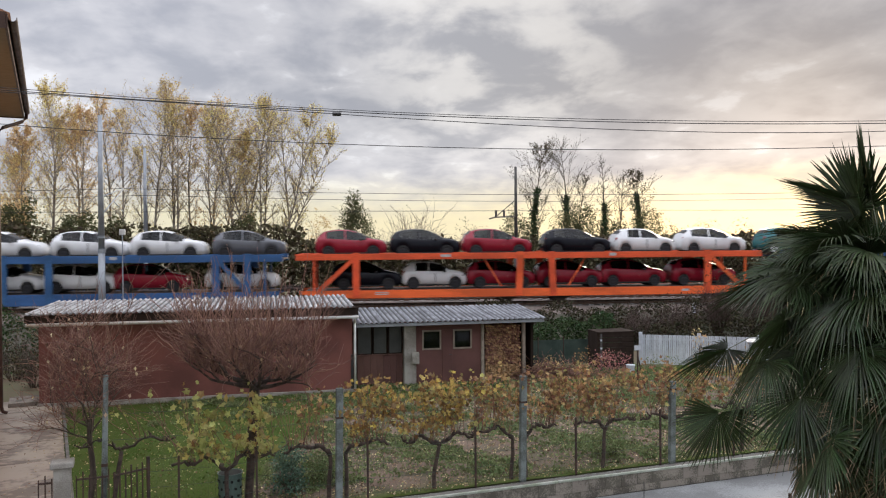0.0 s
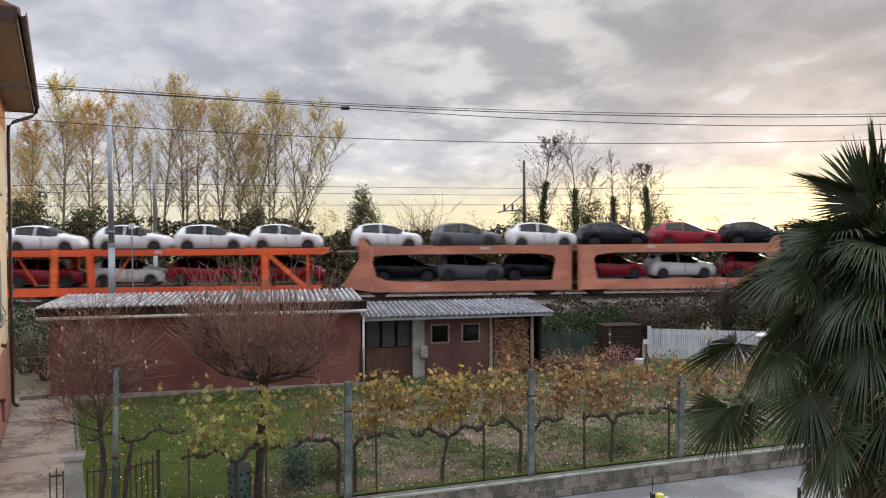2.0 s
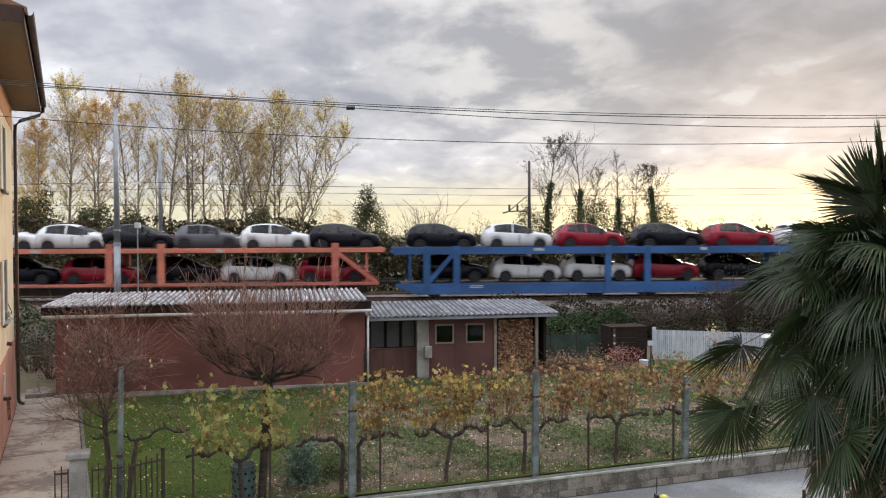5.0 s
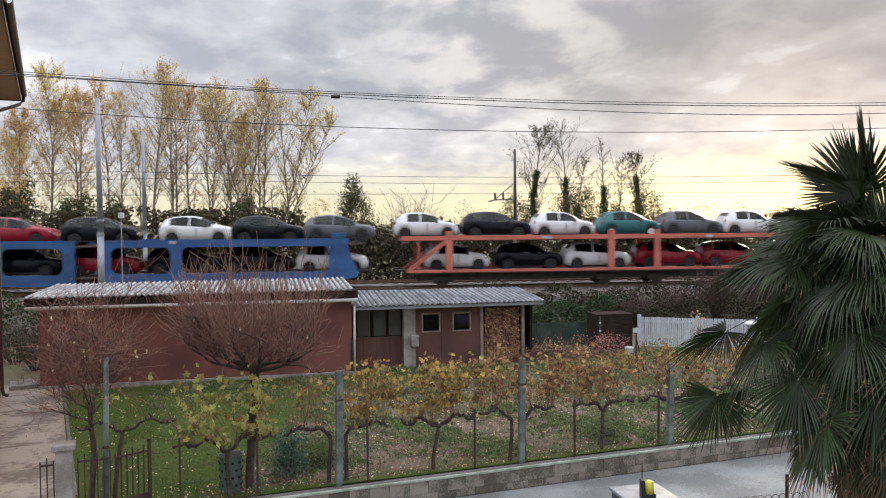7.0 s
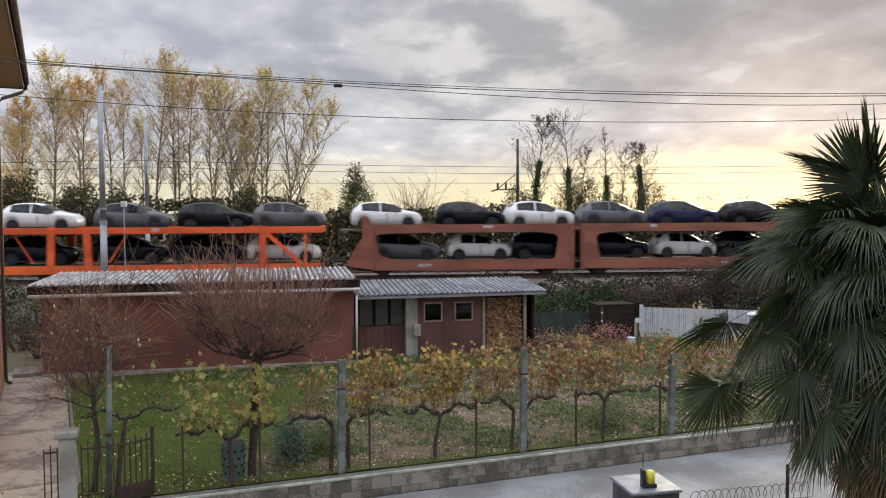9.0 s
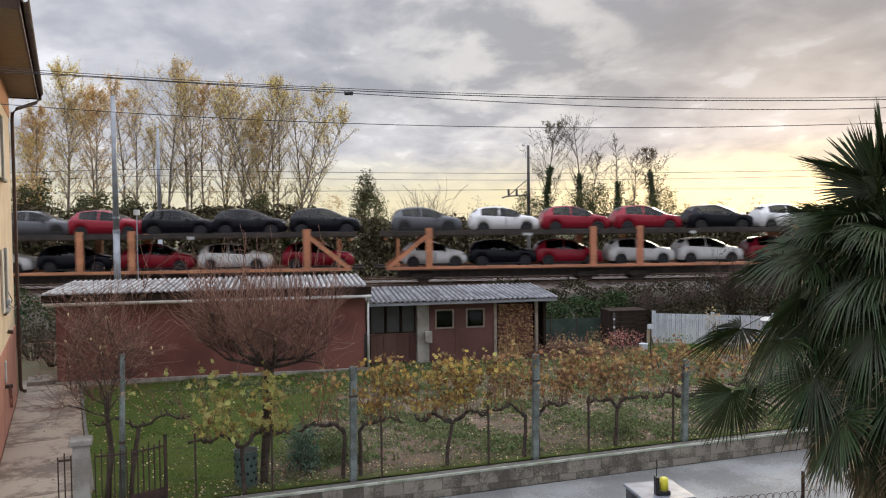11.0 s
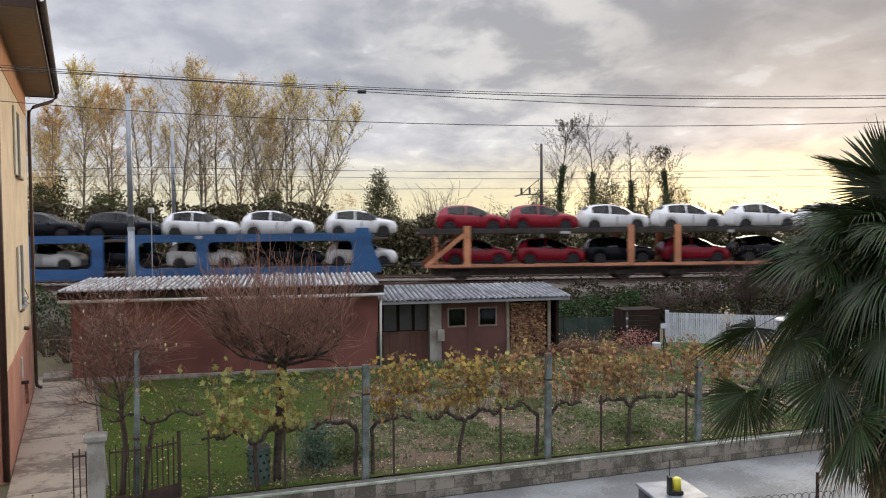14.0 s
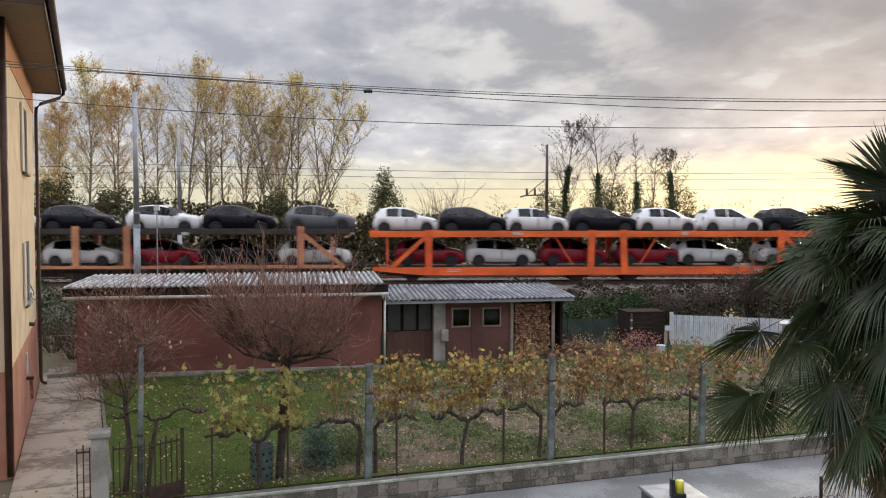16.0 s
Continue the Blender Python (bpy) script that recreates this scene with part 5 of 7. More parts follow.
def tall_tree(x, y, h, seed, leaf, amount, label, width=1.7, bark="pale_bark", low=0.3, ivy=0.0, stems=1, fan=0.0, size=0.105, limbs=46, twigs=14, name="tree", group="trees beyond the railway", bare=0.0, thick=1.0, lean=0.0):
    """A slender tree: straight stems, limbs that bend upwards within the crown's outline, twigs and small leaves."""
    rng = random.Random(seed)
    t = thing(name, label, "tree", pose(x, y, 0), group)
    tb, tw, lv, iv = Tubes(6), Tubes(3), Leaves(rng), Leaves(rng)
    for s in range(stems):
        k = (s + 0.5) / stems * 2 - 1 if stems > 1 else 0.0
        hh = h * (1 - 0.10 * abs(k) - 0.05 * rng.random() * (stems > 1))
        trunk = grow(rng, tb, (k * 0.25, rng.uniform(-.2, .2) * (stems > 1), -0.2), (k * fan + lean, rng.gauss(0, 0.05) * (stems > 1), 1), hh, 0.0085 * h * thick / (1 + 0.18 * (stems - 1)), 14, 0.035, 0.03 if fan < 0.2 else 0.006, 0.10)
        n = max(int(limbs / stems ** 0.6), 6)
        for i in range(n):
            f = low + (0.985 - low) * ((i + rng.random()) / n) ** 0.85
            p, d = pick(trunk, f)
            az = i * 2.4 + rng.gauss(0, 0.5)
            reach = 1.25 * width * crown_width(f + 0.10, low, 1.0) * rng.uniform(0.5, 1.15) / (1 + 0.22 * (stems - 1))
            rise = reach * rng.uniform(0.9, 1.9)
            ln = min(math.hypot(reach, rise), max((1.03 - f) * hh * 0.95, 0.45))
            limb = grow(rng, tb, p, (math.cos(az) * reach, math.sin(az) * reach, rise * 0.7), ln, max(0.0036 * h * (1.12 - f), 0.016) * thick, 7, 0.10, 0.07, 0.22)
            for _k in range(twigs):
                q, dd = pick(limb, rng.uniform(0.18, 1))
                tl = (0.40 + 0.34 * ln) * rng.uniform(0.45, 1.0)
                twig = grow(rng, tw, q, dd * 0.8 + Vector((rng.gauss(0, .55), rng.gauss(0, .55), rng.gauss(0.25, .4))), tl, 0.0085, 4, 0.16, 0.06, 0.45)
                if rng.random() < bare * (0.4 + 0.8 * f):
                    continue
                dens = amount * (0.15 + 2.3 * f * f) * rng.uniform(0.3, 1.7)
                for _ in range(int(dens) + (rng.random() < dens % 1)):
                    r, _d = pick(twig, rng.uniform(0.15, 1.05))
                    lv.add(r + Vector((rng.gauss(0, .07), rng.gauss(0, .07), rng.gauss(0, .07))), size * rng.uniform(0.6, 1.35), width=0.85)
        if ivy:
            for _ in range(int(9500 * ivy / stems ** 0.6)):
                f = (0.20 + 0.80 * rng.random() ** 1.4) * ivy
                p, d = pick(trunk, f)
                b = rng.uniform(0, 2 * math.pi)
                r = abs(rng.gauss(0, 0.43)) * (1.45 - f / ivy * 1.05) * (0.85 + 1.3 * noise.noise(Vector((seed + math.cos(b), f * 14, s + math.sin(b)))))
                iv.add(p + Vector((math.cos(b) * r, math.sin(b) * r, rng.gauss(0, .1))), 0.14 * rng.uniform(0.7, 1.3))
    part("trunk", tb.mesh("trunk", M[bark]), None, t)
    tagged(part("twig_mass", tw.mesh("twig_mass", M["grey_twig"] if bark == "pale_bark" else M["bark"]), None, t), kind="stuff")
    if lv.f:
        part("crown", lv.mesh("crown", M[leaf]), None, t)
    if iv.f:
        part("ivy", iv.mesh("ivy", M["ivy"]), None, t, "dark ivy round the trunk")
    return t


def shrub(x, y, h, r, seed, leaf, n, label, z0=0.0, size=0.2, name="shrub", group="", stems=14, bark="bark", cone=0.0, category="shrub", gap=0.35):
    """An uneven bush: stems from the base and leaves in clumps."""
    rng = random.Random(seed)
    t = thing(name, label, category, pose(x, y, z0), group)
    tb, lv = Tubes(4), Leaves(rng)
    tips = []
    for i in range(stems):
        a, k = rng.uniform(0, 2 * math.pi), math.sqrt(rng.random())
        hh = h * rng.uniform(0.6, 1.0) * (1 - 0.35 * k)
        pts = grow(rng, tb, (math.cos(a) * 0.1 * r, math.sin(a) * 0.1 * r, -0.1), (math.cos(a) * k * r / max(h, 0.1) * 1.1, math.sin(a) * k * r / max(h, 0.1) * 1.1, 1), hh, 0.0045 * h + 0.006, 6, 0.09, 0.0, 0.2)
        tips.append(pts)
        for _ in range(9):
            q, d = pick(pts, rng.uniform(0.3, 1))
            tips.append(grow(rng, tb, q, d + Vector((rng.gauss(0, .7), rng.gauss(0, .7), rng.gauss(0.1, .4))), h * rng.uniform(0.1, 0.25), 0.0018 * h + 0.003, 3, 0.15, 0, 0.4))
    tagged(part("branchwork", tb.mesh("branchwork", M[bark]), None, t), kind="stuff")
    made = tries = 0
    while made < n and tries < n * 6:
        tries += 1
        u, a = rng.random() ** 0.45, rng.uniform(0, 2 * math.pi)
        z = rng.uniform(0.02, 1.0)
        wide = (1.05 - z) if cone else math.sqrt(max(0.03, 1 - (1.25 * z - 0.4) ** 2))
        edge = 1 + 0.55 * noise.noise(Vector((math.cos(a) * 1.3 + seed, math.sin(a) * 1.3, z * 3.0)))
        c = Vector((math.cos(a) * r * wide * u * edge, math.sin(a) * r * wide * u * edge, h * z * (1 + 0.25 * noise.noise(Vector((math.cos(a), math.sin(a), seed))))))
        if noise.noise(c * (1.7 / max(r, 0.3)) + Vector((seed, 0, 0))) < -gap:
            continue
        for _ in range(4):
            lv.add(c + Vector((rng.gauss(0, size), rng.gauss(0, size), rng.gauss(0, size))), size * rng.uniform(0.6, 1.2))
            made += 1
    if lv.f:
        part("foliage", lv.mesh("foliage", M[leaf]), None, t)
    return t


def build_trees():
    rng = random.Random(21)
    gold = "tall poplar with sparse golden autumn leaves beyond the tracks"
    rust = "tall poplar with thin rusty orange autumn leaves beyond the tracks"
    thin = "tall many-stemmed poplar, nearly bare, with a few gold leaves"
    for i, (x, y, h, leaf, am, label, stems, w, bare) in enumerate((
            (-30.0, 65, 14.5, "rust", 6.0, rust, 1, 1.6, 0), (-27.6, 66, 13.2, "olive", 5.0, gold, 2, 1.8, 0), (-26.0, 63, 13.6, "rust", 8.0, rust, 1, 1.2, 0), (-23.7, 64, 17.3, "olive", 6.5, gold, 1, 2.0, 0.0), (-21.7, 64.5, 15.3, "rust", 7.0, rust, 1, 1.5, 0),
            (-19.2, 64, 16.3, "rust", 4.0, rust, 1, 1.45, 0.1), (-17.9, 67, 14.0, "olive", 2.5, thin, 2, 1.5, 0.3), (-16.5, 64, 17.4, "gold", 6.0, gold, 1, 2.05, 0.05), (-14.6, 63.5, 16.3, "olive", 2.6, thin, 2, 1.9, 0.3), (-13.2, 64.5, 15.7, "rust", 5.2, rust, 1, 1.35, 0.1),
            (-22.7, 67, 15.8, "rust", 4.5, rust, 1, 1.6, 0.0), (-25.0, 67, 15.2, "gold", 4.5, gold, 1, 1.5, 0.0), (-18.2, 62.5, 15.9, "gold", 3.6, gold, 1, 1.5, 0.1), (-15.4, 66, 16.7, "gold", 4.0, gold, 1, 1.6, 0.1), (-12.2, 66.5, 15.9, "olive", 3.2, thin, 1, 1.6, 0.2), (-10.2, 63.5, 16.2, "rust", 2.8, thin, 1, 1.6, 0.3), (-5.6, 65, 15.2, "olive", 1.8, thin, 1, 1.6, 0.4), (-11.3, 64, 16.4, "rust", 2.6, thin, 2, 1.9, 0.35), (-9.3, 65, 16.7, "olive", 1.5, thin, 1, 1.5, 0.5), (-8.7, 63, 13.6, "gold", 6.5, gold, 1, 0.9, 0.0))):
        tall_tree(x, y, h, 100 + i, leaf, am, label, width=w, stems=stems, fan=0.13 if stems > 1 else 0, bare=bare, low=0.36 if w > 1 else 0.4, limbs=40, twigs=13)
    tall_tree(-7.7, 62.5, 16.8, 135, "olive", 3.2, thin, width=2.9, stems=6, fan=0.42, lean=0.05, bare=0.30, low=0.34, limbs=100, twigs=20, thick=1.3)
    # ivy-clad and bare trees to the right of the gap
    for i, (x, y, h, am, ivy, w, stems, lean, label) in enumerate(((14.0, 62, 12.6, 3.2, 0.74, 1.8, 1, 0.0, "half-bare tree with a dark ivy-clad trunk"), (16.9, 62.5, 13.3, 0.35, 0.66, 1.5, 1, 0.02, "bare forked tree with ivy on its lower trunk"), (18.0, 64, 10.4, 0.6, 0.62, 0.9, 1, 0.02, "small bare tree in scrub"),
                                                                 (19.9, 62, 11.9, 0.1, 0.68, 0.5, 1, -0.02, "topped bare tree with an ivy-clad trunk"), (21.0, 63, 10.6, 0.6, 0.0, 0.9, 1, 0.03, "bare young tree beyond the tracks"), (22.7, 62, 10.7, 2.8, 0.84, 1.3, 1, 0.05, "leaning half-bare tree wrapped in ivy"))):
        tall_tree(x, y, h, 305 + i * 7, "scrub", am, label, width=w, stems=stems, fan=0.10, lean=lean, ivy=ivy, bark="bark", low=0.40, limbs=28, twigs=13, size=0.10)
    tall_tree(-6.6, 61, 8.0, 340, "scrub", 0.3, "dark bare tree with an ivy-clad trunk", width=0.8, ivy=0.6, bark="bark", low=0.55, limbs=12, twigs=6)
    shrub(-25.6, 60.5, 8.2, 2.2, 470, "rust", 3600, "rusty orange bush before the poplars", size=0.22, group="bushes beyond the railway", name="bush")
    shrub(-11.2, 60.5, 6.9, 2.4, 471, "rust", 1500, "half-bare brown bush before the poplars", size=0.18, group="bushes beyond the railway", name="bush", stems=26)
    ever = "dense dark evergreen bush beyond the tracks"
    for i, (x, h, r) in enumerate(((-24.5, 7.6, 2.0), (-20.6, 6.8, 1.9), (-17.8, 6.2, 1.7), (-8.6, 6.3, 1.7), (-12.0, 5.7, 1.8))):
        shrub(x, 59 + (i % 2) * 0.8, h, r, 400 + i, "darkleaf", 9000, ever, size=0.18, group="bushes beyond the railway", name="bush")
    shrub(-0.5, 60, 7.6, 4.5, 410, "darkleaf", 12000, "dark ivy-covered stump of a tree, shaped like a cone", size=0.15, name="ivy_tree", cone=1, category="tree", gap=0.6)
    for i, (x, h, r) in enumerate(((4.1, 8.6, 2.8), (-3.2, 6.6, 1.6), (8.6, 6.2, 1.6), (27.5, 6.4, 2.4), (25.0, 6.0, 1.6), (30.5, 6.0, 2.0))):
        shrub(x, 61, h, r, 420 + i, "rust" if i == 1 else "scrub", 20 if i == 0 else 2800 if i == 1 else 1500, "bare twiggy bush beyond the tracks", size=0.12, group="bushes beyond the railway", name="bush", stems=90 if i == 0 else 36, bark="grey_twig" if i == 0 else "bark")
    for i, (x, h, r) in enumerate(((12.3, 6.8, 1.6), (16.2, 7.0, 1.5), (17.6, 7.6, 1.4), (20.3, 6.4, 1.2), (22.8, 7.0, 1.7))):
        shrub(x, 60.5, h, r, 440 + i, "darkleaf", 5200, "dark bush at the foot of bare trees", size=0.14, group="bushes beyond the railway", name="bush")
    # a scrub belt behind the line, as one mass
    lv = Leaves(rng)
    for _ in range(64000):
        x = rng.uniform(-60, 70)
        top = 5.2 + 0.9 * noise.noise(Vector((x * 0.35, 1, 1))) + (0.9 if x < -4 else 0.0)
        z = rng.random() ** 0.75 * top
        y = 57.5 + rng.gauss(0, 0.6) + 0.5 * noise.noise(Vector((x * .5, z * .6, 5)))
        if z > 3.2 and noise.noise(Vector((x * 0.6, z * 0.7, 2))) < -0.3:
            continue
        lv.add((x, y, z), 0.36 * rng.uniform(0.6, 1.3))
    tagged(new("scrub_belt", lv.mesh("scrub_belt", M["scrub"])), "brown tangled scrub behind the railway", "scrub", kind="stuff")
    lv = Leaves(rng)
    for _ in range(9000):
        x = rng.uniform(-160, 220)
        z = rng.random() * (5.0 + 1.6 * noise.noise(Vector((x * 0.06, 3, 1))))
        lv.add((x, 110 + rng.gauss(0, 1.5), z), 1.0 * rng.uniform(0.6, 1.3))
    tagged(new("far_wood", lv.mesh("far_wood", M["scrub"])), "distant low line of trees at the horizon", "wood", kind="stuff")


build_trees()


def pruned_tree(x, y, seed, trunk_h, crown, shoots, label, shoot_len, leafy_bits=60):
    """A pollarded garden tree: a short trunk, a flat umbrella of knuckled arms, upright thin red shoots."""
    rng = random.Random(seed)
    t = thing("pollarded_tree", label, "tree", pose(x, y, 0), "pollarded garden trees")
    tb, tw, lv = Tubes(8), Tubes(4), Leaves(rng)
    tr = grow(rng, tb, (0, 0, -0.1), (0.015, 0, 1), trunk_h + 0.1, 0.072, 8, 0.03, 0.02, 1.35)
    arms = []
    n = 13
    for i in range(n):
        a = 2 * math.pi * i / n + rng.uniform(-.2, .2)
        p = grow(rng, tb, tr[-1] - Vector((0, 0, rng.uniform(0, .12))), (math.cos(a), math.sin(a), rng.uniform(0.10, 0.38)), crown * rng.uniform(0.65, 1.0), 0.046, 9, 0.16, 0.03, 0.22)
        arms.append(p)
        for _ in range(4):
            q, d = pick(p, rng.uniform(0.3, 0.95))
            arms.append(grow(rng, tb, q, d + Vector((rng.gauss(0, .7), rng.gauss(0, .7), rng.uniform(-.1, .4))), crown * rng.uniform(0.2, 0.5), 0.018, 5, 0.22, 0.04, 0.5))
    for _ in range(shoots):
        p, d = pick(rng.choice(arms), rng.uniform(0.3, 1))
        out = Vector((p.x, p.y, 0)) * (0.30 / crown)
        near = 1.0 - 0.30 * min(1.0, math.hypot(p.x, p.y) / crown)
        up = rng.random()
        s = grow(rng, tw, p, out + Vector((rng.gauss(0, .46), rng.gauss(0, .40), 0.02 + 1.1 * up ** 0.7)), shoot_len * near * (0.25 + 0.92 * up) * rng.uniform(0.55, 1.1), 0.0082, 9, 0.15, 0.055, 0.35)
        for _k in range(rng.choice((1, 1, 2, 3, 4))):
            q, d = pick(s, rng.uniform(0.1, 0.85))
            grow(rng, tw, q, d + Vector((rng.gauss(0, .55), rng.gauss(0, .55), rng.gauss(0.1, .35))), shoot_len * rng.uniform(0.08, 0.26), 0.0045, 4, 0.2, 0.02, 0.5)
        if rng.random() < leafy_bits / shoots:
            q, d = pick(s, rng.uniform(0.0, 0.6))
            lv.add(q, rng.uniform(0.06, 0.10), (rng.gauss(0, .3), rng.gauss(0, .3), -1))
    part("trunk", tb.mesh("trunk", M["vine_bark"]), None, t)
    tagged(part("shoot_mass", tw.mesh("shoot_mass", M["twig"]), None, t, "mass of thin red-brown shoots"), kind="stuff")
    part("leaves", lv.mesh("leaves", M["litter"]), None, t, "a few dry hanging leaves")
    return t


pruned_tree(-2.14, 15.0, 51, 2.32, 1.45, 720, "pollarded garden tree with a broad crown of red-brown shoots", 2.1, 70)


def sapling(x, y, seed, trunk_h, top, spread, label):
    """A young bare tree: a thin forked trunk and a fan of fine twigs."""
    rng = random.Random(seed)
    t = thing("young_tree", label, "tree", pose(x, y, 0))
    tb, tw, lv = Tubes(7), Tubes(4), Leaves(rng)
    tr = grow(rng, tb, (0, 0, -0.1), (0.03, 0, 1), trunk_h + 0.1, 0.062, 8, 0.09, 0.03, 0.7)
    limbs = []
    for i in range(9):
        a = 2 * math.pi * i / 9 + rng.uniform(-.3, .3)
        p, d = pick(tr, rng.uniform(0.80, 1.0))
        limbs.append(grow(rng, tb, p, (math.cos(a) * 0.8, math.sin(a) * 0.8, rng.uniform(0.25, 1.0)), spread * rng.uniform(0.7, 1.25), 0.019, 7, 0.15, 0.06, 0.35))
    first = len(limbs)
    for _ in range(70):
        p, d = pick(rng.choice(limbs[:first + 20]), rng.uniform(0.25, 1))
        limbs.append(grow(rng, tb, p, d + Vector((rng.gauss(0, .7), rng.gauss(0, .7), rng.gauss(0.2, .5))), spread * rng.uniform(0.35, 0.9), 0.0068, 6, 0.14, 0.07, 0.5))
    for _ in range(640):
        p, d = pick(rng.choice(limbs[4:]), rng.uniform(0.2, 1))
        s = grow(rng, tw, p, d * 0.6 + Vector((rng.gauss(0.1, .6), rng.gauss(0, .6), rng.uniform(-0.4, 0.9))), (top - trunk_h) * rng.uniform(0.15, 0.60), 0.0046, 7, 0.18, 0.03, 0.4)
        for _k in range(rng.choice((0, 0, 1, 2))):
            q, d = pick(s, rng.uniform(0.2, 0.9))
            grow(rng, tw, q, d + Vector((rng.gauss(0, .6), rng.gauss(0, .6), rng.gauss(0.1, .4))), rng.uniform(0.08, 0.3), 0.0038, 3, 0.2, 0.02, 0.5)
        if rng.random() < 0.13:
            lv.add(pick(s, rng.uniform(0.0, 0.7))[0], rng.uniform(0.05, 0.09), (rng.gauss(0, .3), rng.gauss(0, .3), -1))
    part("trunk", tb.mesh("trunk", M["bark"]), None, t)
    tagged(part("twig_mass", tw.mesh("twig_mass", M["twig"]), None, t), kind="stuff")
    part("leaves", lv.mesh("leaves", M["litter"]), None, t, "a few dry hanging leaves")


sapling(-4.86, 14.5, 552, 1.85, 3.85, 1.05, "bare young tree with thin reddish twigs beside the gate")


def build_vines():
    rng = random.Random(77)
    spots = ((-4.0, 0.25, 14, "green_vine"), (-2.05, 1.3, 720, "green_vine"), (-0.17, 1.0, 110, "rust_vine"), (0.17, 1.2, 560, "yellow_vine"), (1.96, 1.4, 1200, "yellow_vine"), (3.65, 1.2, 460, "rust_vine"), (4.0, 1.2, 520, "rust_vine"), (5.84, 1.5, 820, "rust_vine"), (7.7, 1.2, 520, "rust_vine"), (9.6, 0.8, 340, "rust_vine"))
    for x, dens, leaves, mat in spots:
        words = dict(green_vine="yellow-green", yellow_vine="golden yellow", rust_vine="rusty brown")[mat]
        v = thing("grape_vine", f"trained grape vine with {words} autumn leaves on wires", "grape vine", WALL @ pose(x, 0.16 if x == -2.05 else 0.30, 0), "grape vines along the wall")
        tb, cn, lv = Tubes(7), Tubes(4), Leaves(rng)
        arm_z = 1.12 + rng.uniform(-0.05, 0.05) + (0.42 if x == -4.0 else 0)
        tr = grow(rng, tb, (0, 0, -0.15), (rng.uniform(-.03, .03), 0, 1), arm_z * 0.93, 0.046, 12, 0.045, 0.08, 0.8)
        arms = []
        sides = (-1, 1) if abs(x) > 0.5 and abs(x - 3.82) > 0.4 else ((-1,) if x in (-0.17, 3.65) else (1,))
        for s in sides:
            p = tr[-1]
            ln = rng.uniform(0.75, 1.0)
            fs = [i / 17 for i in range(18)]
            pts = [p + Vector((s * ln * f, rng.gauss(0, .016), 0.24 * math.sin(min(f * 3.2, 1.57)) + 0.035 * math.sin(f * 11 + x) + rng.gauss(0, .014) - 0.1 * f)) for f in fs]
            tb.path(pts, [rng.uniform(0.65, 1.35) * (0.6 if x == -4.0 else 1) * (0.043 - 0.022 * f) for f in fs])
            for _ in range(9):
                q, dd = pick(pts, rng.uniform(0.1, 1))
                grow(rng, tb, q, (rng.gauss(0, .5), rng.gauss(0, .5), rng.uniform(0.2, 1)), rng.uniform(0.05, 0.14), 0.020, 3, 0.3, 0, 0.6)
            arms.append(pts)
        canes = []
        for _ in range(int(22 * dens)):
            p, d = pick(rng.choice(arms), rng.uniform(0.1, 1))
            canes.append(grow(rng, cn, p, (rng.gauss(0, .25), rng.gauss(0, .12), 1) if mat != "green_vine" else (rng.gauss(-.12, .5), rng.gauss(0, .15), 1), rng.uniform(0.7, 1.25) * (1.25 if mat == "green_vine" else 1.0), 0.007, 6, 0.10, 0.0, 0.5))
        for _ in range(leaves):
            p, d = pick(rng.choice(canes), 1.05 - 0.8 * rng.random() ** 1.7 if mat != "green_vine" else rng.uniform(0.15, 1.0))
            if mat == "green_vine" and not -0.85 < p.x < 0.75:
                continue
            c = p + Vector((rng.gauss(0, .10), rng.gauss(0, .10), rng.gauss(0.02, .10)))
            if noise.noise(Vector((c.x * 1.7 + x * 1.7, 0, c.z * 2.2))) < -0.22 and rng.random() < 0.7:
                continue
            lv.lobed(c, rng.uniform(0.05, 0.115) * (1.38 if mat == "green_vine" else 1.0), (rng.gauss(0, .7), rng.gauss(-.3, .5), rng.gauss(-.6, .4)))
        part("trunk", tb.mesh("trunk", M["vine_bark"]), None, v)
        tagged(part("cane_mass", cn.mesh("cane_mass", M["twig"]), None, v), kind="stuff")
        part("foliage", lv.mesh("foliage", M[mat], M[dict(green_vine="yellow_vine", yellow_vine="dry_vine", rust_vine="dry_vine")[mat]], 0.15 if mat == "green_vine" else 0.3, 10), None, v, f"{words} lobed leaves")


build_vines()


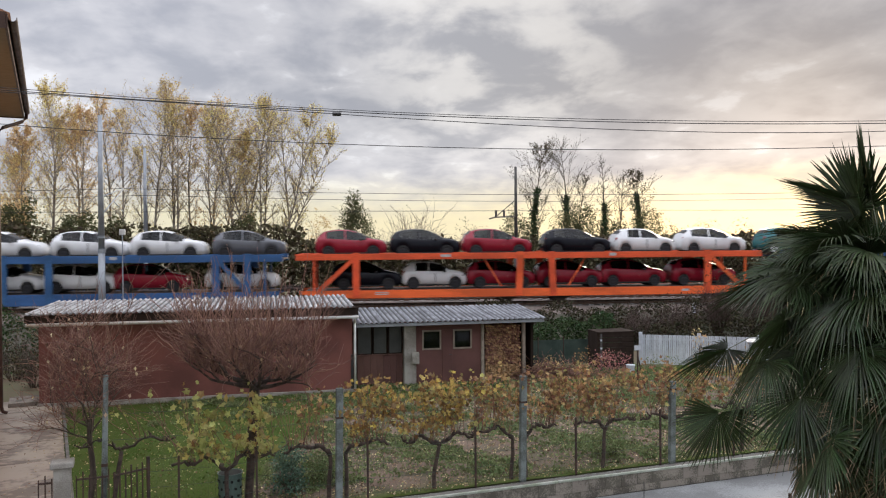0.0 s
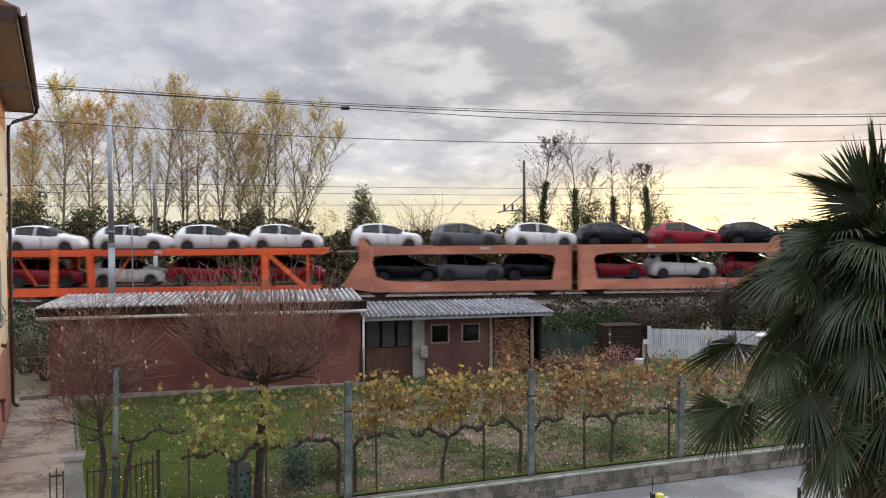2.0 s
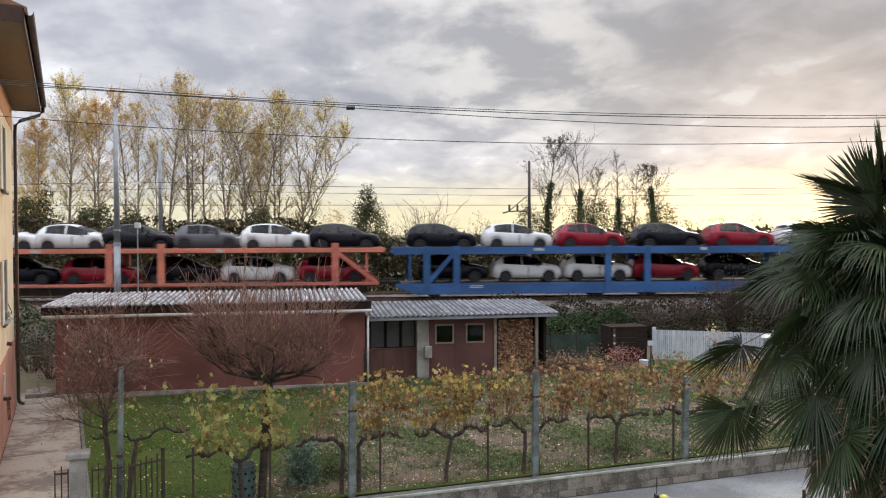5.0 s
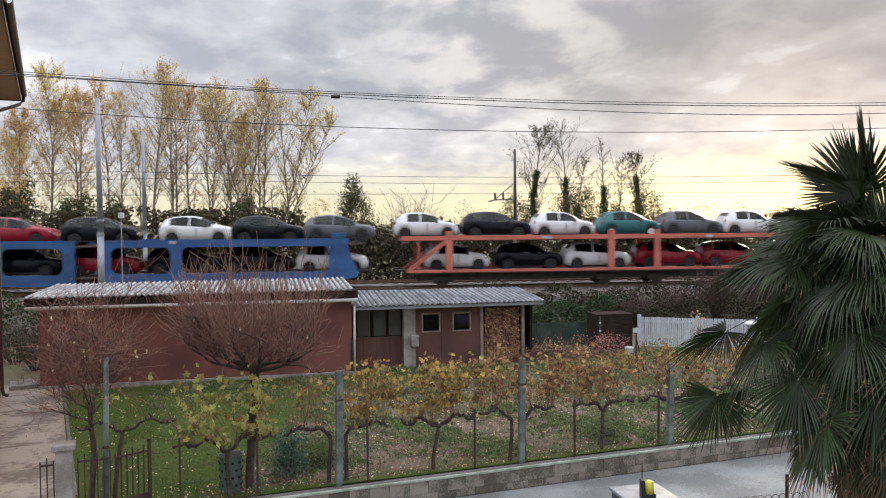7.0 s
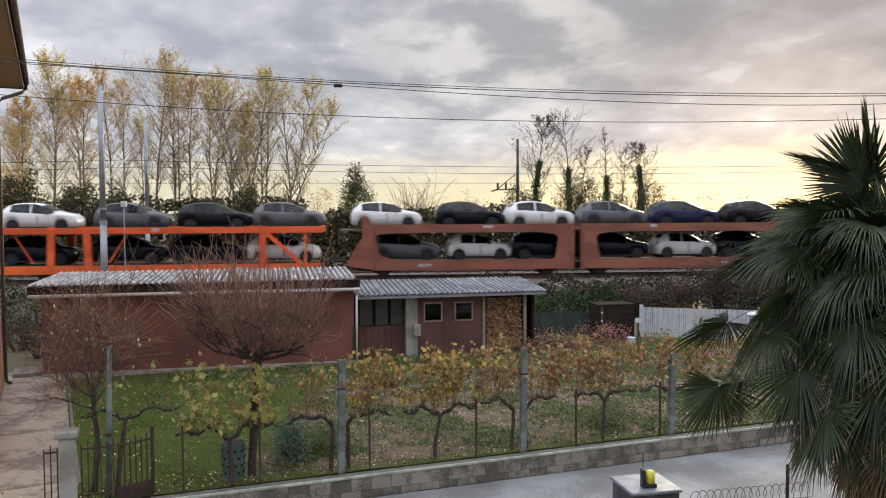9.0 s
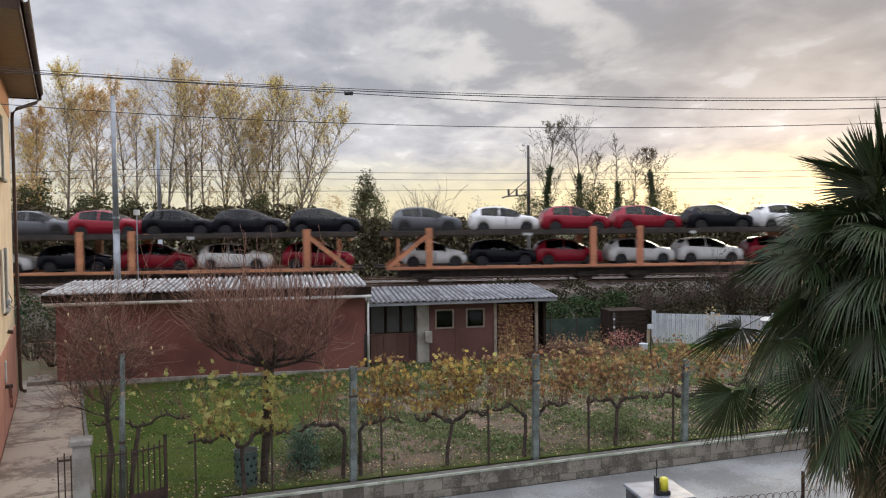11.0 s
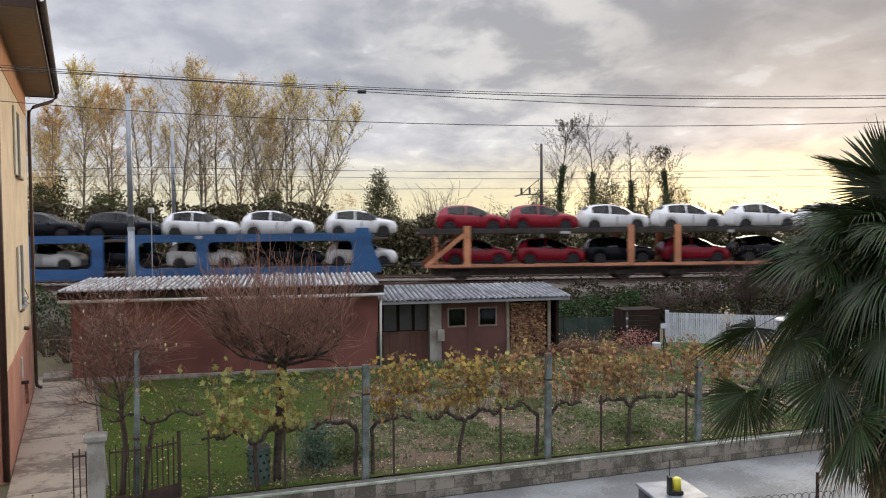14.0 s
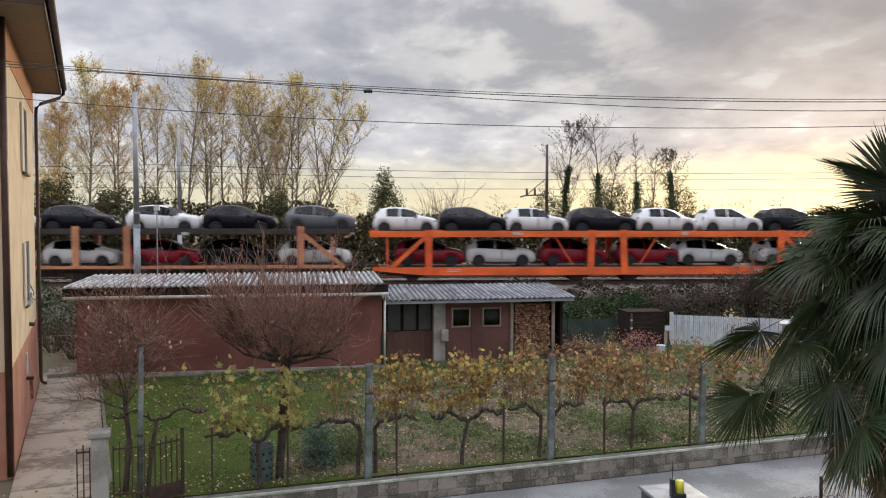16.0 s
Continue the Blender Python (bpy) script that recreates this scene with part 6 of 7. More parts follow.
def build_fence():
    for x, top in ((-0.02, 2.2), (3.84, 2.18), (7.52, 1.82), (11.3, 2.0)):
        p = thing("concrete_fence_post", "weathered grey-green concrete fence post on the garden wall", "fence post", WALL @ pose(x, 0.13, 0, ry=0.8), "concrete fence posts")
        part("shaft", box(-0.065, 0.065, -0.055, 0.055, -0.2, top, 0.012), M["green_post"], p)
        part("clamp", box(-0.07, 0.07, -0.062, 0.062, 1.62, 1.66), M["iron"], p)
    for x in (-2.9, -1.55, 0.54, 2.78, 5.08, 7.2, 9.2):
        p = thing("metal_fence_stake", "thin rusty steel fence stake on the garden wall", "fence stake", WALL @ pose(x, 0.10, 0), "metal fence stakes")
        part("stake", box(-0.018, 0.018, -0.018, 0.018, -0.05, 1.22 if x > 0 else 1.25, 0.003), M["iron"], p)
    f = thing("wire_fence", "thin wire mesh fence along the garden wall", "wire fence", WALL)
    for z in (0.14, 0.42, 0.70, 0.98, 1.2):
        t = Tubes(4)
        pts = [Vector((-3.4 + 0.5 * i, 0.085, z - 0.02 * math.sin(math.pi * ((i * 0.5) % 2) / 2))) for i in range(33)]
        t.path(pts, [0.0032] * len(pts))
        part("strand", t.mesh("strand", M["wire"]), None, f)
    t = Tubes(3)
    for i in range(130):
        x = -3.4 + 0.125 * i
        t.path([Vector((x, 0.086, 0.03)), Vector((x, 0.086, 1.2))], [0.0013, 0.0013])
    tagged(part("wire_mesh", t.mesh("wire_mesh", M["wire"]), None, f), kind="stuff")
    for z in (1.55, 2.0):
        t = Tubes(4)
        pts = [Vector((-4.3 + 0.6 * i, 0.30, z - 0.03 * math.sin(i * 0.5))) for i in range(30)]
        t.path(pts, [0.004] * len(pts))
        tagged(new("trellis_wire", t.mesh("trellis_wire", M["wire"])), "thin steel trellis wire for the vines", "wire", "trellis wires").matrix_basis = WALL
    # gate at the path
    g = thing("gate_pillar", "old concrete gate pillar with a weathered flat cap", "gate pillar", pose(-4.98, 13.62, 0, rz=16))
    part("shaft", box(-0.13, 0.13, -0.13, 0.13, -0.5, 1.26, 0.012), M["concrete"], g)
    part("cap", box(-0.18, 0.18, -0.18, 0.18, 1.26, 1.36, 0.02), M["concrete"], g)
    for k, (x, y, rz, n, label) in enumerate(((-4.78, 13.68, 16, 5, "rusty iron gate leaf with upright bars beside the pillar"), (-4.22, 13.84, 40, 6, "rusty iron gate leaf standing ajar with upright bars"), (-5.32, 13.50, 16, 2, "short rusty iron railing beside the gate pillar"))):
        leaf = thing("iron_gate", label, "gate", pose(x, y, 0, rz=rz), "garden gate leaves")
        w = 0.10 * n
        for z in (0.20, 1.0):
            part("rail", box(0, w, -0.012, 0.012, z, z + 0.03), M["iron"], leaf)
        for i in range(n + 1):
            part("bar", box(0.1 * i - 0.01, 0.1 * i + 0.01, -0.01, 0.01, 0.08, 1.14 if i % 2 else 1.08), M["iron"], leaf)
        if k == 1:
            part("kick_plate", box(0, w, -0.006, 0.006, 0.0, 0.28), M["iron"], leaf)
            part("end_bar", box(w - 0.02, w + 0.03, -0.02, 0.02, -0.02, 1.22), M["iron"], leaf)
    p = thing("garden_pole", "slender grey concrete pole leaning beside the gate", "pole", pose(-4.50, 14.15, 0, ry=1.5))
    part("shaft", tube((0, 0, -0.2), (0, 0, 2.69), 0.058, 0.042), M["green_post"], p, smooth=True)
    part("band", tube((0, 0, 1.1), (0, 0, 1.15), 0.06), M["iron"], p)
    b = thing("composter", "dark green plastic bin with round holes among the vines", "compost bin", pose(-2.475, 15.0, 0))
    bm = tube((0, 0, 0), (0, 0, 0.66), 0.20, 0.22, 20)
    part("tub", bm, M["bin_green"], b)
    ring = Tubes(8)
    ring.path([Vector((0.226 * math.cos(radians(a)), 0.226 * math.sin(radians(a)), 0.66)) for a in range(0, 361, 15)], [0.011] * 25)
    part("rim", ring.mesh("rim", M["bin_green"]), None, b)
    # black disc on the closed top paints the shade inside the tub
    part("dark_inside", tube((0, 0, 0.655), (0, 0, 0.662), 0.212, 0.212, 20), M["hole"], b)
    # the holes are black discs on the wall, their shade given as colour
    hole = mesh_of("vent_hole", tube((0, -0.01, 0), (0, 0.01, 0), 0.026, sides=10), M["hole"])
    for r in range(4):
        for a in range(-90, 271, 36):
            aa = radians(a + 18 * (r % 2))
            rad = 0.203 + 0.005 * r
            part("vent_hole", hole, None, b, m=pose(math.cos(aa) * rad, math.sin(aa) * rad, 0.12 + 0.14 * r, rz=a + 18 * (r % 2) + 90))


build_fence()


def build_back_garden():
    f = thing("white_fence", "white vertical slat fence at the back of the garden", "fence", pose(11.0, 30.0, 0, rz=-22))
    slat = mesh_of("slat", box(-0.034, 0.034, -0.010, 0.010, 0.05, 1.20, 0.003), M["white_slat"])
    for i in range(84):
        part("slat", slat, None, f, m=pose(0.08 + i * 0.0785, 0, 0.0, ry=random.uniform(-0.4, 0.4)))
    for z in (0.25, 1.0):
        part("rail", box(0, 6.7, 0.013, 0.05, z, z + 0.07), M["white_slat"], f)
    for i in range(4):
        part("post", box(2.2 * i - 0.07, 2.2 * i + 0.07, -0.06, 0.012, 0, 1.3, 0.006), M["white_slat"], f)
    sp = thing("sign_stake", "thin stake with a small white plate beside the garden plot", "stake", pose(8.95, 24.7, 0))
    part("stake", tube((0, 0, -0.1), (0, 0, 1.55), 0.022), M["iron"], sp)
    part("plate", box(-0.11, 0.11, -0.03, -0.015, 1.36, 1.52, 0.004), M["white_slat"], sp, "white plate")
    part("prop", beam((0.0, 0, 1.2), (0.32, 0.1, 0.0), 0.03, 0.03), M["iron"], sp)
    bp = thing("banded_pole", "dark pole with pale bands behind the garden plot", "pole", pose(8.96, 28.6, 0))
    part("pole", tube((0, 0, -0.1), (0, 0, 1.42), 0.035), M["pole_dark"], bp)
    for z in (0.55, 0.85, 1.15):
        part("band", tube((0, 0, z), (0, 0, z + 0.07), 0.039), M["white_slat"], bp)
    sh = thing("white_canopy", "pale flat sheet roof leaning by the white fence", "canopy", pose(15.0, 27.3, 0, rz=-22))
    part("sheet", box(-0.9, 1.2, -0.5, 0.6, 1.17, 1.20, 0.005), M["galv"], sh)
    for x in (-0.8, 1.1):
        part("leg", box(x - 0.03, x + 0.03, -0.45, -0.39, 0, 1.17), M["galv"], sh)
    c = thing("compost_box", "dark brown wooden compost box beside the fence", "compost box", pose(9.75, 29.9, 0, rz=5))
    for i in range(7):
        part("plank", box(-0.72, 0.72, -0.5, -0.46, 0.05 + 0.19 * i, 0.22 + 0.19 * i, 0.008), M["dark_wood"], c)
    for s in (-1, 1):
        part("side", box(s * 0.72 - 0.03, s * 0.72 + 0.03, -0.46, 0.5, 0, 1.36), M["dark_wood"], c)
    part("lid", box(-0.76, 0.76, -0.52, 0.52, 1.36, 1.41, 0.01), M["dark_wood"], c)
    n = thing("netting_fence", "low green netting fence on thin posts", "fence", pose(5.9, 30.3, 0, rz=4))
    for i in range(3):
        part("net_panel", box(1.05 * i + 0.02, 1.05 * i + 1.03, -0.006, 0.006, 0.05, 1.0), M["netting"], n)
    for i in range(4):
        part("post", tube((1.05 * i, 0, 0), (1.05 * i, 0, 1.15), 0.02), M["iron"], n)
    bk = thing("bucket", "white plastic bucket on the garden soil", "bucket", pose(9.95, 28.2, 0))
    part("pail", tube((0, 0, 0), (0, 0, 0.3), 0.13, 0.16, 16), M["white_slat"], bk)
    part("rim", tube((0, 0, 0.28), (0, 0, 0.31), 0.172, 0.172, 16), M["white_slat"], bk)
    shrub(9.2, 28.3, 0.75, 0.75, 501, "pink", 700, "low reddish shrub beside the compost box", size=0.07, group="garden shrubs", stems=12)
    shrub(8.2, 28.0, 0.8, 0.8, 502, "rust_vine", 350, "low brownish shrub at the back of the garden", size=0.07, group="garden shrubs", stems=12)
    shrub(6.6, 27.6, 0.7, 0.9, 503, "rust", 300, "low brown shrub at the back of the garden", size=0.07, group="garden shrubs", stems=14)
    shrub(4.9, 27.9, 0.6, 0.7, 508, "scrub", 400, "low brown shrub beside the woodpile", size=0.07, group="garden shrubs", stems=14)
    shrub(11.2, 28.0, 0.55, 0.9, 509, "weed", 400, "low leafy plants before the white fence", size=0.07, group="garden shrubs", stems=14)
    shrub(13.2, 28.2, 0.6, 0.9, 510, "rust", 300, "low brown plants before the white fence", size=0.07, group="garden shrubs", stems=14)
    shrub(12.2, 27.2, 1.7, 0.35, 504, "rust", 160, "thin brownish shrub before the white fence", size=0.08, group="garden shrubs", stems=14)
    shrub(-1.45, 15.75, 0.85, 0.34, 505, "herb", 1700, "upright blue-green herb bush in the garden", size=0.06, group="garden shrubs", stems=16)
    shrub(-0.72, 16.35, 0.6, 0.5, 506, "weed", 1700, "leafy green herb bush in the garden", size=0.06, group="garden shrubs", stems=16)
    shrub(5.6, 17.5, 0.55, 0.55, 507, "weed", 1300, "yellow-green leafy bush in the vegetable plot", size=0.06, group="garden shrubs", stems=16)
    heap = thing("brush_heap", "low heap of cut red-brown branches beside the woodpile", "brush heap", pose(6.6, 27.6, 0))
    tb, hr = Tubes(4), random.Random(33)
    for _ in range(420):
        hx = hr.gauss(0, 1.0)
        grow(hr, tb, (hx, hr.gauss(0, .3), hr.uniform(0.0, 0.45) * math.exp(-hx * hx / 2.5)), (hr.gauss(0, 1), hr.gauss(0, .6), hr.gauss(0.12, .25)), hr.uniform(0.4, 1.1), 0.012, 5, 0.12, -0.02, 0.4)
    part("branchwork", tb.mesh("branchwork", M["twig"]), None, heap)
    # ivy hedge on the bank behind the sheds, and scrub at the sides
    rng = random.Random(31)
    for x0, x1, y, h, mat, n, label in ((4.6, 11.0, 33.2, 1.75, "ivy", 6500, "dark green ivy hedge on the foot of the railway bank"), (10.8, 27.0, 34.6, 1.6, "bank_scrub", 9000, "brown scrub on the foot of the railway bank"), (-18.0, -9.2, 31.5, 2.5, "ivy", 5500, "dark tangled hedge beyond the house path"), (-9.0, 4.4, 35.0, 1.1, "bank_scrub", 3500, "low scrub on the bank behind the sheds"), (4.0, 28.0, 37.4, 2.1, "bank_scrub", 15000, "dry dark scrub on the slope of the railway bank")):
        lv = Leaves(rng)
        for _ in range(n):
            x = rng.uniform(x0, x1)
            top = h * (0.85 + 0.35 * noise.noise(Vector((x * 0.9, y, 1))))
            z = rng.random() ** 0.7 * top
            yy = y + rng.gauss(0, 0.35) + 0.3 * noise.noise(Vector((x * 1.3, z * 1.6, 4))) + z * 0.25
            if noise.noise(Vector((x * 1.6, z * 1.8, y))) < -0.38:
                continue
            lv.add((x, yy, z), 0.13 * rng.uniform(0.6, 1.4))
        tagged(new("hedge", lv.mesh("hedge", M[mat])), label, "hedge", kind="stuff")
    for i, (x, y, h, r) in enumerate(((20.2, 37.0, 3.2, 1.3), (15.6, 36.6, 2.0, 1.4), (17.6, 36.8, 1.9, 1.3), (13.3, 36.4, 1.8, 1.2), (24.0, 37.0, 2.4, 1.6), (21.2, 36.6, 3.0, 1.1), (16.6, 35.0, 3.4, 1.0), (14.4, 35.4, 1.9, 1.2), (18.9, 35.8, 2.2, 1.2), (11.6, 35.6, 1.5, 1.0), (19.6, 35.6, 3.3, 0.9), (12.6, 34.6, 1.6, 1.0))):
        shrub(x, y, h, r, 520 + i, "bank_scrub", 120 if i else 200, "bare red-brown thicket on the railway bank", z0=0.45, size=0.10, group="thickets on the bank", stems=46, bark="dark_twig")
    for i, (x, y, h, r) in enumerate(((-11.3, 28.5, 2.0, 1.0), (-12.6, 30.0, 2.4, 1.2), (-10.2, 29.8, 1.7, 0.8))):
        shrub(x, y, h, r, 540 + i, "scrub", 500, "bare grey-brown bush beyond the path", size=0.09, group="bushes behind the house", stems=30)


build_back_garden()


def build_ground_cover():
    rng = random.Random(9)
    to_world = WALL

    def grassy(x, y):
        """True on the lawn, on the strip along the wall and before the sheds."""
        edge = -2.35 + 0.5 * y + 0.5 * noise.noise(Vector((x, y, 4)))
        return x < edge or y < 0.5 + 0.25 * noise.noise(Vector((x * 1.3, 0, 2))) or y > 8.6 + 0.08 * x + 0.5 * noise.noise(Vector((x, 2, 1)))

    v, f = [], []
    for _ in range(120000):
        x, y = rng.uniform(-7.5, 12), rng.uniform(0.12, 11.5)
        if x < -4.6 + 0.0 * y - 0.12 * y or not grassy(x, y):
            continue
        if noise.noise(Vector((x * 0.7, y * 0.7, 9))) < -0.35:
            continue
        h = rng.uniform(0.02, 0.05)
        a = rng.uniform(0, math.pi)
        dx, dy = math.cos(a) * 0.008, math.sin(a) * 0.008
        lx, ly = rng.gauss(0, .045), rng.gauss(0, .045)
        b = len(v)
        v += [(x - dx, y - dy, 0.0), (x + dx, y + dy, 0.0), (x + lx, y + ly, h)]
        f.append((b, b + 1, b + 2))
    me = bpy.data.meshes.new("grass")
    me.from_pydata(v, [], f)
    me.materials.append(M["blade"])
    tagged(new("grass", me), "short green grass of the lawn", "grass", kind="stuff").matrix_basis = WALL
    lv = Leaves(rng)
    for _ in range(78000):
        x, y = rng.uniform(-3.5, 14.5), rng.uniform(0.3, 13)
        if grassy(x, y) and y < 8:
            continue
        row = math.sin((x * 0.86 + y * 0.50) * 2.1)
        if row < 0.15 and rng.random() < 0.8 or noise.noise(Vector((x * 0.8, y * 0.8, 6))) < -0.28:
            continue
        s = rng.uniform(0.04, 0.10)
        for _k in range(2):
            lv.add((x + rng.gauss(0, .03), y + rng.gauss(0, .03), 0.02), s, (rng.gauss(0, .7), rng.gauss(0, .7), rng.uniform(0.2, 1.0)))
    for _ in range(26000):
        x, y = rng.uniform(-3.5, 14.5), rng.uniform(0.3, 13)
        if noise.noise(Vector((x * 1.5, y * 1.5, 12))) + 0.5 * noise.noise(Vector((x * 4, y * 4, 3))) < 0.02:
            continue
        lv.add((x, y, 0.015), rng.uniform(0.02, 0.055), (rng.gauss(0, .8), rng.gauss(0, .8), rng.uniform(0.2, 0.9)))
    tagged(new("weeds", lv.mesh("weeds", M["weed"])), "low green weeds and seedlings in rows", "weeds", kind="stuff").matrix_basis = WALL
    lv = Leaves(rng)
    for _ in range(34000):
        x, y = rng.uniform(-6.5, 12), rng.uniform(0.15, 10) ** 1.0
        keep = (0.13 if x < -2.6 else 0.07) if grassy(x, y) and y > 1 else 0.6
        if rng.random() > keep:
            continue
        lv.add((x, y, 0.022 + rng.random() * 0.02), rng.uniform(0.03, 0.062), (rng.gauss(0, 1), rng.gauss(0, 1), rng.gauss(0, .15)), 0.8)
    tagged(new("fallen_leaves", lv.mesh("fallen_leaves", M["litter"])), "scattered dry fallen leaves on the garden soil", "fallen leaves", kind="stuff").matrix_basis = WALL


build_ground_cover()


# ---- the palm and the pillar before the lane ----


def palm_frond(rng, az, el, stalk, arc, length, pitch, twist, droop, dry=False, n=42):
    """A fan leaf in the palm's space: an arching stalk and a blade of narrow folded segments, split from a third of their length."""
    bm = bmesh.new()

    def strip(pts, widths, up, mat, fold=0.45):
        rows = []
        for i, p in enumerate(pts):
            d = (pts[min(i + 1, len(pts) - 1)] - pts[max(i - 1, 0)]).normalized()
            s = d.cross(up)
            s = (s.normalized() if s.length > 1e-5 else Vector((0, 1, 0))) * widths[i]
            rows.append((bm.verts.new(p - s), bm.verts.new(p - up * widths[i] * fold), bm.verts.new(p + s)))
        for a, b in zip(rows, rows[1:]):
            for k in (0, 1):
                fc = bm.faces.new((a[k], a[k + 1], b[k + 1], b[k]))
                fc.material_index = mat
    head = Vector((math.cos(radians(az)), math.sin(radians(az)), 0))
    zed = Vector((0, 0, 1))
    pts, p, e = [], head * 0.10, el
    steps = 6
    for i in range(steps + 1):
        pts.append(p.copy())
        d = head * math.cos(radians(e)) + zed * math.sin(radians(e))
        p = p + d * (stalk / steps)
        e -= arc / steps
    strip(pts, [0.019, 0.015, 0.013, 0.012, 0.011, 0.010, 0.009], d.cross(head.cross(zed)).normalized() * -1, 2, 0.8)
    hub = pts[-1]
    e -= pitch
    axis = (head * math.cos(radians(e)) + zed * math.sin(radians(e))).normalized()
    normal = (zed * math.cos(radians(e)) - head * math.sin(radians(e))).normalized()
    turn = Matrix.Rotation(radians(twist), 3, axis)
    normal = turn @ normal
    side = axis.cross(normal)
    for i in range(n):
        u = -1 + 2 * i / (n - 1)
        a = radians(108) * u + rng.gauss(0, 0.015)
        ln = length * (1 - 0.26 * u * u) * rng.uniform(0.90, 1.06)
        d = axis * math.cos(a) + side * math.sin(a) + normal * (0.16 - 0.26 * abs(u))
        limp = droop * rng.uniform(0.5, 1.5)
        seg = []
        for t in (0.03, 0.24, 0.42, 0.62, 0.82, 1.0):
            sag = limp * ln * 1.5 * max(0.0, t - 0.48) ** 1.7
            q = hub + d * (ln * t) * (1 - 0.16 * limp * max(0, t - 0.5)) - zed * sag
            seg.append(q)
        half = radians(108) / (n - 1) * 1.12
        mat = 1 if dry else 0
        wide = (0.58, 0.34) if droop < 0.2 else (0.40, 0.20)
        ws = [0.002, ln * 0.24 * half, ln * 0.42 * half, ln * wide[0] * half, ln * wide[1] * half, 0.0015]
        withered = not dry and rng.random() < (0.65 if el < -30 else 0.10)
        strip(seg[:5] if withered else seg, ws[:5] if withered else ws, normal, mat, 0.6)
        if withered:
            strip(seg[4:], ws[4:], normal, 1, 0.6)
    return mesh_of("frond", bm, [M["palm_leaf"], M["palm_tip"], M["palm_stalk"]])


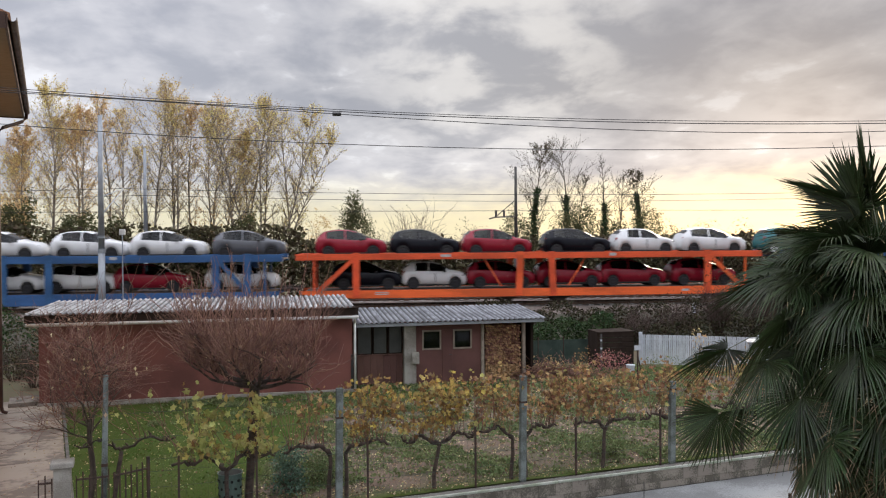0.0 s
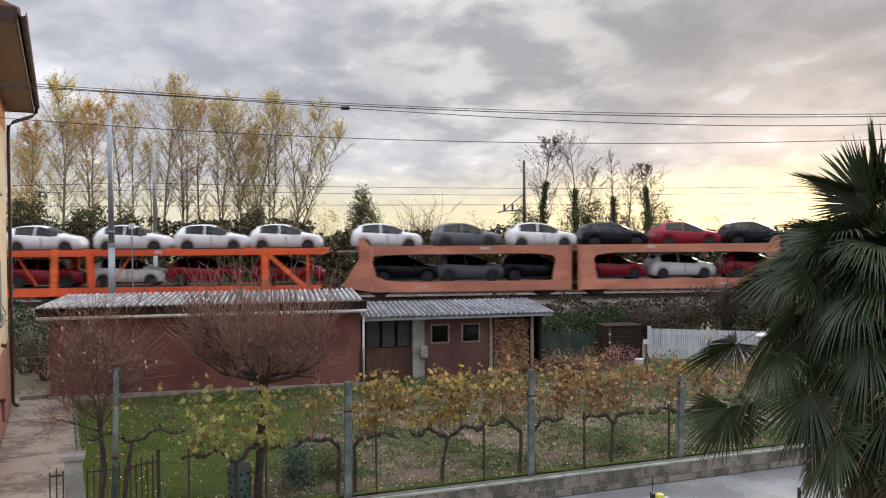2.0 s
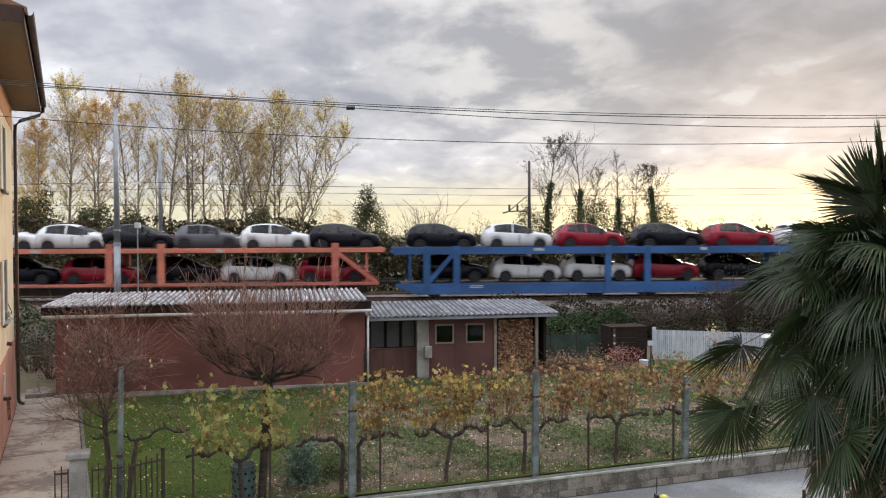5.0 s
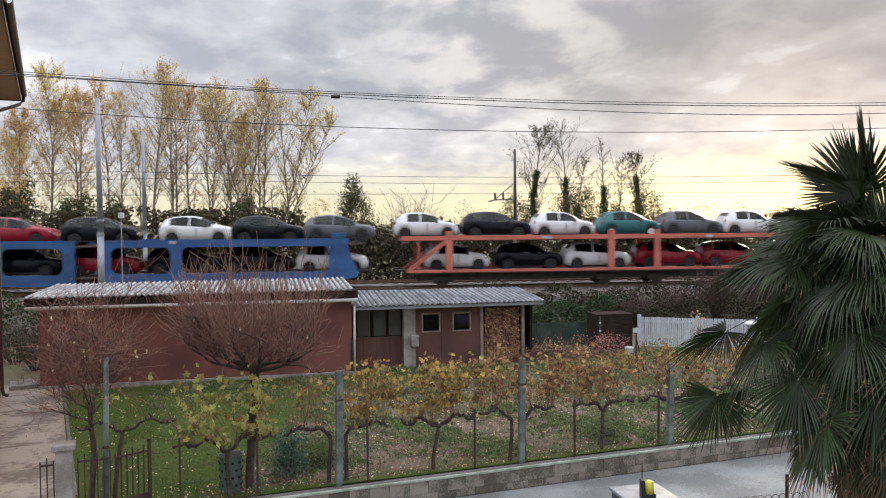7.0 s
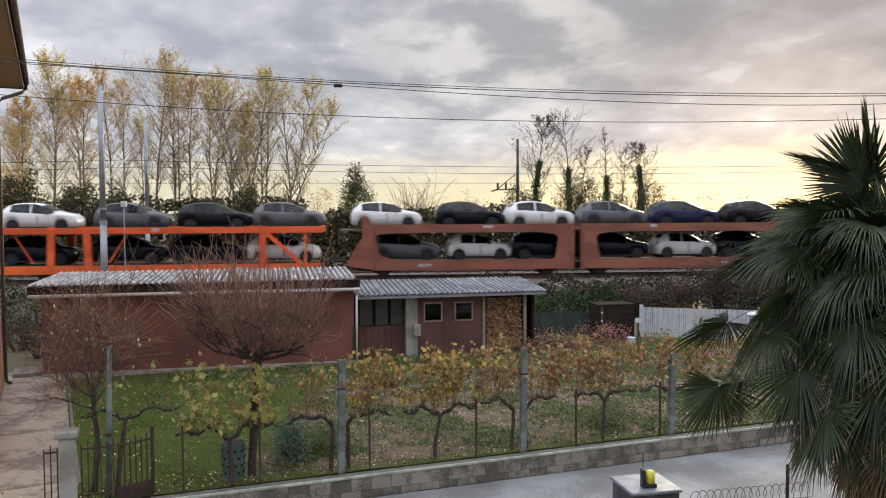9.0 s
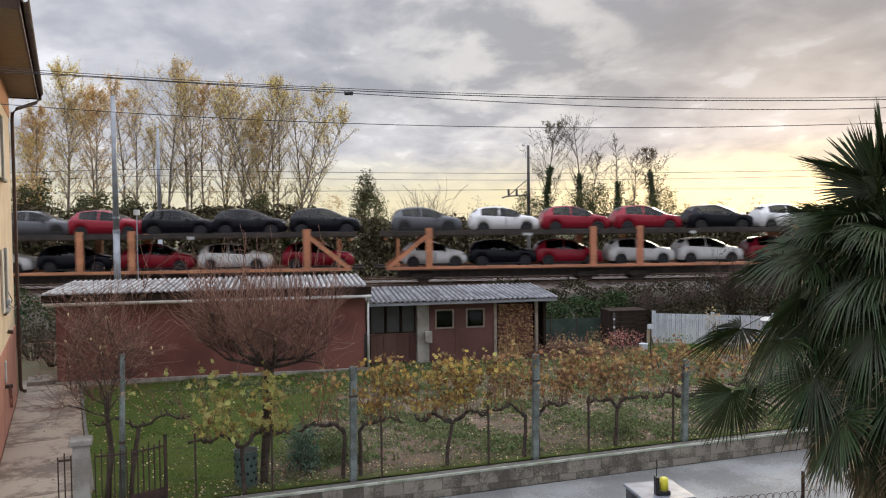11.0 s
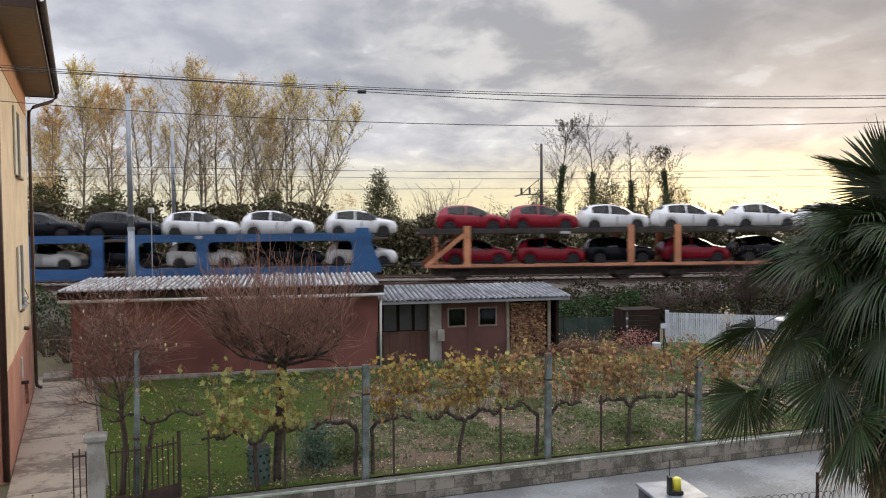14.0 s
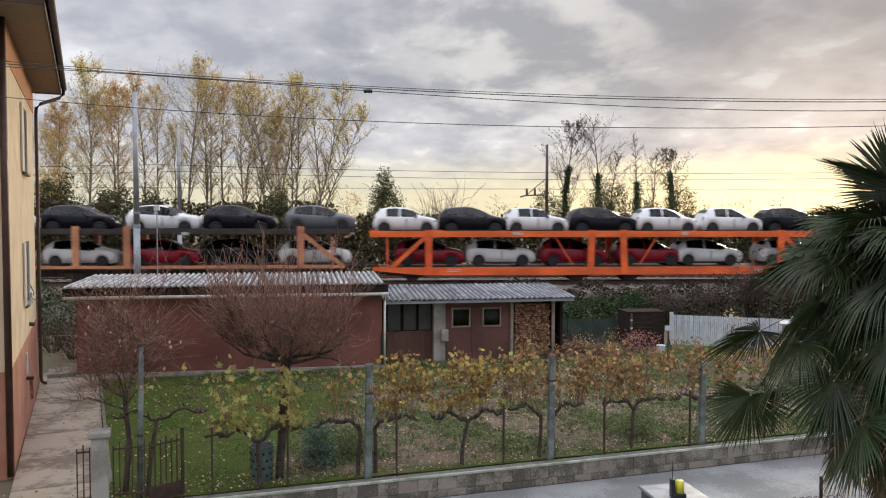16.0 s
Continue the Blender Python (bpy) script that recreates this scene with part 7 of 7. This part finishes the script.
def build_palm():
    rng = random.Random(4)
    crown = Vector((5.12, 7.10, 4.40))
    p = thing("palm_tree", "dark green fan palm with drooping dry lower leaves", "palm tree", pose(crown.x, crown.y, 0))
    t = Tubes(14)
    n = 26
    pts = [Vector((0.03 * math.sin(i * 0.4), 0.02 * i / n, -0.5 + (crown.z + 0.4) * i / n)) for i in range(n + 1)]
    t.path(pts, [0.15 + 0.025 * (i % 2) + 0.02 * math.sin(i * 2.1) for i in range(n + 1)])
    part("trunk", t.mesh("trunk", M["fibre_trunk"], False), None, p, "brown fibrous trunk")
    fibre = Tubes(3)
    for _ in range(900):
        a, z = rng.uniform(0, 2 * math.pi), rng.uniform(1.2, crown.z - 0.05)
        base = Vector((math.cos(a) * 0.17, math.sin(a) * 0.17, z))
        grow(rng, fibre, base, (math.cos(a) * 0.6, math.sin(a) * 0.6, rng.uniform(-1.2, 0.6)), rng.uniform(0.06, 0.22), 0.004, 3, 0.3, -0.2, 0.4)
    tagged(part("fibre_mat", fibre.mesh("fibre_mat", M["fibre_trunk"]), None, p), kind="stuff")
    lift = Matrix.Translation((0, 0, crown.z))
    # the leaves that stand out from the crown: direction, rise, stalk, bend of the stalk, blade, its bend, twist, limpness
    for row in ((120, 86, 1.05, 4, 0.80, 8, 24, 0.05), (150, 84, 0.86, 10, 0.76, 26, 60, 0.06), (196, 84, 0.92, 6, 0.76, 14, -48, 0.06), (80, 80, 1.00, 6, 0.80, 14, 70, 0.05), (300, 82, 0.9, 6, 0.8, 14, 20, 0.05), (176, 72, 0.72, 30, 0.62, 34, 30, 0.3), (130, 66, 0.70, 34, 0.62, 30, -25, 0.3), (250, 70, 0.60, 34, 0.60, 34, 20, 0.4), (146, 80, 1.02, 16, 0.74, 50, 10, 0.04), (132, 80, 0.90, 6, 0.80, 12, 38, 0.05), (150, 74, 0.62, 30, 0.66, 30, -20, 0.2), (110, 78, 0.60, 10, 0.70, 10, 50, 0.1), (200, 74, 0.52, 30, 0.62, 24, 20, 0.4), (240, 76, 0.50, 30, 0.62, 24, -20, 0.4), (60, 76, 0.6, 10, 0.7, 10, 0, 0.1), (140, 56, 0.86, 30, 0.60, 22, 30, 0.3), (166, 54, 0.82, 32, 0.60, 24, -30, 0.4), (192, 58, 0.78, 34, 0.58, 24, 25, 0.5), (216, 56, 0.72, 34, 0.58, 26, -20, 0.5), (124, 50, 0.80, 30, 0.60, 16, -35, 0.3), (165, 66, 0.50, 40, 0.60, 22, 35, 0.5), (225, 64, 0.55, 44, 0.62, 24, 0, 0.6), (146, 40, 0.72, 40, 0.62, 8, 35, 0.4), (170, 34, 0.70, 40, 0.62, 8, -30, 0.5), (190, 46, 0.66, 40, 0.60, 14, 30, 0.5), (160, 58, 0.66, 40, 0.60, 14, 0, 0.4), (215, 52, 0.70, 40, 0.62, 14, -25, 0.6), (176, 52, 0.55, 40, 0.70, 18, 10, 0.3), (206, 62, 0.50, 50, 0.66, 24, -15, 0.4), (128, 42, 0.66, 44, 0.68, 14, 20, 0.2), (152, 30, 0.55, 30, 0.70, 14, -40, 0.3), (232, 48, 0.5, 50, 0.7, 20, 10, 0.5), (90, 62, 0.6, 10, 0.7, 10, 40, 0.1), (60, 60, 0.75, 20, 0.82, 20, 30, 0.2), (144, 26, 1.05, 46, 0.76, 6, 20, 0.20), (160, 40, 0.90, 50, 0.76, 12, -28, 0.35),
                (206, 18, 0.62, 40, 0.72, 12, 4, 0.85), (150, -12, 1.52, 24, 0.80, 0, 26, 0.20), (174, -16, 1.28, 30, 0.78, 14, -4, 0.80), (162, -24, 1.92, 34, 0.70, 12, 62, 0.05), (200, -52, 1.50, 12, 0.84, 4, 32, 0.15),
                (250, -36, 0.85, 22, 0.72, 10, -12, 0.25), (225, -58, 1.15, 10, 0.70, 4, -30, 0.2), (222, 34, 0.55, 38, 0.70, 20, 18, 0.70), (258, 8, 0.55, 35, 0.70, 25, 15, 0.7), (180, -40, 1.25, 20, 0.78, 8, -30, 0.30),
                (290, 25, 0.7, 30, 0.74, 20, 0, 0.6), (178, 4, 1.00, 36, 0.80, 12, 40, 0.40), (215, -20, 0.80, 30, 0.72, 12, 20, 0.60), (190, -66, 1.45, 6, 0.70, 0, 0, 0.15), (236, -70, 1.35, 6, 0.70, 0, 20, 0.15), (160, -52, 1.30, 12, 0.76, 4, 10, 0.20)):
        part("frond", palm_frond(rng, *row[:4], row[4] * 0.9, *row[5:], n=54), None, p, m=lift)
    n = 104
    for i in range(n):
        f = 0.10 + 0.90 * (i + 0.5) / n
        el = 74 - 140 * f ** 0.95 + rng.gauss(0, 9)
        az = i * 137.508 + rng.gauss(0, 10)
        dry = f > 0.88
        reach = (0.30 + 0.34 * min(1, f * 1.6)) * rng.uniform(0.7, 1.25)
        m = palm_frond(rng, az, el, reach, rng.uniform(10, 45), rng.uniform(0.44, 0.62), rng.uniform(0, 30), rng.gauss(0, 45), rng.uniform(0.3, 1.1), dry, 40)
        part("frond", m, None, p, m=Matrix.Translation((0, 0, crown.z + 0.30 - 1.75 * f ** 1.4)), label="dry brown hanging frond" if dry else "")
    return p


build_palm()


def build_pillar():
    g = thing("gate_post", "square block gate pillar with a pale flat cap beside the lane", "gate pillar", pose(3.42, 9.15, 0, rz=6))
    part("shaft", box(-0.30, 0.30, -0.30, 0.30, -0.5, 1.64, 0.015), M["pillar_block"], g, "dark rendered shaft")
    part("cap", box(-0.325, 0.325, -0.325, 0.325, 1.64, 1.68, 0.012), M["wet_cap"], g, "pale wet stone cap")
    lp = thing("warning_light", "yellow flashing gate light with a black base and aerial", "warning light", pose(3.40, 9.0, 1.68))
    part("base", box(-0.07, 0.09, -0.06, 0.06, 0.0, 0.055, 0.012), M["black_plastic"], lp)
    bm = tube((0.025, 0, 0.05), (0.025, 0, 0.19), 0.056, 0.050, 18)
    part("lens", bm, M["yellow_lens"], lp, "yellow lens", True)
    part("lens_top", tube((0.025, 0, 0.19), (0.025, 0, 0.205), 0.052, 0.03, 18), M["yellow_lens"], lp)
    part("bracket", box(-0.085, -0.045, -0.045, 0.045, 0.0, 0.22, 0.006), M["black_plastic"], lp)
    part("aerial", tube((-0.065, 0, 0.2), (-0.065, 0, 0.42), 0.005), M["black_plastic"], lp)
    # hooped wire fence beside the pillar
    f = thing("hoop_fence", "low dark wire fence with a row of hoops", "wire fence", pose(3.9, 9.0, 0, rz=6))
    hp = Tubes(4)
    hp.path([Vector((0.075 * math.cos(radians(a)), 0, 1.47 + 0.13 * math.sin(radians(a)))) for a in range(0, 181, 20)], [0.004] * 10)
    hoop = hp.mesh("hoop", M["iron"])
    for i in range(16):
        part("hoop", hoop, None, f, m=pose(0.1 + 0.10 * i, 0.004 * (i % 2), 0))
    for i in range(17):
        part("upright", tube((0.05 + 0.1 * i, 0, -0.4), (0.05 + 0.1 * i, 0, 1.48), 0.004, sides=5), M["iron"], f)
    for z in (0.4, 0.9, 1.4):
        part("strand", tube((0.0, 0.006, z), (1.7, 0.006, z), 0.004, sides=5), M["iron"], f)
    part("stake", tube((1.36, 0.0, -0.5), (1.36, 0, 1.84), 0.022), M["iron"], f)


build_pillar()


def motions():
    """The train rolls to the right along the near track, gaining a little speed."""
    for ob, s, z in RIDES:
        walk(ob, [(t, pose(s + 27.0 * t + 0.0125 * t * t, TRACK_Y, z)) for t in (0, 4, 8, 12, 16)])


motions()
